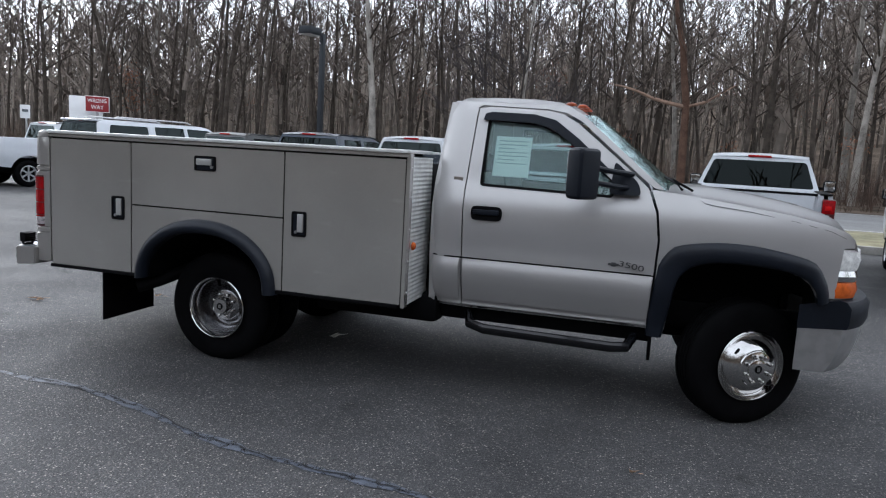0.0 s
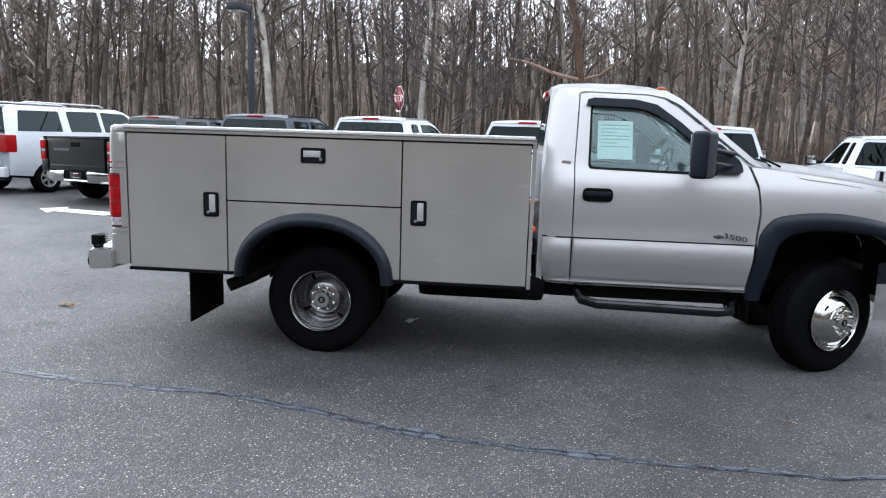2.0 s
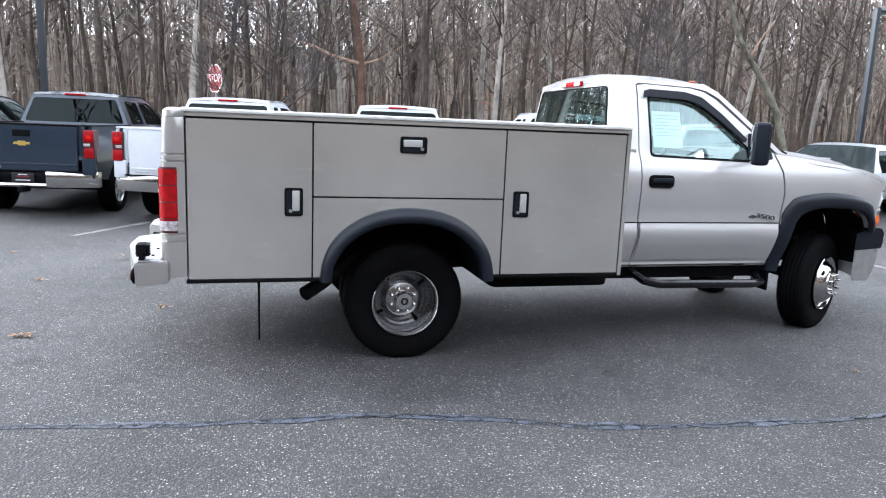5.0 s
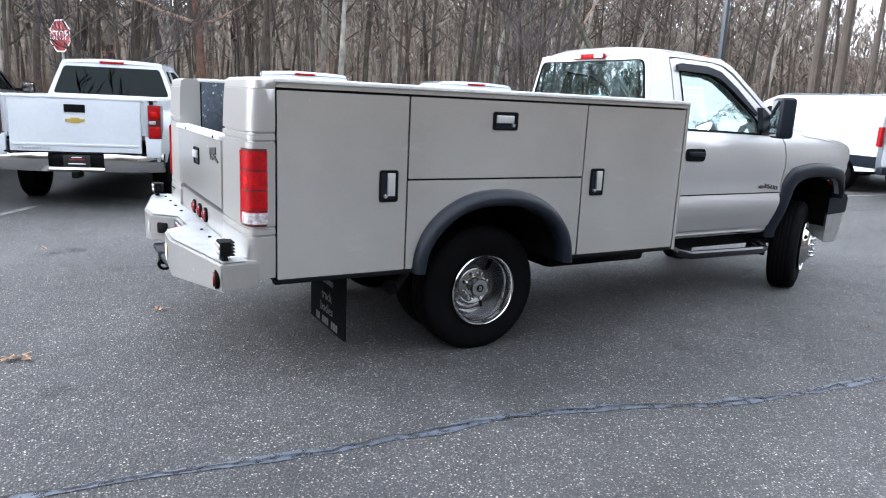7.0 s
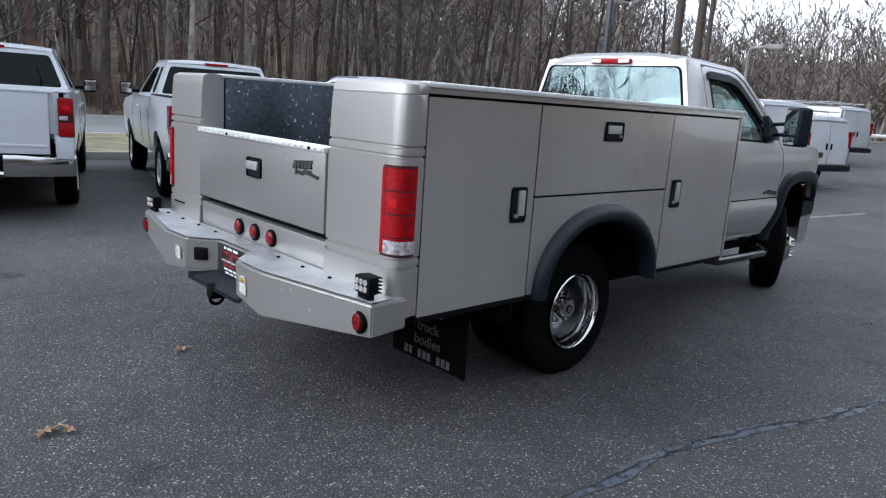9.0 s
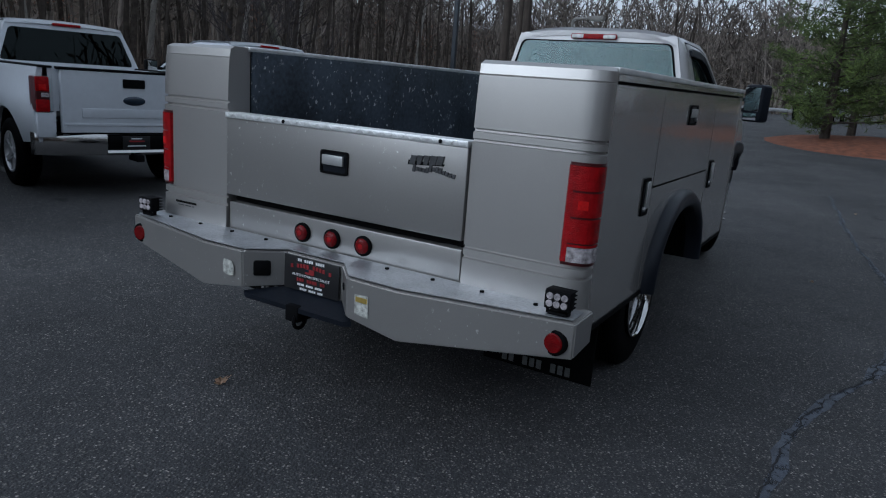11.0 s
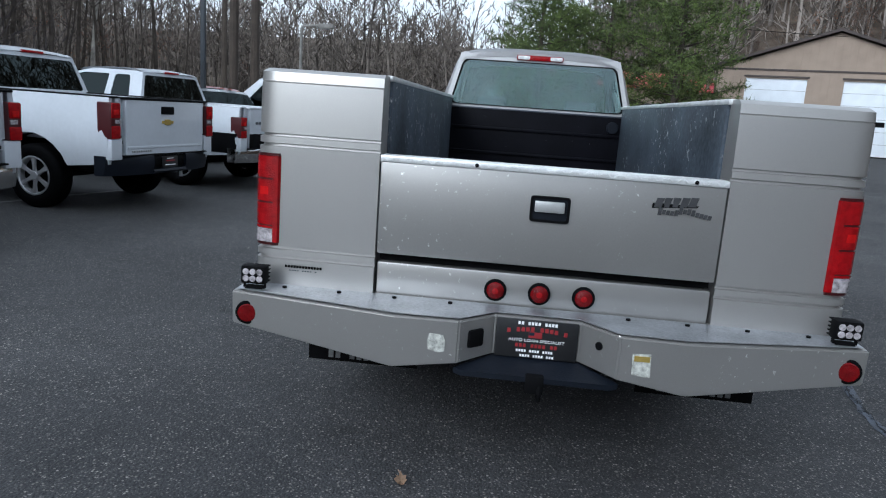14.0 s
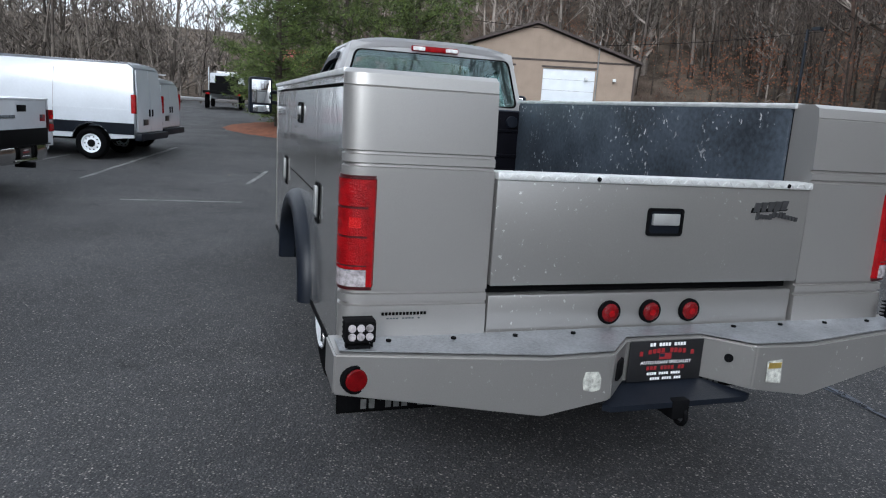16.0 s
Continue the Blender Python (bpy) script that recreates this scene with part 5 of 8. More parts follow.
    for y in (1.0, 0.78, 0.56, 0.34, -0.34, -0.56, -0.78, -1.0):
        put("bolt", disc(bmesh.new(), (0, 0, 0), 0.009, 0.008, 8, Matrix.Translation((-4.30, y, 0.703)) @ Matrix.Rotation(radians(90), 4, "X")), "black", bump)
    hb = bmesh.new()
    panel(hb, [(0.30, -4.47), (0.16, -4.36), (-0.16, -4.36), (-0.30, -4.47), (-0.27, -4.485), (0.27, -4.485)], lambda y, x: Vector((x, y, 0.535 + (x + 4.36) * 0.25)), (0, 0, -0.02), step=0.5)
    put("plate_shelf", hb, "plastic", bump, "black shelf under the plate")
    put("hitch", box(bmesh.new(), (-4.36, 0, 0.475), (0.26, 0.07, 0.07), 0.008), "black", truck)
    put("hitch_ring", tube(bmesh.new(), [(-4.46 + 0.035 * math.cos(a), -0.02, 0.445 + 0.035 * math.sin(a)) for a in [k * math.tau / 14 for k in range(15)]], 0.009, 6, False), "black", truck)
    # number plate of a dealer: words and bars
    pl = put("plate", box(bmesh.new(), (-4.372, 0, 0.612), (0.006, 0.306, 0.150), 0.004), "plate", bump, "black dealer plate with red and white print")
    back = Matrix.Rotation(radians(-90), 4, "Z") @ Matrix.Rotation(radians(90), 4, "X")
    for z, w, h, m in ((0.674, 0.15, 0.013, "signwhite"), (0.652, 0.23, 0.018, "signred"), (0.587, 0.16, 0.015, "signred"), (0.566, 0.15, 0.010, "signwhite"), (0.547, 0.14, 0.010, "signwhite")):
        n = int(w / (h * 0.95))
        for k in range(n):
            if (k * 7 + n) % 5:
                u = (k + 0.5) / n - 0.5
                put("print_bar", box(bmesh.new(), (-4.3765, u * w, z - (0.012 * (2 * u) ** 2 if z == 0.652 else 0)), (0.002, w / n * 0.72, h * 0.9), 0), m, pl)
    lettering("plate_text", "AUTO LOAN SPECIALIST", 0.016, "signwhite", pl, Matrix.Translation((-4.3765, 0, 0.607)) @ back, 0.0005, 0.21)
    put("flag_print", box(bmesh.new(), (-4.3765, 0.006, 0.630), (0.002, 0.05, 0.022), 0), "signred", pl)
    put("flag_canton", box(bmesh.new(), (-4.3770, 0.020, 0.634), (0.002, 0.02, 0.012), 0), "blue", pl)
    # stickers, trailer socket, hole
    put("sticker", panel(bmesh.new(), [(-0.402, 0.552), (-0.337, 0.558), (-0.333, 0.636), (-0.398, 0.640)], lambda y, z: Vector((-4.4985, y, z)), (0.002, 0, 0), step=1), "sticker", bump, "weathered white sticker")
    put("sticker_bar", panel(bmesh.new(), [(-0.395, 0.61), (-0.34, 0.61), (-0.34, 0.63), (-0.395, 0.63)], lambda y, z: Vector((-4.5005, y, z)), (0.002, 0, 0), step=1), "gold", bump)
    put("sticker", panel(bmesh.new(), [(0.335, 0.575), (0.36, 0.568), (0.395, 0.578), (0.40, 0.61), (0.392, 0.638), (0.345, 0.636), (0.332, 0.612)], lambda y, z: Vector((-4.4985, y, z)), (0.002, 0, 0), step=1), "sticker", bump)
    put("trailer_socket", box(bmesh.new(), (-4.425, 0.235, 0.615), (0.04, 0.075, 0.07), 0.012, Matrix.Rotation(radians(45), 4, "Z")), "black", bump, "black trailer socket")
    put("bolt_hole", disc(bmesh.new(), (0, 0, 0), 0.016, 0.012, 12, Matrix.Translation((-4.428, -0.225, 0.63)) @ Matrix.Rotation(radians(-135), 4, "Z")), "black", bump)
    # dealer lettering on the left corner: bars
    for k in range(13):
        put("decal_bar", box(bmesh.new(), (-4.2535, 1.012 - 0.0118 * k, 0.778), (0.002, 0.0085, 0.010), 0), "black", truck)
    for k in range(11):
        if k not in (4, 9):
            put("decal_bar", box(bmesh.new(), (-4.2535, 0.995 - 0.0105 * k, 0.762), (0.002, 0.0075, 0.004), 0), "ink", truck)


body_rear()


# ---- parked vehicles ----
def arch(yc, r, zb, zc=0.40, n=9):
    """Points over a wheel opening, from the rear foot to the front foot."""
    a0 = math.asin((zb - zc) / r)
    return [(yc - r * math.cos(a0 + (math.pi - 2 * a0) * k / n), zc + r * math.sin(a0 + (math.pi - 2 * a0) * k / n)) for k in range(n + 1)]


def across(name, prof, w, material, parent, crown=0.03, thick=0.02, label="", n=6):
    """A sheet across the vehicle that follows the side profile (y, z)."""
    bm = bmesh.new()
    rings = []
    for i, (y, z) in enumerate(prof):
        a, b = prof[max(i - 1, 0)], prof[min(i + 1, len(prof) - 1)]
        d = Vector((b[0] - a[0], b[1] - a[1])).normalized()
        nx, nz = -d.y, d.x
        ww = w(z)
        rings.append([(ww * k / n, y + nx * crown * (1 - (k / n) ** 2), z + nz * crown * (1 - (k / n) ** 2)) for k in range(-n, n + 1)])
    loft(bm, rings, closed=False)
    bmesh.ops.solidify(bm, geom=list(bm.faces), thickness=thick)
    return put(name, bm, material, parent, label)


def road_wheel(parent, x, y, s, r=0.385, rim_material="alloy", steel=False):
    """Tyre with a spoked alloy rim or a plain white steel one; s is the outer side."""
    m = pose(x, y, r, 0, 0, 90 if s > 0 else -90)
    ty = put("tyre", tyre_mesh(bmesh.new(), r, 0.25, r * 0.60), "rubber", parent)
    ty.matrix_local = m
    rr = r * 0.60
    if steel:
        rm = put("rim", lathe(bmesh.new(), [(rr, -0.10), (rr + 0.006, -0.112), (rr - 0.012, -0.11), (rr - 0.022, -0.07), (rr * 0.80, -0.062), (rr * 0.62, -0.082), (rr * 0.42, -0.085), (0.0005, -0.080)], 32), "garage", ty, "white steel rim")
        put("hub_cap", disc(bmesh.new(), (0, -0.095, 0), rr * 0.40, 0.03, 24), "black", rm)
        for k in range(10):
            a = k * math.tau / 10
            put("vent_hole", disc(bmesh.new(), (rr * 0.70 * math.cos(a), -0.074, rr * 0.70 * math.sin(a)), 0.016, 0.012, 10), "black", rm)
        return ty
    rm = put("rim", lathe(bmesh.new(), [(rr, -0.10), (rr + 0.006, -0.114), (rr - 0.012, -0.116), (rr - 0.022, -0.10), (rr - 0.026, -0.03)], 32), rim_material, ty)
    put("brake_drum", lathe(bmesh.new(), [(rr - 0.026, -0.025), (rr * 0.7, -0.02), (0.0005, -0.03)], 24), "black", ty)
    for k in range(6):
        a = k * math.tau / 6
        b = bmesh.new()
        loft(b, [[(-w, y0, z), (w, y0, z), (w * 0.8, y0 - 0.022, z), (-w * 0.8, y0 - 0.022, z)] for w, y0, z in ((0.030, -0.072, 0.03), (0.021, -0.080, rr * 0.5), (0.034, -0.086, rr - 0.014))])
        bmesh.ops.transform(b, matrix=Matrix.Rotation(a, 4, "Y"), verts=b.verts)
        put("spoke", b, rim_material, rm)
    put("hub_cap", disc(bmesh.new(), (0, -0.092, 0), 0.052, 0.034, 20), rim_material, rm)
    return ty


def shell_side(parent, outline, wide, paint, holes, glass_mat, s, step=0.25):
    f = lambda y, z: Vector((s * wide(z), y, z))
    sd = put("body_side", panel(bmesh.new(), outline, f, (-s * 0.05, 0, 0), holes, step), paint, parent)
    for h in holes:
        p = put("side_window", panel(bmesh.new(), h, lambda y, z: Vector((s * (wide(z) - 0.015), y, z)), (-s * 0.005, 0, 0), step=0.3), glass_mat, sd)
        p.visible_shadow = False
    return sd


def pickup(name, label, m, paint, cab="crew", bumper="chrome", emblem="gold", glass_mat="dark_glass", rails=True, tail=(0.90, 1.32, 0.155), two_tone=False, flag=False, group="parked row", tall=0.96):
    """A full-size pickup: rear bumper over the origin, nose along +y."""
    v = thing(name, label, "pickup truck", m @ Matrix.Diagonal((0.96, 0.96, tall, 1)), group)
    low = lambda z: interp(z, [(0.45, 0.92), (0.60, 0.955), (0.85, 0.99), (1.05, 0.995), (1.22, 0.975), (1.37, 0.945)])
    top = lambda z: interp(z, [(1.20, 0.90), (1.34, 0.885), (1.60, 0.79), (1.86, 0.685), (1.92, 0.62)])
    cr = 2.02
    cf = {"crew": 4.55, "double": 4.15, "regular": 3.55}[cab]
    ln = cf + 1.55
    fa, ra = ln - 0.98, 1.22
    bot = 0.55
    outline = [(0.14, bot + 0.06)] + arch(ra, 0.505, bot) + arch(fa, 0.505, bot) + [(ln - 0.25, bot), (ln - 0.06, 0.75), (ln - 0.05, 1.10), (ln - 0.25, 1.24), (cf + 0.1, 1.335), (cr, 1.37), (0.13, 1.37)]
    for s in (-1, 1):
        sd = shell_side(v, outline, low, paint, [], glass_mat, s)
        # cab side with windows
        side = [(cr, 1.33), (cr + 0.06, 1.62), (cr + 0.12, 1.83), (cr + 0.24, 1.865), (cf - 1.0, 1.872), (cf - 0.72, 1.80), (cf + 0.06, 1.33)]
        if cab == "regular":
            wins = [rounded([(cr + 0.28, 1.40), (cf - 0.12, 1.38), (cf - 0.62, 1.72), (cf - 0.86, 1.79), (cr + 0.28, 1.79)], 0.04)]
        else:
            mid = (cr + cf - 0.55) / 2 + (0.05 if cab == "crew" else -0.1)
            wins = [rounded([(cr + 0.26, 1.40), (mid - 0.05, 1.40), (mid - 0.05, 1.79), (cr + 0.34, 1.79)], 0.05), rounded([(mid + 0.07, 1.40), (cf - 0.12, 1.38), (cf - 0.62, 1.72), (cf - 0.86, 1.79), (mid + 0.07, 1.79)], 0.04)]
        shell_side(v, side, top, paint, wins, glass_mat, s)
        put("shoulder", box(bmesh.new(), (s * 0.92, (cr + cf) / 2, 1.345), (0.10, cf - cr, 0.03), 0.01), paint, v)
        for yc in (ra, fa):
            b = bmesh.new()
            loft(b, [[(s * w, y, z) for y, z in arch(yc, 0.49, bot)] for w in (0.93, 0.55)], closed=False)
            b.faces.new([b.verts.new((s * 0.545, y, z)) for y, z in arch(yc, 0.49, bot)])
            put("wheel_well", b, "black", v)
        for y in (ra, fa):
            road_wheel(v, s * 0.845, y, s)
        # bed rail and inner wall
        put("bed_rail", box(bmesh.new(), (s * 0.875, 1.06, 1.378), (0.14, 1.90, 0.022), 0.008), "black" if rails else paint, v)
        put("bed_wall", box(bmesh.new(), (s * 0.80, 1.06, 1.10), (0.03, 1.88, 0.54), 0.004), paint, v)
        # lamps, mirror, handle
        z0, z1, tw = tail
        b = bmesh.new()
        zm, xm = (z0 + z1) / 2, 0.99 - tw / 2
        tl = put("tail_light", box(bmesh.new(), (s * xm, 0.17, zm), (tw, 0.20, z1 - z0), 0.022, None, 3), "lamp_rim", v, "red tail light with a small clear lens")
        put("lens", box(bmesh.new(), (s * xm, 0.167, (zm + z1) / 2 + 0.012), (tw * 0.93, 0.206, (z1 - z0) * 0.42), 0.016, None, 2), "redlens", tl)
        put("lens", box(bmesh.new(), (s * xm, 0.167, (zm + z0) / 2 - 0.022), (tw * 0.93, 0.206, (z1 - z0) * 0.36), 0.016, None, 2), "redlens", tl)
        put("reversing_lens", box(bmesh.new(), (s * (xm - tw * 0.16), 0.066, zm - 0.006), (tw * 0.55, 0.012, 0.042), 0.004), "reflector", tl)
        put("lens_band", box(bmesh.new(), (s * xm, 0.0635, z1 - 0.11), (tw * 0.5, 0.008, 0.06), 0.004), "brightred", tl)
        put("rear_corner", box(bmesh.new(), (s * 0.890, 0.125, 0.79), (0.18, 0.09, 0.26), 0.02), paint, v)
        put("rear_corner", box(bmesh.new(), (s * 0.80, 0.145, 1.15), (0.10, 0.04, 0.44), 0.01), paint, v)
        b = bmesh.new()
        box(b, (s * 1.10, cf - 0.25, 1.44), (0.20, 0.12, 0.20), 0.05, None, 3)
        mr = put("door_mirror", b, "black", v)
        put("mirror_glass", box(bmesh.new(), (s * 1.10, cf - 0.313, 1.44), (0.16, 0.006, 0.155), 0.002), "chrome", mr)
        put("mirror_arm", box(bmesh.new(), (s * 0.96, cf - 0.22, 1.40), (0.16, 0.05, 0.05), 0.015), "black", mr)
        for y in ([cr + 0.32, (cr + cf) / 2 + 0.35] if cab != "regular" else [cr + 0.35]):
            put("door_handle", box(bmesh.new(), (s * 0.985, y, 1.17), (0.03, 0.19, 0.035), 0.012), paint, sd)
        for y in ([cr + 0.02, (cr + cf - 0.4) / 2 + 0.05, cf - 0.02] if cab != "regular" else [cr + 0.02, cf - 0.02]):
            put("door_seam", panel(bmesh.new(), [(y, 0.62), (y + 0.008, 0.62), (y + 0.008, 1.33), (y, 1.33)], lambda yy, z: Vector((s * (low(z) + 0.002), yy, z)), (-s * 0.004, 0, 0), step=0.15), "black", sd)
        if two_tone:
            put("lower_stripe", panel(bmesh.new(), [(0.15, 0.62), (0.70, 0.62), (0.70, 0.95), (0.15, 0.95)], lambda yy, z: Vector((s * (low(z) + 0.004), yy, z)), (-s * 0.004, 0, 0), step=0.2), "black", sd)
    put("bed_floor", box(bmesh.new(), (0, 1.06, 0.86), (1.62, 1.88, 0.04), 0.005), "black", v)
    put("bed_front", box(bmesh.new(), (0, 1.98, 1.10), (1.75, 0.04, 0.53), 0.005), paint, v)
    # tailgate
    g = bmesh.new()
    box(g, (0, 0.105, 1.03), (1.50, 0.07, 0.68), 0.02, None, 3)
    tg = put("tailgate", g, paint, v)
    put("gate_top", box(bmesh.new(), (0, 0.105, 1.372), (1.56, 0.085, 0.03), 0.01), "black" if rails else paint, tg)
    put("gate_crease", box(bmesh.new(), (0, 0.068, 0.80), (1.46, 0.012, 0.03), 0.005), paint, tg)
    hb = bmesh.new()
    box(hb, (0, 0.066, 1.245), (0.24, 0.02, 0.095), 0.008)
    put("gate_handle", hb, "black", tg)
    if emblem == "gold":
        b = bmesh.new()
        panel(b, [(-0.115, 1.083), (-0.052, 1.083), (-0.046, 1.066), (0.056, 1.066), (0.050, 1.083), (0.105, 1.083), (0.115, 1.117), (0.052, 1.117), (0.046, 1.134), (-0.056, 1.134), (-0.050, 1.117), (-0.105, 1.117)], lambda x, z: Vector((x, 0.060, z)), (0, 0.012, 0), step=0.2)
        put("emblem", b, "gold", tg, "gold badge")
        for k in range(9):
            put("name_bar", box(bmesh.new(), (-0.645 + 0.041 * k, 0.068, 0.752), (0.026, 0.008, 0.022), 0.002), "steel", tg)
    elif emblem == "oval":
        b = bmesh.new()
        bmesh.ops.create_uvsphere(b, u_segments=18, v_segments=8, radius=0.5)
        bmesh.ops.scale(b, vec=(0.25, 0.03, 0.10), verts=b.verts)
        bmesh.ops.translate(b, vec=(0, 0.068, 1.06), verts=b.verts)
        put("emblem", b, "blue", tg, "dark oval badge")
        put("press_panel", box(bmesh.new(), (0, 0.068, 0.92), (1.1, 0.012, 0.10), 0.006), paint, tg)
    elif emblem == "letters":
        for k in range(5):
            put("name_bar", box(bmesh.new(), (-0.56 + 0.085 * k, 0.066, 1.13), (0.066, 0.010, 0.045), 0.004), "ink", tg)
    if two_tone:
        put("lower_stripe", box(bmesh.new(), (0, 0.066, 0.83), (1.52, 0.014, 0.24), 0.004), "black", tg)
    if flag:
        put("flag_decal", box(bmesh.new(), (0.62, 0.067, 1.10), (0.16, 0.006, 0.10), 0.001), "signred", tg)
        put("flag_canton", box(bmesh.new(), (0.58, 0.064, 1.125), (0.07, 0.006, 0.05), 0.001), "blue", tg)
    # bumper: two ends, a low middle and a dark recess with the plate
    bmat = "chrome" if bumper == "chrome" else "plastic"

    def bar(u0, u1, z0, z1, depth=0.0):
        rings = []
        for k in range(7):
            u = u0 + (u1 - u0) * k / 6
            y = 0.02 + depth + 0.15 * abs(u) ** 3
            rings.append([(0.99 * u, y + 0.15, z1), (0.99 * u, y + 0.012, z1), (0.99 * u, y, z1 - 0.02), (0.99 * u, y - 0.004, (z0 + z1) / 2), (0.99 * u, y + 0.025, z0), (0.99 * u, y + 0.15, z0)])
        return loft(bmesh.new(), rings)

    bp = put("rear_bumper", bar(-1, -0.32, 0.47, 0.70), bmat, v, "rear bumper")
    put("bumper_end", bar(0.32, 1, 0.47, 0.70), bmat, bp)
    put("bumper_middle", bar(-0.32, 0.32, 0.47, 0.525), bmat, bp)
    put("plate_recess", bar(-0.318, 0.318, 0.527, 0.69, 0.035), "black", bp)
    put("bumper_step", box(bmesh.new(), (0, 0.13, 0.706), (1.62, 0.17, 0.018), 0.006), "black", bp)
    put("plate", box(bmesh.new(), (0, 0.040, 0.605), (0.305, 0.012, 0.145), 0.004), "plate", bp, "black dealer plate")
    put("plate_bar", box(bmesh.new(), (0, 0.032, 0.622), (0.17, 0.006, 0.016), 0.001), "signred", bp)
    put("plate_bar", box(bmesh.new(), (0, 0.032, 0.650), (0.12, 0.006, 0.010), 0.001), "signwhite", bp)
    put("plate_bar", box(bmesh.new(), (0, 0.032, 0.570), (0.20, 0.006, 0.010), 0.001), "signwhite", bp)
    put("hitch", box(bmesh.new(), (0, 0.05, 0.44), (0.08, 0.25, 0.08), 0.01), "black", v)
    # greenhouse across
    rear_w = [(-0.80, 1.40), (0.80, 1.40), (0.66, 1.80), (-0.66, 1.80)]
    bk = lambda d: (lambda x, z: Vector((x, cr + d + (z - 1.33) * 0.21, z)))
    put("cab_back", panel(bmesh.new(), [(-0.885, 1.20), (0.885, 1.20), (0.885, 1.34), (0.69, 1.85), (-0.69, 1.85), (-0.885, 1.34)], bk(0), (0, 0.04, 0), [rounded(rear_w, 0.05)], 0.3), paint, v)
    put("rear_window", panel(bmesh.new(), rounded(rear_w, 0.05), bk(0.012), (0, 0.005, 0), step=0.5), glass_mat, v, "dark rear window").visible_shadow = False
    across("roof", [(cr + 0.10, 1.84), (cr + 0.16, 1.875), (cr + 0.3, 1.895), (cf - 1.1, 1.90), (cf - 0.85, 1.875), (cf - 0.72, 1.83)], lambda z: 0.69, paint, v, 0.03)
    across("windscreen", [(cf - 0.72, 1.83), (cf - 0.3, 1.59), (cf + 0.12, 1.34)], lambda z: top(z), glass_mat, v, 0.06, 0.006).visible_shadow = False
    across("hood", [(cf + 0.08, 1.345), (cf + 0.5, 1.33), (ln - 0.5, 1.28), (ln - 0.2, 1.22), (ln - 0.06, 1.10)], lambda z: 0.93, paint, v, 0.05)
    put("grille", box(bmesh.new(), (0, ln - 0.06, 0.92), (1.7, 0.08, 0.42), 0.03), "black", v)
    put("front_bumper", box(bmesh.new(), (0, ln - 0.02, 0.62), (1.9, 0.14, 0.26), 0.05), bmat, v)
    b = bmesh.new()
    box(b, (0, cr + 0.105, 1.868), (0.34, 0.05, 0.035), 0.012)
    put("brake_light", b, "redlens", v, "red high brake light")
    # solid black block in place of the shaded interior behind the glass
    put("dark_cabin_block", box(bmesh.new(), (0, (cr + cf) / 2, 0.98), (1.70, cf - cr - 0.1, 0.70), 0.05), "black", v)
    for s in (-1, 1):
        b = bmesh.new()
        box(b, (s * 0.38, cf - 1.25, 1.45), (0.50, 0.14, 0.50), 0.05, None, 2)
        box(b, (s * 0.38, cf - 1.27, 1.70), (0.26, 0.09, 0.16), 0.04, None, 2)
        put("seat", b, "seat", v)
    put("underbody", box(bmesh.new(), (0, ln / 2, 0.56), (1.2, ln - 0.8, 0.22), 0.04), "black", v)
    put("rear_axle", tube(bmesh.new(), [(-0.75, ra, 0.39), (0.75, ra, 0.39)], 0.055, 8), "black", v)
    return v


def row(x, y, turn=-12.0):
    return pose(x, y, lot_z(x), 0, 0, turn)


pickup("pickup_truck", "dark grey crew-cab pickup with chrome bumper in the row", row(-9.88, 6.89, -16), "grey", "crew", "chrome", "letters", tall=0.925)
pickup("pickup_truck", "dark blue crew-cab pickup with a gold tailgate badge", row(-6.85, 5.60, -8), "blue", "crew", "chrome", "gold")
pickup("pickup_truck", "white pickup with chrome bumper and gold tailgate badge", row(-4.74, 4.95, -17), "white", "double", "chrome", "gold", "dark_glass", False)
pickup("pickup_truck", "white pickup with an oval tailgate badge and black rails", row(-1.80, 4.77, -13), "white", "double", "chrome", "oval", tail=(0.92, 1.28, 0.14))
pickup("pickup_truck", "white work pickup with black rear bumper and gold badge", row(1.27, 4.26, -9.5), "white", "double", "black", "gold", tall=0.955)
pickup("pickup_truck", "white pickup with black lower stripe and a flag decal", row(4.10, 3.90, -11.5), "white", "double", "chrome", "letters", rails=False, tail=(0.88, 1.22, 0.16), two_tone=True, flag=True, tall=0.91)
pickup("pickup_truck", "white pickup with alloy wheels at the lot's far end", row(-17.6, 9.3, -16), "white", "crew", "chrome", "none", rails=False)
pickup("pickup_truck", "white crew-cab pickup parked before the garage doors", pose(27.6, -11.7, lot_z(28), 0, 0, -113), "white", "crew", "chrome", "gold", group="cars by the garage")


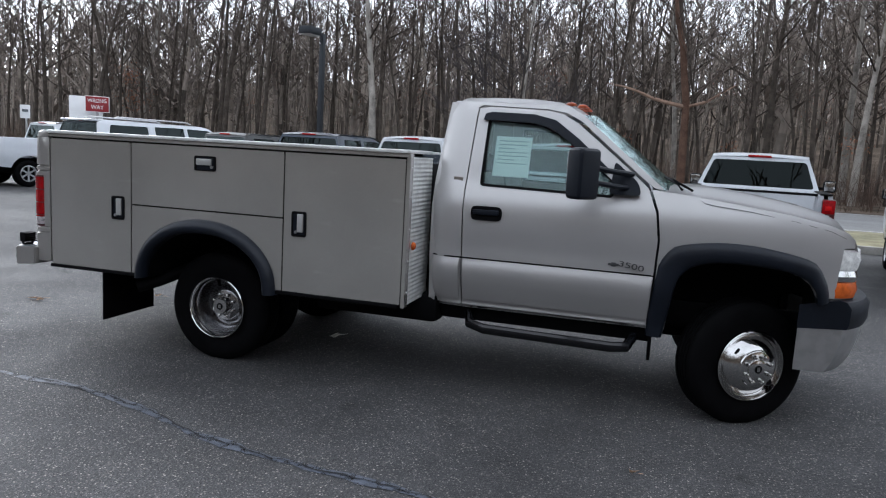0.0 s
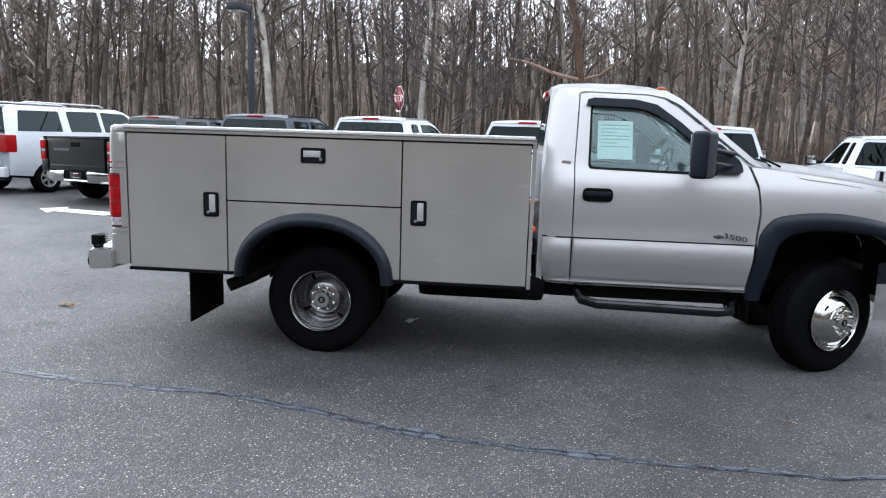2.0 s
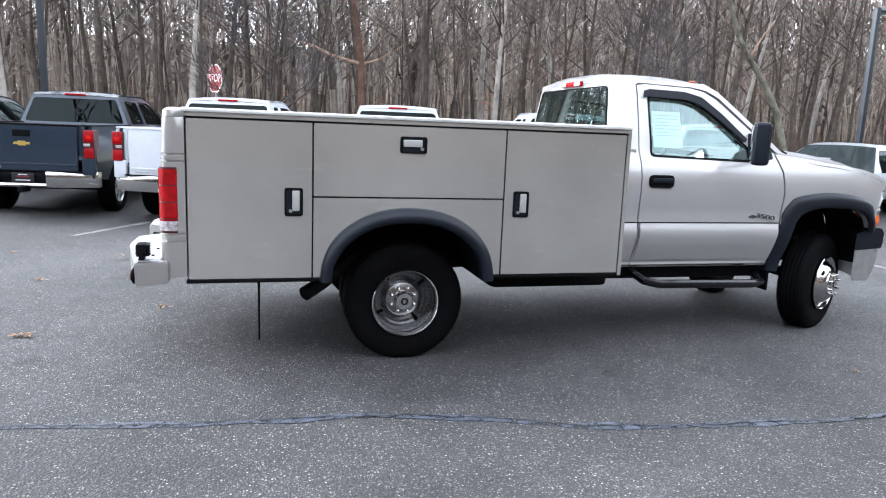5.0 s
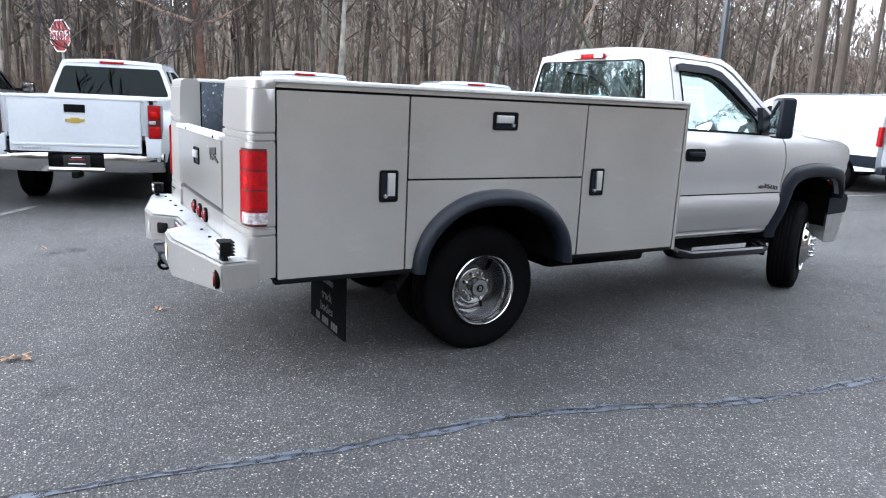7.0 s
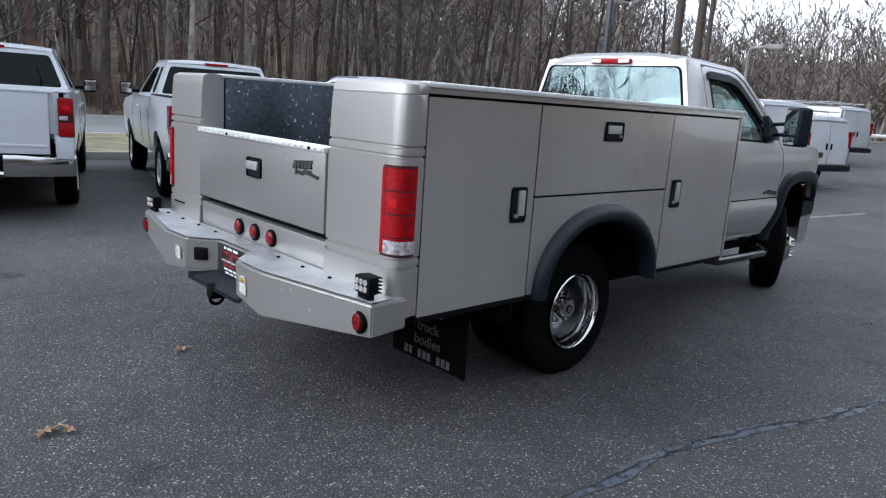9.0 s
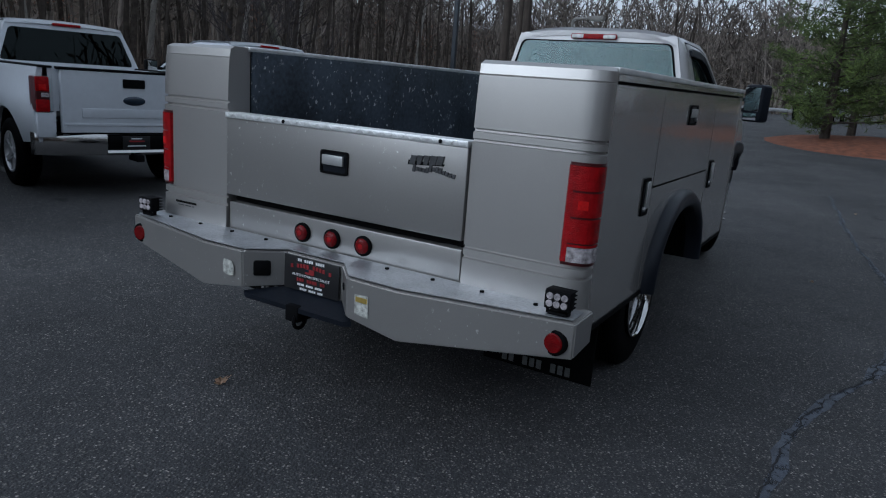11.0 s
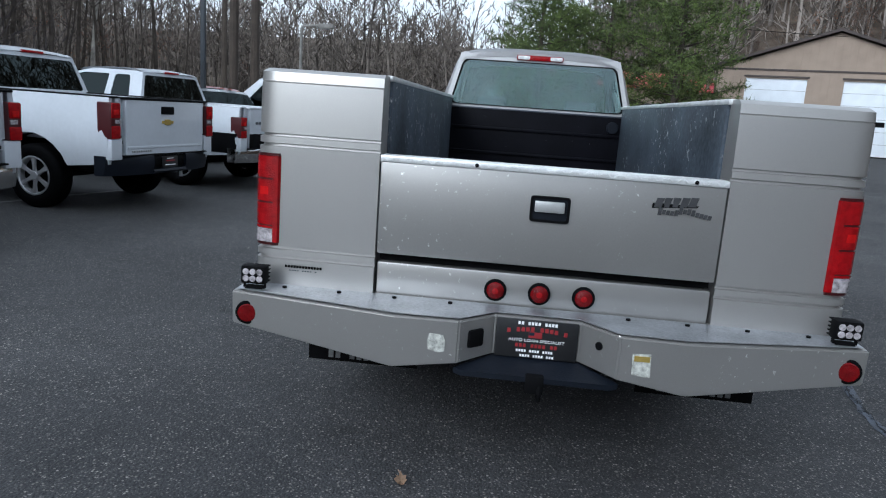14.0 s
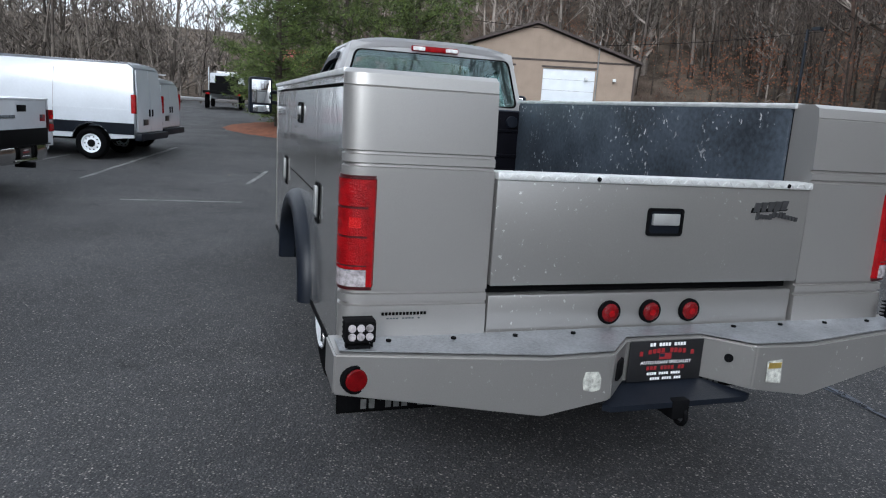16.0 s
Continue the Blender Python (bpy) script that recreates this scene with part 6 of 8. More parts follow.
def van(name, label, m, length=5.9, height=2.10, rack=False):
    """A white panel van: rear face over the origin, nose along +y."""
    v = thing(name, label, "van", m, "parked row")
    k = height / 2.10
    w = lambda z: interp(z, [(0.4, 0.95), (0.7, 1.0), (1.1, 1.01), (1.5, 0.96), (1.9 * k, 0.88), (2.1 * k, 0.78)])
    ra, fa, h = 0.98, length - 0.98, height
    outline = [(0.06, 0.50)] + arch(ra, 0.43, 0.46, 0.36) + arch(fa, 0.43, 0.46, 0.36) + [(length - 0.2, 0.46), (length, 0.70), (length - 0.05, 1.0), (length - 0.6, 1.22), (length - 1.5, h - 0.20), (length - 1.9, h - 0.06), (0.22, h - 0.06), (0.10, h - 0.14), (0.03, 1.1)]
    wins = [rounded([(length - 2.15, 1.22), (length - 1.0, 1.20), (length - 1.62, h - 0.33), (length - 2.1, h - 0.30)], 0.06)]
    for s in (-1, 1):
        sd = shell_side(v, outline, w, "white", wins, "dark_glass", s)
        put("cladding", panel(bmesh.new(), [(0.05, 0.57)] + arch(ra, 0.435, 0.57, 0.36) + arch(fa, 0.435, 0.57, 0.36) + [(length - 0.2, 0.57), (length - 0.1, 0.82), (0.04, 0.82)], lambda y, z: Vector((s * (w(z) + 0.012), y, z)), (-s * 0.012, 0, 0), step=0.3), "plastic", sd, "black lower cladding")
        put("rub_strip", panel(bmesh.new(), [(0.1, 1.10), (length - 1.6, 1.10), (length - 1.6, 1.13), (0.1, 1.13)], lambda y, z: Vector((s * (w(z) + 0.006), y, z)), (-s * 0.006, 0, 0), step=0.4), "white", sd)
        for y in (1.75, 3.3):
            put("panel_seam", panel(bmesh.new(), [(y, 0.85), (y + 0.01, 0.85), (y + 0.01, h - 0.2), (y, h - 0.2)], lambda yy, z: Vector((s * (w(z) + 0.002), yy, z)), (-s * 0.004, 0, 0), step=0.2), "kerb", sd)
        for y in (ra, fa):
            road_wheel(v, s * 0.88, y, s, 0.34, "steel", True)
        for yc in (ra, fa):
            b = bmesh.new()
            loft(b, [[(s * e, y, z) for y, z in arch(yc, 0.42, 0.48, 0.36)] for e in (0.95, 0.55)], closed=False)
            put("wheel_well", b, "black", v)
        put("tail_light", box(bmesh.new(), (s * 0.965, 0.055, 1.24), (0.10, 0.10, 0.42), 0.025, None, 3), "redlens", v, "tall red tail light")
        put("door_mirror", box(bmesh.new(), (s * 1.14, length - 1.25, 1.32), (0.20, 0.14, 0.30), 0.05, None, 3), "black", v)
        rp = put("rear_door", panel(bmesh.new(), rounded([(s * 0.015, 0.62), (s * 0.86, 0.62), (s * 0.86, 1.2), (s * 0.77, h - 0.18), (s * 0.015, h - 0.16)], 0.04), lambda x, z: Vector((x, 0.0 + max(0, z - 1.1) * 0.07, z)), (0, 0.03, 0), step=0.3), "white", v)
        put("door_handle", box(bmesh.new(), (s * 0.10, -0.008, 1.05), (0.05, 0.03, 0.16), 0.01), "black", rp)
    across("rear_panel", [(0.04, 0.50), (0.04, 1.10), (0.115, h - 0.13)], w, "white", v, 0.0)
    across("roof", [(0.10, h - 0.14), (0.16, h - 0.06), (0.30, h - 0.02), (length - 2.2, h), (length - 1.75, h - 0.08), (length - 1.5, h - 0.20)], lambda z: w(min(z, h - 0.1)), "white", v, 0.02)
    across("windscreen", [(length - 1.5, h - 0.20), (length - 1.05, 1.56), (length - 0.6, 1.22)], w, "dark_glass", v, 0.06, 0.006)
    across("hood", [(length - 0.62, 1.23), (length - 0.2, 1.10), (length, 0.98), (length + 0.02, 0.60)], lambda z: w(z) * 0.97, "white", v, 0.04)
    put("rear_bumper", box(bmesh.new(), (0, -0.03, 0.52), (1.92, 0.16, 0.16), 0.03), "plastic", v, "black step bumper")
    put("plate", box(bmesh.new(), (-0.38, -0.012, 0.84), (0.31, 0.012, 0.13), 0.004), "plate", v)
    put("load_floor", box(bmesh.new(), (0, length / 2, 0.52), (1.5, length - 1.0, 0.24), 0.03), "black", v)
    if rack:
        for y in (0.6, 1.6, 2.6):
            put("roof_rack_bar", tube(bmesh.new(), [(-0.8, y, h + 0.10), (0.8, y, h + 0.10)], 0.02, 6), "steel", v)
        for s in (-1, 1):
            put("roof_rack_rail", tube(bmesh.new(), [(s * 0.72, 0.3, h + 0.10), (s * 0.72, 3.0, h + 0.10)], 0.02, 6), "steel", v)
            for y in (0.6, 2.6):
                put("roof_rack_leg", tube(bmesh.new(), [(s * 0.72, y, h - 0.04), (s * 0.72, y, h + 0.10)], 0.015, 6), "steel", v)
    return v


van("cargo_van", "long white cargo van with black lower cladding", pose(9.40, 2.84, lot_z(9.4), 0, 0, -13) @ Matrix.Diagonal((0.88, 0.88, 0.88, 1)), 5.2, 2.16)
van("cargo_van", "small white cargo van with a roof rack", pose(11.16, 2.56, lot_z(11.2), 0, 0, -11) @ Matrix.Diagonal((0.9, 0.9, 0.9, 1)), 4.5, 1.82, True)
van("cargo_van", "white cargo van at the end of the row", pose(20.3, 4.9, lot_z(20.3), 0, 0, -12), 5.2, 1.95, True)


def car(name, label, category, m, paint, length, h, wagon):
    """A passenger car or tall wagon: tail over the origin, nose along +y."""
    v = thing(name, label, category, m, "parked row")
    w = lambda z: interp(z, [(0.3, 0.86), (0.6, 0.94), (0.95, 0.95), (1.1 * h / 1.8, 0.93), (h - 0.1, 0.70), (h, 0.60)])
    belt = (0.68 if wagon else 0.60) * h
    ra, fa = 0.95, length - 0.92
    if wagon:
        prof_r = [(0.05, 0.55), (0.0, belt), (0.11, h - 0.10), (0.26, h - 0.03)]
    else:
        prof_r = [(0.05, 0.55), (0.02, belt), (0.65, belt + 0.04), (1.45, h - 0.06), (1.7, h - 0.01)]
    prof_f = [(length - 2.1, h - 0.02), (length - 1.9, h - 0.07), (length - 1.1, belt + 0.06), (length - 0.3, belt - 0.10), (length, belt - 0.28), (length, 0.5)]
    outline = [(0.07, 0.42)] + arch(ra, 0.37, 0.38, 0.32) + arch(fa, 0.37, 0.38, 0.32) + [(length - 0.02, 0.42)] + prof_f[::-1] + prof_r[::-1]
    a = (0.45 if wagon else 1.0)
    mid = length * 0.47
    wins = [rounded([(a, belt + 0.04), (mid - 0.04, belt + 0.04), (mid - 0.04, h - 0.10), (a + (0.15 if wagon else 0.45), h - 0.12)], 0.04), rounded([(mid + 0.05, belt + 0.04), (length - 1.28, belt + 0.04), (length - 1.92, h - 0.12), (mid + 0.05, h - 0.10)], 0.04)]
    if wagon:  # a long rear quarter pane before the two doors
        wins = [rounded(q, 0.04) for q in ([(0.30, belt + 0.04), (1.42, belt + 0.04), (1.42, h - 0.12), (0.44, h - 0.13)], [(1.62, belt + 0.04), (2.48, belt + 0.04), (2.48, h - 0.10), (1.62, h - 0.11)], [(2.58, belt + 0.04), (length - 1.28, belt + 0.04), (length - 1.92, h - 0.12), (2.58, h - 0.10)])]
    for s in (-1, 1):
        shell_side(v, outline, w, paint, wins, "dark_glass", s)
        for y in (ra, fa):
            road_wheel(v, s * 0.80, y, s, 0.33)
        put("tail_light", box(bmesh.new(), *(((s * 0.83, 0.08, belt - 0.22), (0.26, 0.24, 0.36)) if wagon else ((s * 0.80, 0.03, belt - 0.12), (0.20, 0.06, 0.18))), 0.02, None, 3), "redlens", v, "red tail light")
        put("door_mirror", box(bmesh.new(), (s * 1.02, length - 1.45, belt + 0.10), (0.18, 0.10, 0.13), 0.04, None, 3), paint, v)
        for yc in (ra, fa):
            b = bmesh.new()
            loft(b, [[(s * e, y, z) for y, z in arch(yc, 0.36, 0.38, 0.32)] for e in (0.88, 0.5)], closed=False)
            put("wheel_well", b, "black", v)
    n = 2 if wagon else 3
    across("tail", prof_r[:2] + ([] if wagon else [prof_r[2]]), w, paint, v, 0.03)
    across("rear_window", prof_r[n - 1:n + 1], w, "dark_glass", v, 0.03, 0.006)
    across("roof", prof_r[n:] + prof_f[:2], w, paint, v, 0.03)
    across("windscreen", prof_f[1:3], w, "dark_glass", v, 0.05, 0.006)
    across("hood", prof_f[2:], w, paint, v, 0.04)
    put("rear_bumper", box(bmesh.new(), (0, 0.0, 0.48), (1.72, 0.14, 0.22), 0.05), paint, v)
    if wagon:
        gate = put("tailgate", panel(bmesh.new(), rounded([(-0.69, 0.60), (0.69, 0.60), (0.69, belt - 0.01), (-0.69, belt - 0.01)], 0.06), lambda x, z: Vector((x, -0.045 + 0.03 * (x / 0.7) ** 2 + max(0, 0.7 - z) * 0.1, z)), (0, 0.03, 0), step=0.2), paint, v)
        put("chrome_strip", box(bmesh.new(), (0, -0.05, belt - 0.28), (1.34, 0.03, 0.035), 0.01), "chrome", gate, "slim chrome strip")
        put("plate_recess", box(bmesh.new(), (0, -0.046, belt - 0.40), (0.36, 0.012, 0.17), 0.004), "black", gate)
        put("plate", box(bmesh.new(), (0, -0.056, belt - 0.40), (0.31, 0.012, 0.14), 0.004), "plate", gate)
        put("wiper", tube(bmesh.new(), [(0.0, -0.05, belt + 0.03), (-0.28, -0.03, belt + 0.06), (-0.36, -0.02, belt + 0.08)], 0.012, 6), "black", v)
        put("spoiler", box(bmesh.new(), (0, 0.13, h - 0.045), (1.30, 0.24, 0.05), 0.02, None, 3), paint, v)
        put("lower_bumper", box(bmesh.new(), (0, 0.02, 0.38), (1.68, 0.16, 0.14), 0.03), "plastic", v, "black lower bumper")
    else:
        put("plate", box(bmesh.new(), (0, -0.01, belt - 0.2), (0.31, 0.02, 0.14), 0.004), "plate", v)
    # black filler block: the car's dim interior given as plain colour
    put("dark_cabin_block", box(bmesh.new(), (0, length * 0.48, 0.55), (1.5, length * 0.6, 0.55), 0.05), "black", v)
    if wagon:
        for s in (-1, 1):
            put("roof_rail", tube(bmesh.new(), [(s * 0.62, 0.6, h + 0.02), (s * 0.62, 0.7, h + 0.06), (s * 0.62, 2.6, h + 0.06), (s * 0.62, 2.75, h + 0.02)], 0.018, 6), "steel", v)
    return v


car("sport_utility_vehicle", "large white sport utility vehicle with roof rails", "SUV", row(-13.0, 8.3, -16), "white", 5.2, 1.92, True)
car("sedan", "white sedan parked nose to the verge", "car", pose(6.6, 6.0, lot_z(6.6), 0, 0, -65), "white", 4.7, 1.45, False)
car("sedan", "red sedan half hidden behind the vans", "car", pose(12.5, 9.2, lot_z(12), 0, 0, -80), "redcar", 4.6, 1.45, False)

# ---- poles and signs ----
def light_pole(label, x, y, h, turn):
    p = thing("light_pole", label, "light pole", pose(x, y, terrain(x, y) if y > 17 or y < -21 else lot_z(x), 0, 0, turn), "lot lights")
    put("base", lathe(bmesh.new(), [(0.001, 0), (0.26, 0), (0.26, 0.5), (0.24, 0.55), (0.001, 0.55)], 20, Matrix.Rotation(radians(90), 4, "X")), "kerb", p, "concrete base")
    put("post", box(bmesh.new(), (0, 0, h / 2), (0.11, 0.11, h), 0.012), "pole", p)
    put("arm", box(bmesh.new(), (-0.22, 0, h - 0.06), (0.36, 0.06, 0.06), 0.008), "pole", p)
    put("lamp_head", box(bmesh.new(), (-0.48, 0, h - 0.02), (0.46, 0.34, 0.17), 0.02), "pole", p, "dark shoebox lamp head")
    put("lamp_lens", box(bmesh.new(), (-0.48, 0, h - 0.112), (0.36, 0.26, 0.012), 0.003), "clear", p)
    return p


light_pole("dark blue-grey square light pole on the verge", -7.74, 10.45, 4.24, 80)
light_pole("dark square light pole behind the row", 9.28, 7.52, 4.30, 185)
far_pole = thing("light_pole", "pale grey lamp post with a long arm at the far lot", "light pole", pose(18.08, 7.92, lot_z(18.08), 0, 0, 90), "lot lights")
put("post", tube(bmesh.new(), [(0, 0, 0), (0, 0, 3.62), (-0.06, 0, 3.70), (-0.62, 0, 3.74)], [0.06, 0.05, 0.05, 0.045], 8), "kerb", far_pole)
put("lamp_head", box(bmesh.new(), (-0.88, 0, 3.73), (0.56, 0.30, 0.15), 0.03), "kerb", far_pole, "grey lamp head")
put("lamp_lens", box(bmesh.new(), (-0.88, 0, 3.65), (0.40, 0.22, 0.012), 0.003), "clear", far_pole)
light_pole("dark light pole beside the woods", 22.4, -26.2, 6.4, 15)


def sign_post(name, label, x, y, z0, h):
    p = thing(name, label, "road sign", pose(x, y, z0))
    put("post", tube(bmesh.new(), [(0, 0, -0.4), (0, 0, h)], 0.03, 8), "steel", p)
    return p


stop = sign_post("stop_sign", "red octagonal stop sign on a steel post", -4.6, 12.7, 0.24, 2.45)
face = [(0.35 * math.cos(radians(22.5 + 45 * k)), 2.20 + 0.35 * math.sin(radians(22.5 + 45 * k))) for k in range(8)]
tilt = Matrix.Rotation(radians(-57), 4, "Z")
put("sign_rim", panel(bmesh.new(), face, lambda x, z: tilt @ Vector((x, -0.045, z)), (0, 0.006, 0), step=1), "signwhite", stop)
put("sign_face", panel(bmesh.new(), [(x * 0.93, 2.20 + (z - 2.20) * 0.93) for x, z in face], lambda x, z: tilt @ Vector((x, -0.049, z)), (0, 0.004, 0), step=1), "signred", stop)
lettering("sign_text", "STOP", 0.26, "signwhite", stop, tilt @ Matrix.Translation((0, -0.052, 2.20)) @ Matrix.Rotation(radians(90), 4, "X"), 0.002, 0.52)
ww = sign_post("wrong_way_sign", "red rectangular wrong way sign on a post", -16.9, 13.25, 0.0, 2.76)
turn = Matrix.Rotation(radians(-38), 4, "Z")
put("sign_face", box(bmesh.new(), (0, 0, 0), (0.66, 0.01, 0.46), 0.003), "signred", ww).matrix_local = turn.inverted() @ Matrix.Translation((0, -0.05, 2.50))
put("sign_rim", box(bmesh.new(), (0, 0, 0), (0.70, 0.008, 0.50), 0.003), "signwhite", ww).matrix_local = turn.inverted() @ Matrix.Translation((0, -0.043, 2.50))
lettering("sign_text", "WRONG", 0.17, "signwhite", ww, turn.inverted() @ Matrix.Translation((0, -0.058, 2.60)) @ Matrix.Rotation(radians(90), 4, "X"), 0.002, 0.54)
lettering("sign_text", "WAY", 0.17, "signwhite", ww, turn.inverted() @ Matrix.Translation((0, -0.058, 2.40)) @ Matrix.Rotation(radians(90), 4, "X"), 0.002, 0.36)
bs = thing("sign_board", "plain white sign board on two posts", "sign", pose(-17.25, 13.15, 0, 0, 0, 38))
put("board", box(bmesh.new(), (0, 0, 2.13), (0.95, 0.05, 1.2), 0.01), "signwhite", bs)
for s in (-0.3, 0.3):
    put("post", tube(bmesh.new(), [(s, 0.04, 0), (s, 0.04, 2.6)], 0.03, 8), "steel", bs)
asg = sign_post("traffic_sign", "small white traffic sign on a leaning post", -18.3, 11.9, 0.0, 2.3)
put("sign_face", box(bmesh.new(), (0, -0.04, 2.12), (0.27, 0.01, 0.40), 0.003, Matrix.Rotation(radians(38), 4, "Z")), "signwhite", asg)
put("sign_bar", box(bmesh.new(), (0.02, -0.06, 2.15), (0.16, 0.008, 0.08), 0.002, Matrix.Rotation(radians(38), 4, "Z")), "ink", asg)


def utility_pole(x, y, h):
    p = thing("utility_pole", "weathered wooden utility pole", "utility pole", pose(x, y, max(terrain(x, y), lot_z(x) if y < 11 else 0)), "utility poles")
    put("pole", tube(bmesh.new(), [(0, 0, 0), (0.03, 0.02, h / 2), (0, 0, h)], [0.17, 0.14, 0.11], 10), "wood", p)
    put("crossarm", box(bmesh.new(), (0, 0, h - 0.5), (0.12, 2.2, 0.12), 0.01), "wood", p)
    return p


for x, y, h in ((-32, 16.2, 11), (30.5, 16.0, 11), (16.4, 9.7, 10.5), (16.76, 9.1, 9.0), (75, 16.5, 11)):
    utility_pole(x, y, h)


def wire(a, b, sag, name="overhead_cable"):
    a, b = Vector(a), Vector(b)
    pts = [a.lerp(b, k / 16) - Vector((0, 0, sag * 4 * (k / 16) * (1 - k / 16))) for k in range(17)]
    tagged(put(name, tube(bmesh.new(), pts, 0.018, 4), "black"), "black overhead cable sagging between poles", "cable", group="overhead cables")


for dz in (0.0, 0.9):
    wire((-32, 16.2, 9.8 + dz), (30.5, 16.0, 9.8 + dz), 1.0)
    wire((30.5, 16.0, 9.8 + dz), (75, 16.5, 10.2 + dz), 0.8)
wire((30.5, 16, 9.4), (31.0, -16.0, 6.4), 0.8)
wire((29.2, -19, 5.6), (20, -40, 9.5), 0.6)

# ---- garage building ----
gar = thing("garage_building", "tan metal-sided garage with two white roll-up doors", "building", pose(31.85, -16.0, 0.6, 0, 0, -113))
# local: +x along the facade to the south, +y back, facade plane at y = 0
HW, EV, RG, DP = 5.75, 4.15, 6.1, 14.0
fac = [(-HW, 0), (HW, 0), (HW, EV), (0, RG), (-HW, EV)]
holes = [[(-4.2, 0.01), (-1.2, 0.01), (-1.2, 3.70), (-4.2, 3.70)], [(0.5, 0.01), (3.5, 0.01), (3.5, 3.70), (0.5, 3.70)], [(-5.4, 0.01), (-4.5, 0.01), (-4.5, 2.1), (-5.4, 2.1)]]
put("front_wall", panel(bmesh.new(), fac, lambda x, z: Vector((x, 0, z)), (0, 0.2, 0), holes, 2.0), "siding", gar)
for k in range(32):
    x = -HW + 0.17 + k * 0.36
    top = EV + (RG - EV) * (1 - abs(x) / HW) - 0.1
    segs = [(0.0, top)]
    for h in holes:
        if h[0][0] - 0.02 < x < h[1][0] + 0.02:
            segs = [(h[2][1] + 0.05, top)]
    for a, b in segs:
        put("siding_rib", box(bmesh.new(), (x, -0.012, (a + b) / 2), (0.03, 0.024, b - a), 0.004), "siding", gar)
put("trim_band", box(bmesh.new(), (0, -0.02, EV), (2 * HW, 0.03, 0.10), 0.005), "roof", gar)
for s in (-1, 1):
    put("side_wall", box(bmesh.new(), (s * (HW - 0.1), DP / 2 + 0.1, EV / 2), (0.2, DP - 0.2, EV), 0.01), "siding", gar)
    b = bmesh.new()
    panel(b, [(0, -0.35), (1, -0.35), (1, DP + 0.3), (0, DP + 0.3)], lambda u, y: Vector((s * u * (HW + 0.35), y, RG + 0.05 - u * (RG - EV + 0.06))), (0, 0, 0.14), step=4)
    put("roof_slope", b, "roof", gar, "dark brown metal roof")
    put("corner_trim", box(bmesh.new(), (s * (HW - 0.03), -0.02, EV / 2), (0.10, 0.06, EV), 0.005), "roof", gar)
put("back_wall", box(bmesh.new(), (0, DP, EV / 2), (2 * HW - 0.4, 0.2, EV), 0.01), "siding", gar)
for h in holes[:2]:
    x0, x1 = h[0][0], h[1][0]
    d = put("garage_door", box(bmesh.new(), ((x0 + x1) / 2, 0.10, 1.88), (x1 - x0, 0.05, 3.74), 0.005), "garage", gar, "white sectional roll-up door")
    for k in range(1, 6):
        put("door_joint", box(bmesh.new(), ((x0 + x1) / 2, 0.073, k * 0.62), (x1 - x0 - 0.04, 0.012, 0.015), 0.002), "kerb", d)
    for k in range(4):
        put("door_window", box(bmesh.new(), (x0 + (x1 - x0) * (k + 0.5) / 4, 0.072, 1.62), (0.46, 0.012, 0.26), 0.004), "black", d)
    put("door_trim", box(bmesh.new(), ((x0 + x1) / 2, -0.01, 3.80), (x1 - x0 + 0.2, 0.05, 0.10), 0.005), "roof", gar)
dd = put("entry_door", box(bmesh.new(), (-4.95, 0.08, 1.05), (0.88, 0.05, 2.08), 0.005), "black", gar, "dark entry door with a window")
put("door_pane", box(bmesh.new(), (-4.95, 0.05, 1.35), (0.46, 0.012, 0.80), 0.004), "paper", dd)
for x in (-4.0, 3.0, 4.6):
    put("wall_lamp", box(bmesh.new(), (x, -0.12, 3.2 if x > 0 else 2.5), (0.18, 0.2, 0.16), 0.02), "clear", gar)
put("meter_mast", tube(bmesh.new(), [(3.6, -0.06, 1.0), (3.6, -0.06, 5.3)], 0.04, 8), "steel", gar)

rr = thing("distant_building", "low building with a red roof behind the pines", "building", pose(54, -9.5, 0.8, 0, 0, -90))
put("wall", box(bmesh.new(), (0, 4, 1.7), (14, 8, 3.4), 0.05), "siding", rr)
b = bmesh.new()
panel(b, [(-7.6, -0.8), (7.6, -0.8), (7.2, 4.2), (-7.2, 4.2)], lambda x, y: Vector((x, y, 3.5 + (y + 0.8) * 0.30)), (0, 0, 0.12), step=3)
put("roof", b, "redroof", rr, "red metal roof")
for x in (-5, -2.4, 0.2, 2.8, 5.4):
    put("window", box(bmesh.new(), (x, -0.02, 1.9), (1.6, 0.06, 1.1), 0.02), "black", rr)

# tow truck far down the lot
tow = thing("tow_truck", "flatbed tow truck with a white cab far down the lot", "truck", pose(41.5, 1.1, lot_z(41.5), 0, 0, -93))
put("cab", box(bmesh.new(), (0, 3.4, 1.45), (2.2, 1.7, 1.7), 0.12, None, 3), "white", tow)
put("cab_window", box(bmesh.new(), (0, 2.54, 1.85), (1.5, 0.04, 0.55), 0.02), "black", tow)
put("hood", box(bmesh.new(), (0, 4.8, 1.1), (1.9, 1.4, 0.9), 0.12, None, 3), "white", tow)
put("flat_bed", box(bmesh.new(), (0, 0.2, 1.0), (2.4, 5.2, 0.16), 0.02), "black", tow)
put("headboard", box(bmesh.new(), (0, 2.4, 1.35), (2.2, 0.1, 0.6), 0.02), "black", tow)
put("light_bar", box(bmesh.new(), (0, 3.2, 2.36), (1.4, 0.3, 0.14), 0.04), "clear", tow)
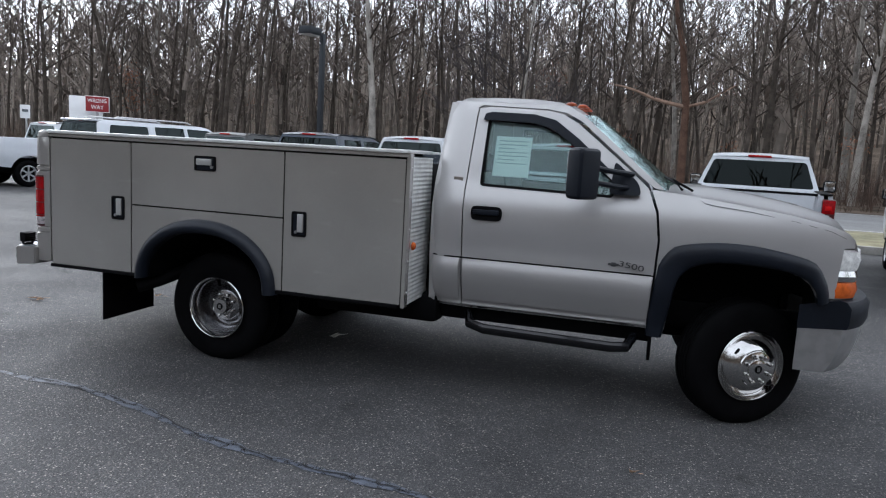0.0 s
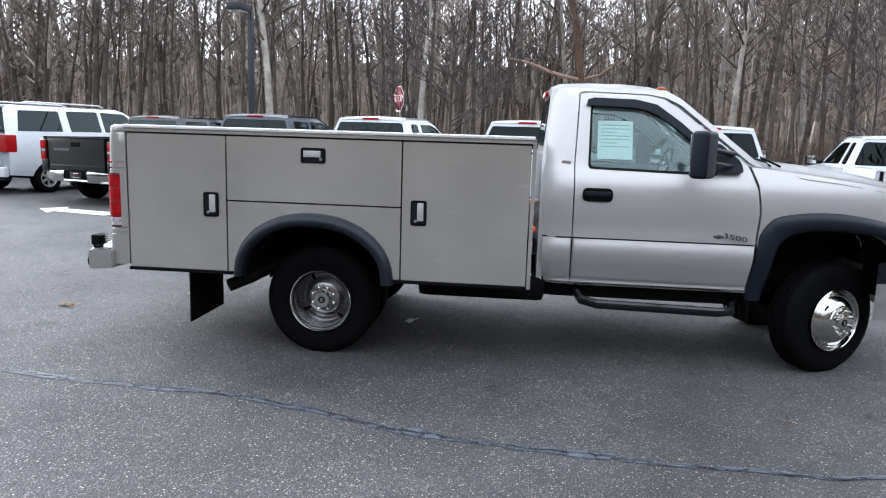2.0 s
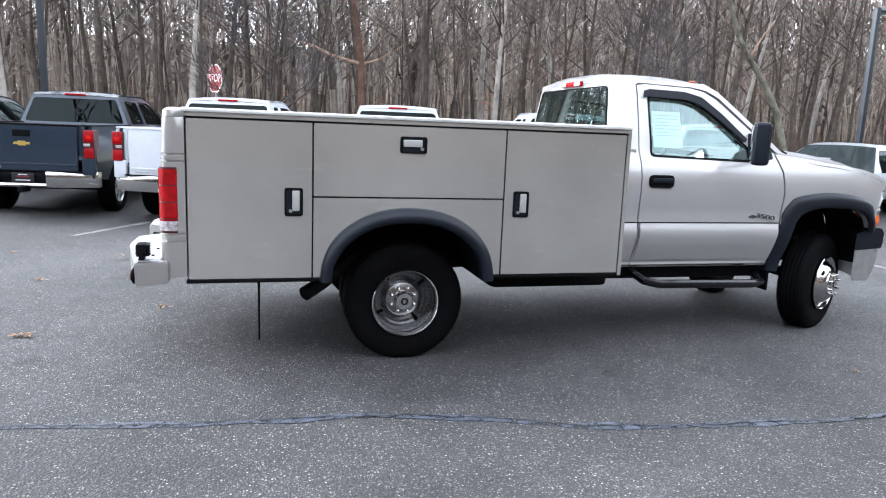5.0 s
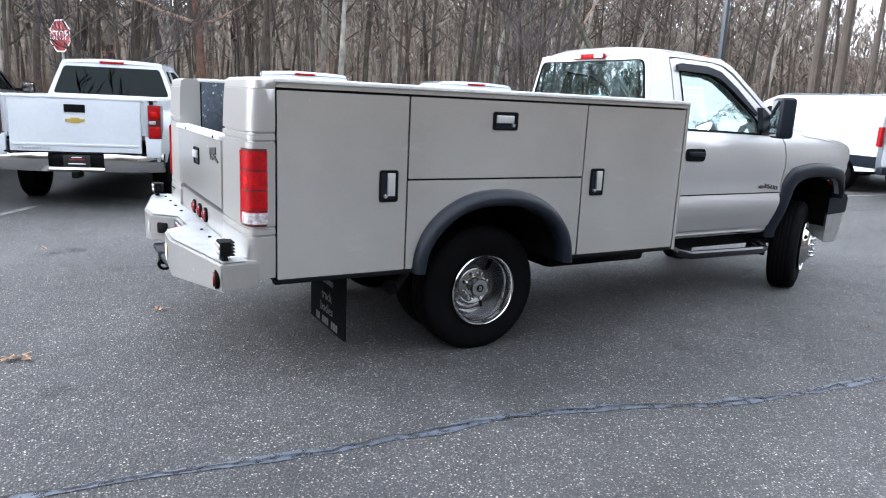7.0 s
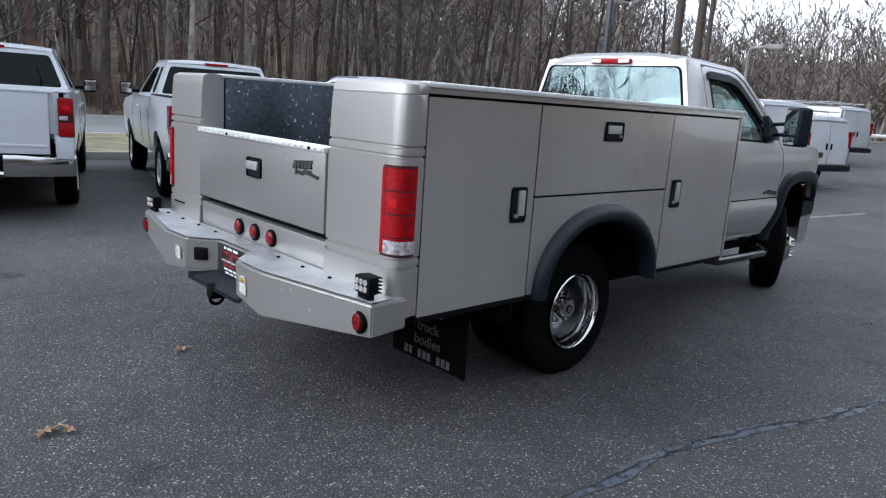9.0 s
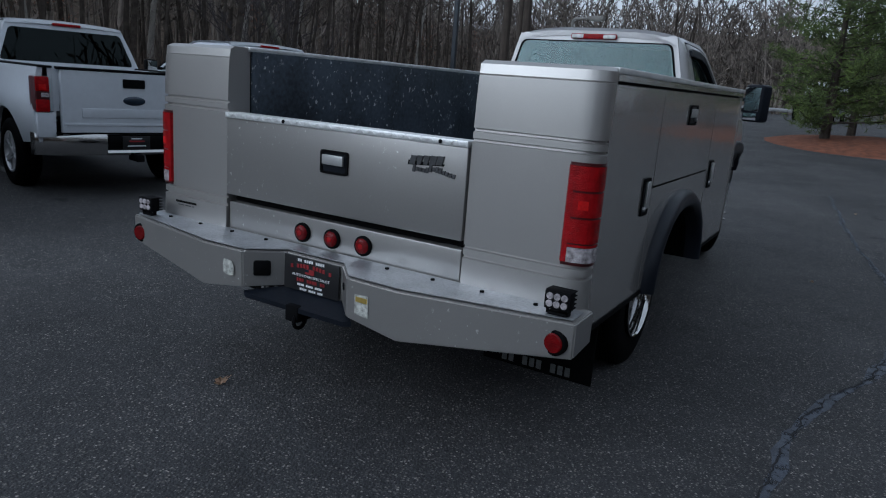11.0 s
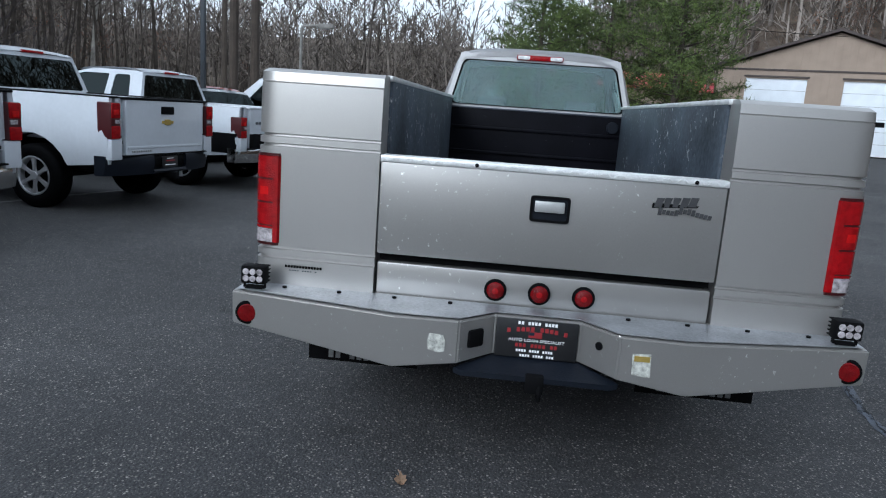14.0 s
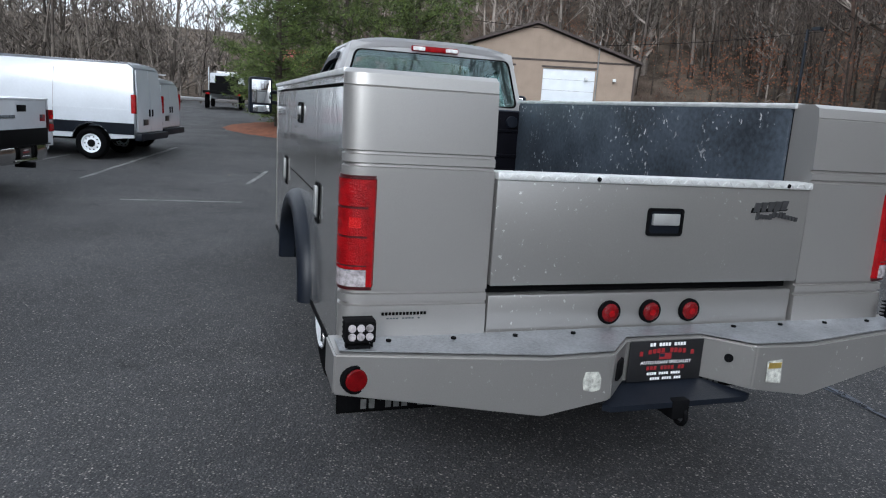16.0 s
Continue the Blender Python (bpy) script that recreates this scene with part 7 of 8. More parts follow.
for s in (-1, 1):
    for y in (-1.2, 4.6):
        road_wheel(tow, s * 1.0, y, s, 0.46)
    put("stake", box(bmesh.new(), (s * 1.15, 2.45, 1.9), (0.06, 0.06, 1.5), 0.01), "white", tow)
    put("tail_light", box(bmesh.new(), (s * 0.9, -2.42, 0.9), (0.25, 0.04, 0.1), 0.01), "redlens", tow)
gr = thing("guard_rail", "grey steel guard rail beyond the lot", "guard rail", pose(62, 6, 0.6, 0, 0, -80), kind="")
put("rail", box(bmesh.new(), (0, 0, 0.6), (24, 0.06, 0.30), 0.02), "steel", gr)
for k in range(9):
    put("post", box(bmesh.new(), (-11.5 + k * 2.9, 0.08, 0.3), (0.14, 0.10, 0.7), 0.01), "wood", gr)


# ---- trees ----
def grow(rng, h, spread=0.30, limbs=14, first=0.35, bend=0.05, sub=4, twigs=3):
    """Segments (p0, p1, r0, r1) of a bare tree: the trunk, and the limbs with their twigs."""
    trunk, crown, fine = [], [], []
    p, r = Vector((0, 0, -0.2)), h * rng.uniform(0.006, 0.0145)
    d = Vector((rng.uniform(-bend, bend), rng.uniform(-bend, bend), 1)).normalized()
    n = 9
    nodes = []
    for k in range(n):
        q = p + d * h / n
        r2 = r * (0.90 - 0.02 * k) if k < n - 1 else r * 0.3
        trunk.append((p, q, r, r2))
        nodes.append((p, q, r, r2))
        d = (d + Vector((rng.uniform(-bend, bend), rng.uniform(-bend, bend), 0.02))).normalized()
        p, r = q, r2

    def branch(p, d, ln, r, depth):
        k = 4 if depth == 0 else (3 if depth == 1 else 2)
        for j in range(k):
            q = p + d * ln / k
            r2 = max(0.006, r * (1 - 0.8 * (j + 1) / k) + 0.004)
            (crown if depth == 0 else fine).append((p, q, r, r2))
            if depth < 2 and j > 0 - depth:
                for _ in range(1 if depth == 0 and j == 1 else (sub // 2 if depth == 0 else max(1, twigs // 2))):
                    a = Vector((rng.uniform(-1, 1), rng.uniform(-1, 1), rng.uniform(-0.3, 0.9)))
                    branch(q, (d * 0.75 + a * 0.65).normalized(), ln * rng.uniform(0.38, 0.62), r2 * 0.7, depth + 1)
            d = (d + Vector((rng.uniform(-0.22, 0.22), rng.uniform(-0.22, 0.22), rng.uniform(-0.04, 0.20)))).normalized()
            p, r = q, r2

    for i in range(limbs):
        t = first + (0.98 - first) * (i + rng.uniform(0, 0.9)) / limbs
        k = min(n - 1, int(t * n))
        a, b, r0, r1 = nodes[k]
        f = t * n - k
        az = rng.uniform(0, math.tau)
        up = rng.uniform(0.45, 1.25)
        branch(a.lerp(b, f), Vector((math.cos(az), math.sin(az), up)).normalized(), h * spread * rng.uniform(0.5, 1.1) * (1.15 - 0.6 * t), (r0 + (r1 - r0) * f) * rng.uniform(0.32, 0.5), 0)
    return trunk, crown, fine


def tubes(segs, n):
    """Vertices and faces of open tapered tubes."""
    p0 = np.array([s[0][:] for s in segs])
    p1 = np.array([s[1][:] for s in segs])
    r0, r1 = np.array([s[2] for s in segs]), np.array([s[3] for s in segs])
    d = p1 - p0
    d /= np.linalg.norm(d, axis=1)[:, None] + 1e-9
    ref = np.where(np.abs(d[:, 2:3]) > 0.9, np.array([[1.0, 0, 0]]), np.array([[0, 0, 1.0]]))
    a = np.cross(d, ref)
    a /= np.linalg.norm(a, axis=1)[:, None]
    b = np.cross(d, a)
    ang = np.arange(n) * math.tau / n
    ring = a[:, None, :] * np.cos(ang)[None, :, None] + b[:, None, :] * np.sin(ang)[None, :, None]
    v = np.concatenate([p0[:, None, :] + ring * r0[:, None, None], p1[:, None, :] + ring * r1[:, None, None]], 1).reshape(-1, 3)
    k = np.arange(n)
    quad = np.stack([k, (k + 1) % n, n + (k + 1) % n, n + k], 1)
    f = (np.arange(len(segs))[:, None, None] * 2 * n + quad[None]).reshape(-1, 4)
    return v, f


def ribbons(segs, rnd, wide=1.0):
    """Vertices and faces of twigs too fine for round tubes: one narrow blade a segment."""
    vs, fs = [], []
    for p, q, r, s in segs:
        d = (q - p).normalized()
        a = d.orthogonal().normalized()
        a = (Matrix.Rotation(rnd.uniform(0, math.tau), 3, d) @ a)
        i = len(vs)
        r, s = r * wide, s * wide
        vs += [p + a * r, p - a * r, q - a * s, q + a * s]
        fs.append((i, i + 1, i + 2, i + 3))
    return np.array([v[:] for v in vs]), np.array(fs)


def joined(*sets):
    vs, fs, off = [], [], 0
    for v, f in sets:
        vs.append(v)
        fs.append(f + off)
        off += len(v)
    return np.concatenate(vs), np.concatenate(fs)


def quick_mesh(name, v, f, material):
    """A mesh straight from arrays of vertices and equal-sided faces."""
    me = bpy.data.meshes.new(name)
    k = f.shape[1]
    me.vertices.add(len(v))
    me.vertices.foreach_set("co", v.astype(np.float32).ravel())
    me.loops.add(f.size)
    me.loops.foreach_set("vertex_index", f.astype(np.int32).ravel())
    me.polygons.add(len(f))
    me.polygons.foreach_set("loop_start", np.arange(0, f.size, k, dtype=np.int32))
    me.polygons.foreach_set("use_smooth", np.ones(len(f), bool))
    me.update(calc_edges=True)
    me.materials.append(M[material])
    return me


rng = random.Random(11)
KINDS = []
for i in range(12):
    h = rng.uniform(13, 19)
    tr, cr_, fi = grow(rng, h, rng.uniform(0.24, 0.34), rng.randint(12, 17), rng.uniform(0.20, 0.48), rng.uniform(0.05, 0.12), 4, 4)
    bark = ("bark", "bark", "bark_grey", "bark", "bark_red", "bark")[i % 6]
    KINDS.append((quick_mesh("trunk", *tubes(tr, 7), bark), quick_mesh("crown", *joined(tubes(cr_, 4), ribbons(fi, rng, 1.35)), "twig"), bark, h))
LABEL = {"bark": "bare brown-grey deciduous tree at the forest edge", "bark_grey": "bare tree with a pale grey trunk", "bark_red": "bare tree with a reddish vine-covered trunk"}


def forest_tree(x, y, kind, turn, size):
    tm, cm, bark, h = KINDS[kind]
    t = thing("tree", LABEL[bark], "tree", pose(x, y, terrain(x, y) - 0.05, 0, 0, turn) @ Matrix.Diagonal((size, size, size, 1)), "forest edge trees")
    for nm, me in (("trunk", tm), ("crown", cm)):
        o = new(nm, me)
        o.parent = t


# the edge of the woods beyond the road, then behind the garage, then behind the lot
x = -48.0
while x < 95:
    for rank in range(4 if -40 < x < 45 else 3):
        forest_tree(x + rng.uniform(-1.2, 1.2), 31.0 + rank * 3.4 + rng.uniform(-1.2, 1.4), rng.choice([0, 1, 3, 5, 6, 7, 9, 11, 0, 1, 3, 5, 6, 7, 9, 11, 2]), rng.uniform(0, 360), rng.uniform(0.75, 1.15) * (1 - 0.5 * smooth01((x - 52) / 14)))
    x += rng.uniform(1.9, 3.2) if -40 < x < 45 else 4.5
forest_tree(-14.5, 30.4, 2, 100, 1.1)
forest_tree(-6.6, 30.2, 8, 10, 0.9)
for i in range(110):
    x, y = rng.uniform(6, 62), -24 - rng.uniform(0, 24)
    if 24 < x < 50 and y > -38:
        y -= 14
    forest_tree(x, y, rng.choice([0, 1, 3, 5, 10, 7, 4, 9]), rng.uniform(0, 360), rng.uniform(0.6, 0.85))

for i in range(16):  # the far side of the lot, to the west
    forest_tree(rng.uniform(-58, -44), -34 + i * 3.4 + rng.uniform(-1, 1), rng.choice([0, 1, 3, 5, 7, 9]), rng.uniform(0, 360), rng.uniform(0.7, 1.0))


def marked_tree(label, bark, stem, limbs, seed):
    """A tree at the edge of the woods with a bent trunk and limbs of its own, and a light crown above."""
    r3 = random.Random(seed)
    x0, y0 = stem[0][:2]
    z0 = terrain(x0, y0)
    at = lambda p: Vector((p[0] - x0, p[1] - y0, p[2] - z0))
    segs = [(at(a[:3]), at(b[:3]), a[3], b[3]) for a, b in zip(stem, stem[1:])]
    arms, fine = [], []
    for limb in limbs:
        for a, b in zip(limb, limb[1:]):
            arms.append((at(a[:3]), at(b[:3]), a[3], b[3]))
    top = at(stem[-1][:3])
    tr, cr_, fi = grow(r3, 6.5, 0.5, 8, 0.1, 0.1, 4, 3)
    thin = min(1.0, stem[-1][3] / tr[0][2])
    segs += [(p + top, q + top, a * thin, b * thin) for p, q, a, b in tr]
    fine += [(p + top, q + top, a, b) for p, q, a, b in cr_ + fi]
    for p, q, a, b in segs[1:5] + arms:
        for k in range(3):
            d = Vector((r3.gauss(0, 1), r3.gauss(0, 1), r3.uniform(0.1, 1.2))).normalized() * r3.uniform(0.5, 1.4)
            fine += [(q, q + d, 0.020, 0.010), (q + d, q + d * 1.5 + Vector((0, 0, 0.2)), 0.010, 0.006)]
    t = thing("tree", label, "tree", pose(x0, y0, z0 - 0.05), "forest edge trees")
    for nm, me in (("trunk", quick_mesh("trunk", *tubes(segs, 8), bark)), ("limb", quick_mesh("limb", *tubes(arms, 6), "bark_limb")), ("crown", quick_mesh("crown", *ribbons(fine, r3, 1.3), "twig"))):
        new(nm, me).parent = t


marked_tree("bare tree with a reddish vine-covered trunk and a broken pale limb", "bark_vine",
            [(1.55, 30.4, 0.0, 0.20), (1.44, 30.4, 4.6, 0.17), (1.22, 30.4, 6.0, 0.16), (1.05, 30.4, 7.3, 0.14), (0.70, 30.4, 8.5, 0.11), (0.5, 30.5, 9.8, 0.08)],
            [[(1.42, 30.4, 4.5, 0.11), (0.55, 30.3, 4.68, 0.10), (-0.1, 30.25, 4.85, 0.085), (-0.95, 30.2, 5.2, 0.07), (-1.5, 30.2, 5.36, 0.05), (-2.3, 30.2, 5.5, 0.02)], [(1.44, 30.4, 4.5, 0.09), (2.3, 30.3, 4.75, 0.07), (2.9, 30.3, 5.15, 0.05), (3.6, 30.3, 5.6, 0.02)]], 3)
marked_tree("leaning bare tree with a mossy grey trunk", "bark_moss",
            [(27.4, 30.4, 0.2, 0.22), (26.3, 30.4, 3.2, 0.20), (25.2, 30.4, 4.8, 0.18), (24.0, 30.4, 6.2, 0.16), (23.0, 30.4, 7.5, 0.14), (22.5, 30.4, 8.8, 0.12), (21.9, 30.4, 10.2, 0.09)],
            [[(24.0, 30.4, 6.2, 0.08), (24.6, 30.3, 7.4, 0.06), (25.4, 30.3, 8.4, 0.03)]], 9)

# small twiggy ornamental trees on the verge
rs = random.Random(78)
tr, cr_, fi = grow(rs, 4.1, 0.52, 24, 0.10, 0.05, 6, 6)
small = thing("ornamental_tree", "small bare ornamental tree with dense purplish twigs on the verge", "tree", pose(6.75, 11.75, terrain(6.75, 11.75) + 0.14), "ornamental trees")
for nm, me in (("trunk", quick_mesh("trunk", *tubes(tr, 8), "bark")), ("crown", quick_mesh("crown", *joined(tubes(cr_, 4), ribbons(fi, rs, 0.9)), "purple_twig"))):
    new(nm, me).parent = small
rs = random.Random(77)
tr, cr_, fi = grow(rs, 5.2, 0.42, 22, 0.16, 0.05, 6, 6)
small = thing("ornamental_tree", "small bare ornamental tree with dense purplish twigs on the verge", "tree", pose(-3.29, 12.78, terrain(-3.29, 12.78) + 0.05), "ornamental trees")
for nm, me in (("trunk", quick_mesh("trunk", *tubes(tr, 8), "bark")), ("crown", quick_mesh("crown", *joined(tubes(cr_, 4), ribbons(fi, rs, 0.9)), "purple_twig"))):
    new(nm, me).parent = small


def far_woods():
    """The wooded slopes: many thin bare trees joined."""
    base = []
    r2 = random.Random(5)
    for i in range(5):
        tr, cr2, fi = grow(r2, r2.uniform(11, 16), 0.32, 11, 0.18, 0.06, 3, 2)
        tr = [(p, q, a * 1.5, b * 1.5) for p, q, a, b in tr]
        base.append(joined(tubes(tr, 3), ribbons(cr2, r2, 2.2), ribbons(fi, r2, 4.0)))
    light = []
    for i in range(5):
        tr, cr2, fi = grow(r2, r2.uniform(11, 16), 0.30, 8, 0.2, 0.06, 2, 1)
        light.append(joined(tubes([(p, q, a * 1.6, b * 1.6) for p, q, a, b in tr], 3), ribbons(cr2, r2, 3.0), ribbons(fi, r2, 8.5)))
    vs, fs, off = [], [], 0
    places = []
    for i in range(60):  # behind the lot to the west
        places.append((r2.uniform(-85, -48), r2.uniform(-10, 30), r2.uniform(0.4, 0.6)))
    for i in range(140):  # unseen, added thicker to the south-west to darken the truck's rear reflections
        places.append((r2.uniform(-62, -30), r2.uniform(-48, -13), r2.uniform(0.8, 1.1)))
    for i in range(220):  # unseen behind the lot to the south, there for reflections
        places.append((r2.uniform(-70, 14), -25 - 40 * r2.random() ** 1.4, r2.uniform(0.8, 1.2)))
    for i in range(260):  # the ridge behind the garage
        places.append((r2.uniform(48, 125), r2.uniform(-75, -10), r2.uniform(0.8, 1.15)))
    for i in range(300):  # the crest
        places.append((r2.uniform(15, 125), r2.uniform(80, 165), r2.uniform(0.7, 1.1)))
    for i in range(120):
        places.append((r2.uniform(62, 94), r2.uniform(4.5, 34), r2.uniform(0.65, 0.95)))
    for i in range(14):
        places.append((r2.uniform(75, 110), r2.uniform(-24, -3), r2.uniform(0.6, 0.9)))
    for i in range(1810):
        if i >= 1750:
            a = math.radians(r2.uniform(212, 292))
            d = r2.uniform(52, 85)
            x, y = d * math.cos(a) * 1.5 - 4, d * math.sin(a) - 4
            if y > 26:
                continue
        elif i < 1150:
            x, y = r2.uniform(-110, 130), 41 + 115 * r2.random() ** 1.5
        elif i < 1490:
            x, y = r2.uniform(4, 110), -33 - 60 * r2.random() ** 1.4
            if 22 < x < 52 and y > -40:
                continue
        else:
            x, y = 92 + 90 * r2.random() ** 1.5, r2.uniform(-60, 70)
        places.append((x, y, r2.uniform(0.7, 1.15)))
    for x, y, s in places:
        v, f = (light if x * x + y * y > 4600 or y < -24 and x < 14 or x < -48 else base)[r2.randrange(5)]
        a = r2.uniform(0, math.tau)
        c, sn = math.cos(a), math.sin(a)
        w = np.stack([(v[:, 0] * c - v[:, 1] * sn) * s + x, (v[:, 0] * sn + v[:, 1] * c) * s + y, v[:, 2] * s + terrain(x, y) - 0.2], 1)
        vs.append(w)
        fs.append(f + off)
        off += len(v)
    saps = []
    for i in range(2200):
        x, y = r2.uniform(-75, 80), 40 + 70 * r2.random() ** 1.3
        z, hh, rr = terrain(x, y) - 0.2, r2.uniform(5, 11), r2.uniform(0.035, 0.11)
        p, d = Vector((x, y, z)), Vector((r2.gauss(0, 0.06), r2.gauss(0, 0.06), 1))
        for k in range(3):
            q = p + d * hh / 3
            saps.append((p, q, rr * (1 - 0.28 * k), rr * (0.72 - 0.28 * k)))
            p, d = q, d + Vector((r2.gauss(0, 0.08), r2.gauss(0, 0.08), 0))
            e = Vector((r2.gauss(0, 1), r2.gauss(0, 1), 0.8)).normalized() * r2.uniform(1.0, 2.6)
            saps.append((q, q + e, rr * 0.35, 0.012))
    v, f = tubes(saps, 3)
    vs.append(v)
    fs.append(f + off)
    # far_twig carries the distance haze as a paler colour
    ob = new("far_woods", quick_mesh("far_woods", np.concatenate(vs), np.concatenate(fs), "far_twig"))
    tagged(ob, "bare brown woods covering the hillsides", "woods", kind="stuff")


def brush():
    """Bare thicket along the edge of the woods."""
    r2 = random.Random(8)
    segs = []
    for i in range(2300):
        if i < 1500:
            x, y = r2.uniform(-60, 70), 30.2 + 9 * r2.random() ** 1.5
        else:
            x, y = r2.uniform(12, 75), -23 - 14 * r2.random()
            if 23 < x < 47 and y > -33:
                continue
        z = terrain(x, y)
        for k in range(5):
            p = Vector((x + r2.uniform(-0.3, 0.3), y + r2.uniform(-0.3, 0.3), z))
            d = Vector((r2.uniform(-0.5, 0.5), r2.uniform(-0.5, 0.5), 1)).normalized()
            ln = r2.uniform(0.6, 2.6)
            q = p + d * ln * 0.5
            e = (d + Vector((r2.uniform(-0.4, 0.4), r2.uniform(-0.4, 0.4), 0))).normalized()
            segs.append((p, q, 0.014, 0.010))
            segs.append((q, q + e * ln * 0.5, 0.010, 0.004))
            s = Vector((r2.uniform(-1, 1), r2.uniform(-1, 1), 0.5)).normalized()
            segs.append((q, q + s * ln * 0.35, 0.008, 0.003))
    ob = new("undergrowth", quick_mesh("undergrowth", *tubes(segs, 3), "bark_red"))
    tagged(ob, "bare reddish-brown undergrowth at the wood's edge", "undergrowth", kind="stuff")


def clinging_leaves():
    """Dead rust-brown leaves that still hang in low beeches and oaks."""
    r2 = random.Random(31)
    tri = []
    for i in range(230):
        if i < 180:
            x, y = r2.uniform(8, 75), -26 - r2.uniform(0, 34)
        else:
            x, y = r2.uniform(-50, 90), 33 + r2.uniform(0, 30)
        z0, rad = terrain(x, y) + r2.uniform(1.5, 6.5), r2.uniform(0.8, 2.0)
        for k in range(90):
            c = Vector((x + r2.gauss(0, rad * 0.5), y + r2.gauss(0, rad * 0.5), z0 + r2.gauss(0, rad * 0.45)))
            e = Vector((r2.gauss(0, 1), r2.gauss(0, 1), r2.gauss(0, 1))).normalized() * 0.11
            s = e.orthogonal().normalized() * 0.06
            tri.append((c - s, c + s, c + e))
    v = np.array([p[:] for q in tri for p in q])
    tagged(new("clinging_leaves", quick_mesh("clinging_leaves", v, np.arange(len(v)).reshape(-1, 3), "rust_leaf")), "rust-brown dead leaves hanging in the woods", "leaves", kind="stuff")


far_woods()
brush()
clinging_leaves()


def pine(x, y, h, seed, wide):
    """A pine: tapered trunk, whorled limbs and a crown of needle tufts."""
    r2 = random.Random(seed)
    t = thing("pine_tree", "green pine tree with long soft needles on a mulch bed", "tree", pose(x, y, lot_z(x)), "pines")
    put("trunk", tube(bmesh.new(), [(0, 0, -0.1), (0.05, 0.03, h * 0.3), (-0.04, 0.05, h * 0.6), (0, 0, h)], [0.17, 0.13, 0.08, 0.015], 9), "bark", t)
    segs, tri = [], []
    for i in range(54):
        f = 0.08 + 0.90 * (i / 54) ** 1.05
        z = h * f
        ln = wide * (1.05 - f) ** 0.55 * r2.uniform(0.55, 1.2) + 0.2
        az = i * 2.4 + r2.uniform(-0.4, 0.4)
        d = Vector((math.cos(az), math.sin(az), r2.uniform(0.0, 0.35)))
        p = Vector((0, 0, z))
        pts = [p]
        for k in range(4):
            p = p + d * ln / 4
            d = (d + Vector((r2.uniform(-0.15, 0.15), r2.uniform(-0.15, 0.15), 0.08))).normalized()
            pts.append(p)
        for k in range(4):
            segs.append((pts[k], pts[k + 1], 0.03 * (1.05 - f) * (1 - k / 5) + 0.006, 0.03 * (1.05 - f) * (1 - (k + 1) / 5) + 0.005))
        for k in range(int(14 + ln * 28)):
            u = r2.uniform(0.22, 1.0) * 4
            j = min(3, int(u))
            c = pts[j].lerp(pts[j + 1], u - j) + Vector((r2.gauss(0, 0.24), r2.gauss(0, 0.24), r2.gauss(0, 0.12)))
            for _ in range(7):
                e = Vector((r2.gauss(0, 1), r2.gauss(0, 1), r2.gauss(0.35, 0.7))).normalized() * r2.uniform(0.14, 0.26)
                s = e.orthogonal().normalized() * 0.014
                tri.append((c - s, c + s, c + e))
    o = tagged(new("branching", quick_mesh("branching", *tubes(segs, 4), "bark")), kind="stuff")
    o.parent = t
    v = np.array([p[:] for q in tri for p in q])
    o = new("crown", quick_mesh("crown", v, np.arange(len(v)).reshape(-1, 3), "needles"))
    o.parent = t


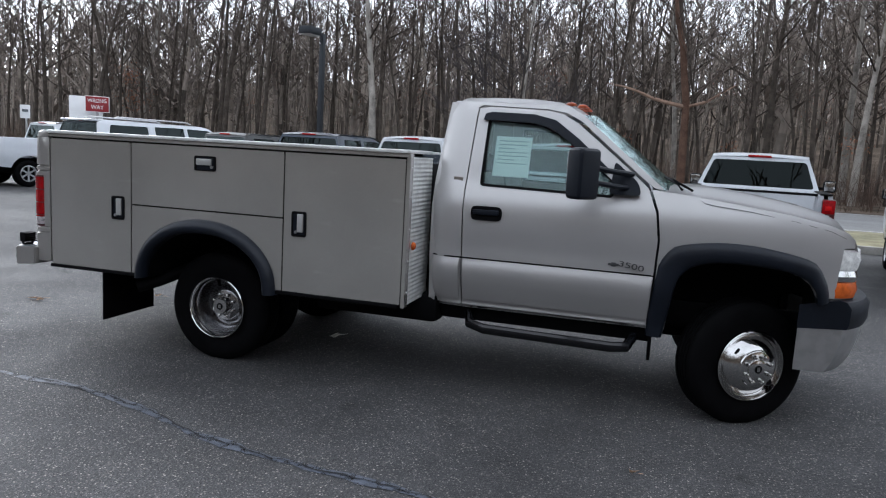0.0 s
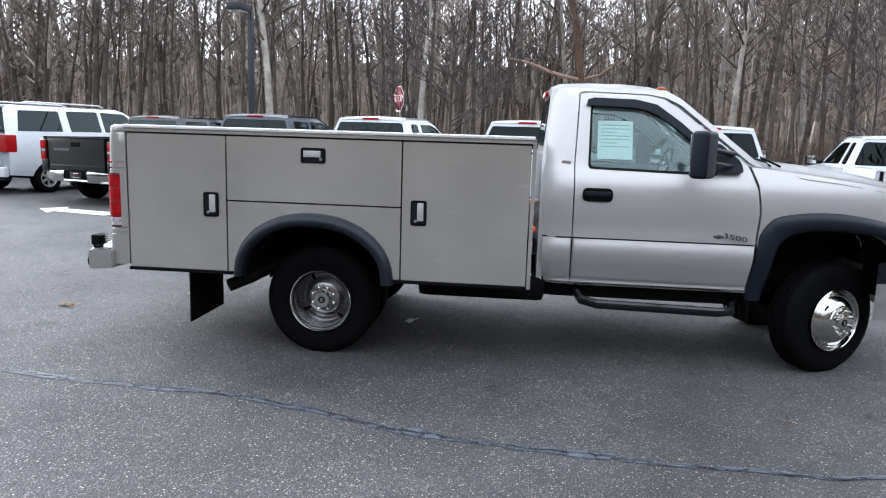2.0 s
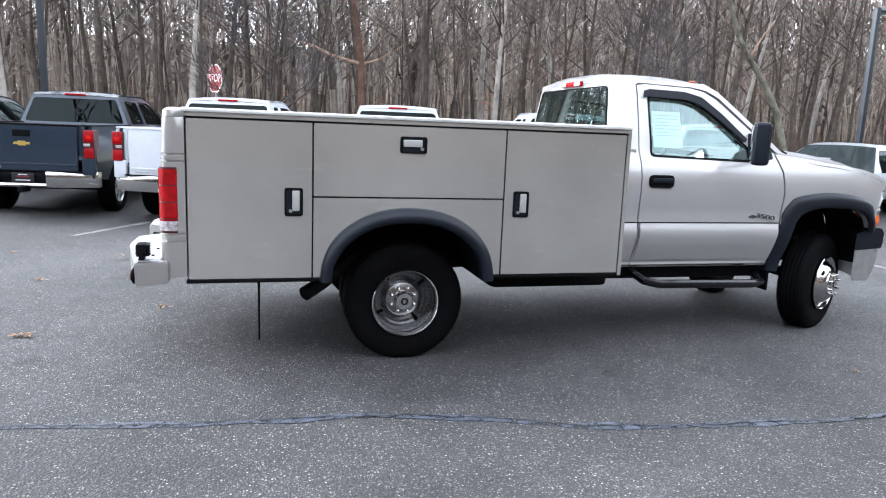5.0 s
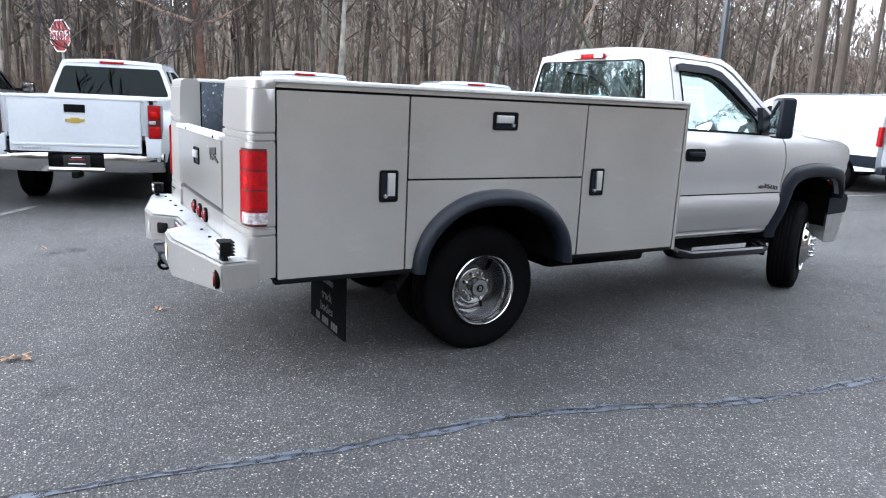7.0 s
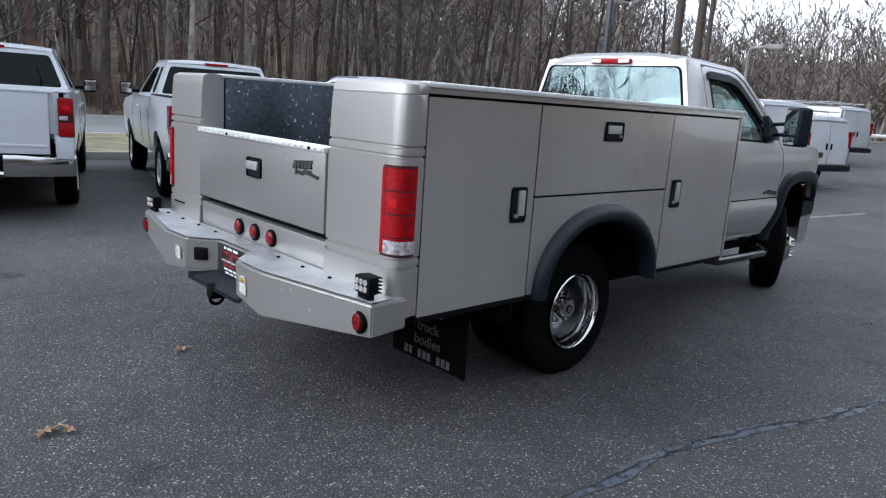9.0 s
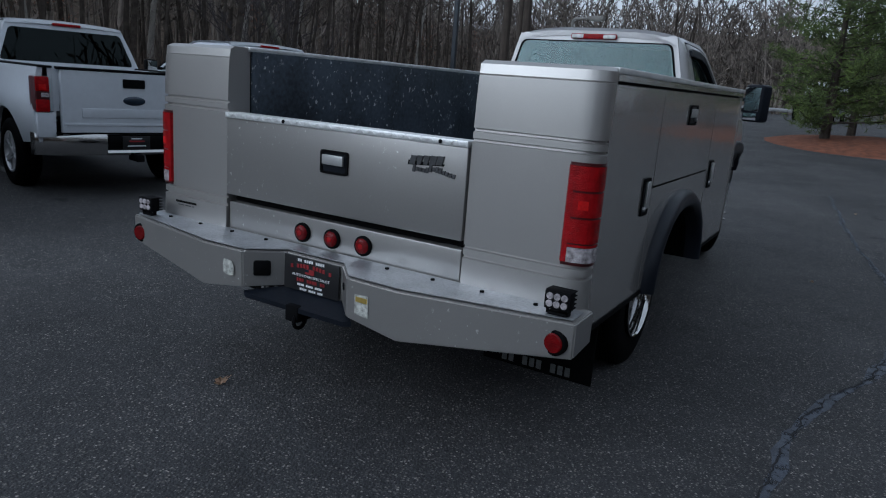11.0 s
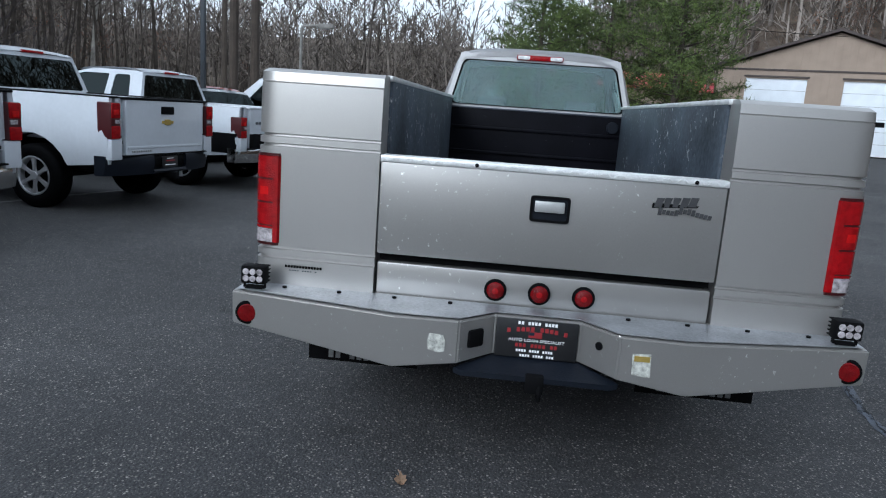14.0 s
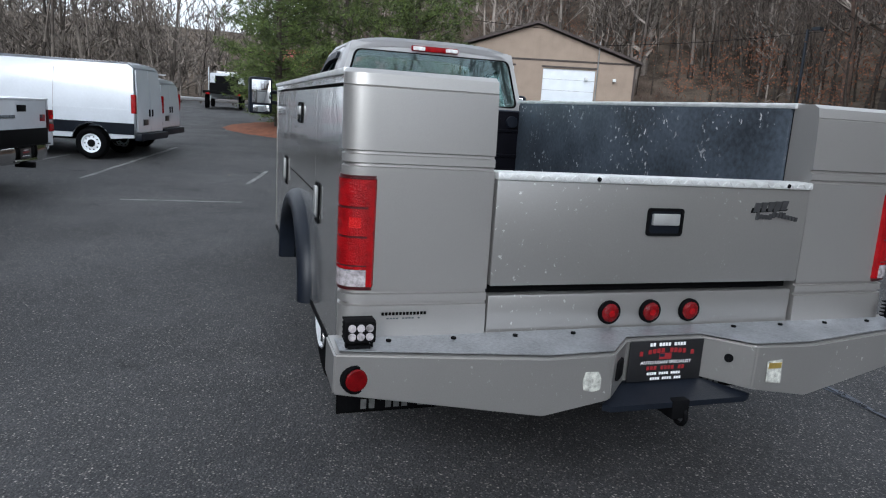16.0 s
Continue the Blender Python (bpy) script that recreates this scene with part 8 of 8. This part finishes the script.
for k, (x, y, h, w) in enumerate([(20.2, -0.6, 7.0, 2.7), (22.4, -3.4, 9.4, 3.1), (19.8, -5.6, 8.8, 2.6), (24.5, -6.6, 9.6, 2.8), (27.0, -1.2, 7.4, 2.6)]):
    pine(x, y, h, 40 + k, w)
bm = bmesh.new()
r3 = random.Random(3)
ring = [[bm.verts.new((21.4 + (4.9 + 0.5 * math.sin(3 * a)) * q * math.cos(a), -3.2 + (5.0 + 0.4 * math.cos(2 * a)) * q * math.sin(a), lot_z(21.4 + (4.9 + 0.5 * math.sin(3 * a)) * q * math.cos(a)) + (-0.03 if q == 1.0 else 0.02) + 0.28 * (1 - q * q) + r3.uniform(0, 0.03))) for a in [k * math.tau / 40 for k in range(40)]] for q in (1.0, 0.85, 0.6, 0.3, 0.05)]
for a, b in zip(ring, ring[1:]):
    for k in range(40):
        bm.faces.new((a[k], a[(k + 1) % 40], b[(k + 1) % 40], b[k]))
bm.faces.new(ring[-1])
tagged(put("mulch_bed", bm, "mulch"), "low reddish-brown mulch bed under the pines", "mulch bed", kind="structure")

# ---- fallen leaves ----
def leaf(x, y, turn, size, material="leaf"):
    r2 = random.Random(int(x * 100) + int(y * 10))
    bm = bmesh.new()
    c = bm.verts.new((0, 0, 0.012))
    rim = []
    for k in range(14):
        a = k * math.tau / 14
        r = size * (1.0 if k % 2 == 0 else 0.55) * r2.uniform(0.8, 1.15) * (1.2 if k in (0, 7) else 0.8)
        rim.append(bm.verts.new((r * math.cos(a), r * math.sin(a) * 0.7, 0.006 + r2.uniform(0, 0.022))))
    for k in range(14):
        bm.faces.new((c, rim[k], rim[(k + 1) % 14]))
    bmesh.ops.solidify(bm, geom=list(bm.faces), thickness=0.0015)
    tube(bm, [(size * 0.9, 0, 0.012), (size * 1.6, size * 0.15, 0.01)], 0.002, 4)
    ob = tagged(put("fallen_leaf", bm, material), "curled brown dead leaf on the asphalt" if material == "leaf" else "crumpled pale dead leaf on the asphalt", "leaf", group="fallen leaves")
    ob.matrix_world = pose(x, y, lot_z(x) + 0.003, 0, 0, turn)


leaf(-5.28, -0.17, 30, 0.075)
leaf(-5.20, -0.20, 100, 0.05)
leaf(-4.45, 0.47, 10, 0.055)
leaf(-2.30, -0.06, 60, 0.075, "pale_leaf")
leaf(-5.6, 1.55, 0, 0.05)
r4 = random.Random(21)
for k in range(12):
    x, y = r4.uniform(-9, 9), r4.uniform(-3.6, 4.4)
    if -4.6 < x < 1.6 and -1.3 < y < 1.3:
        continue
    leaf(x, y, r4.uniform(0, 360), r4.uniform(0.022, 0.045))
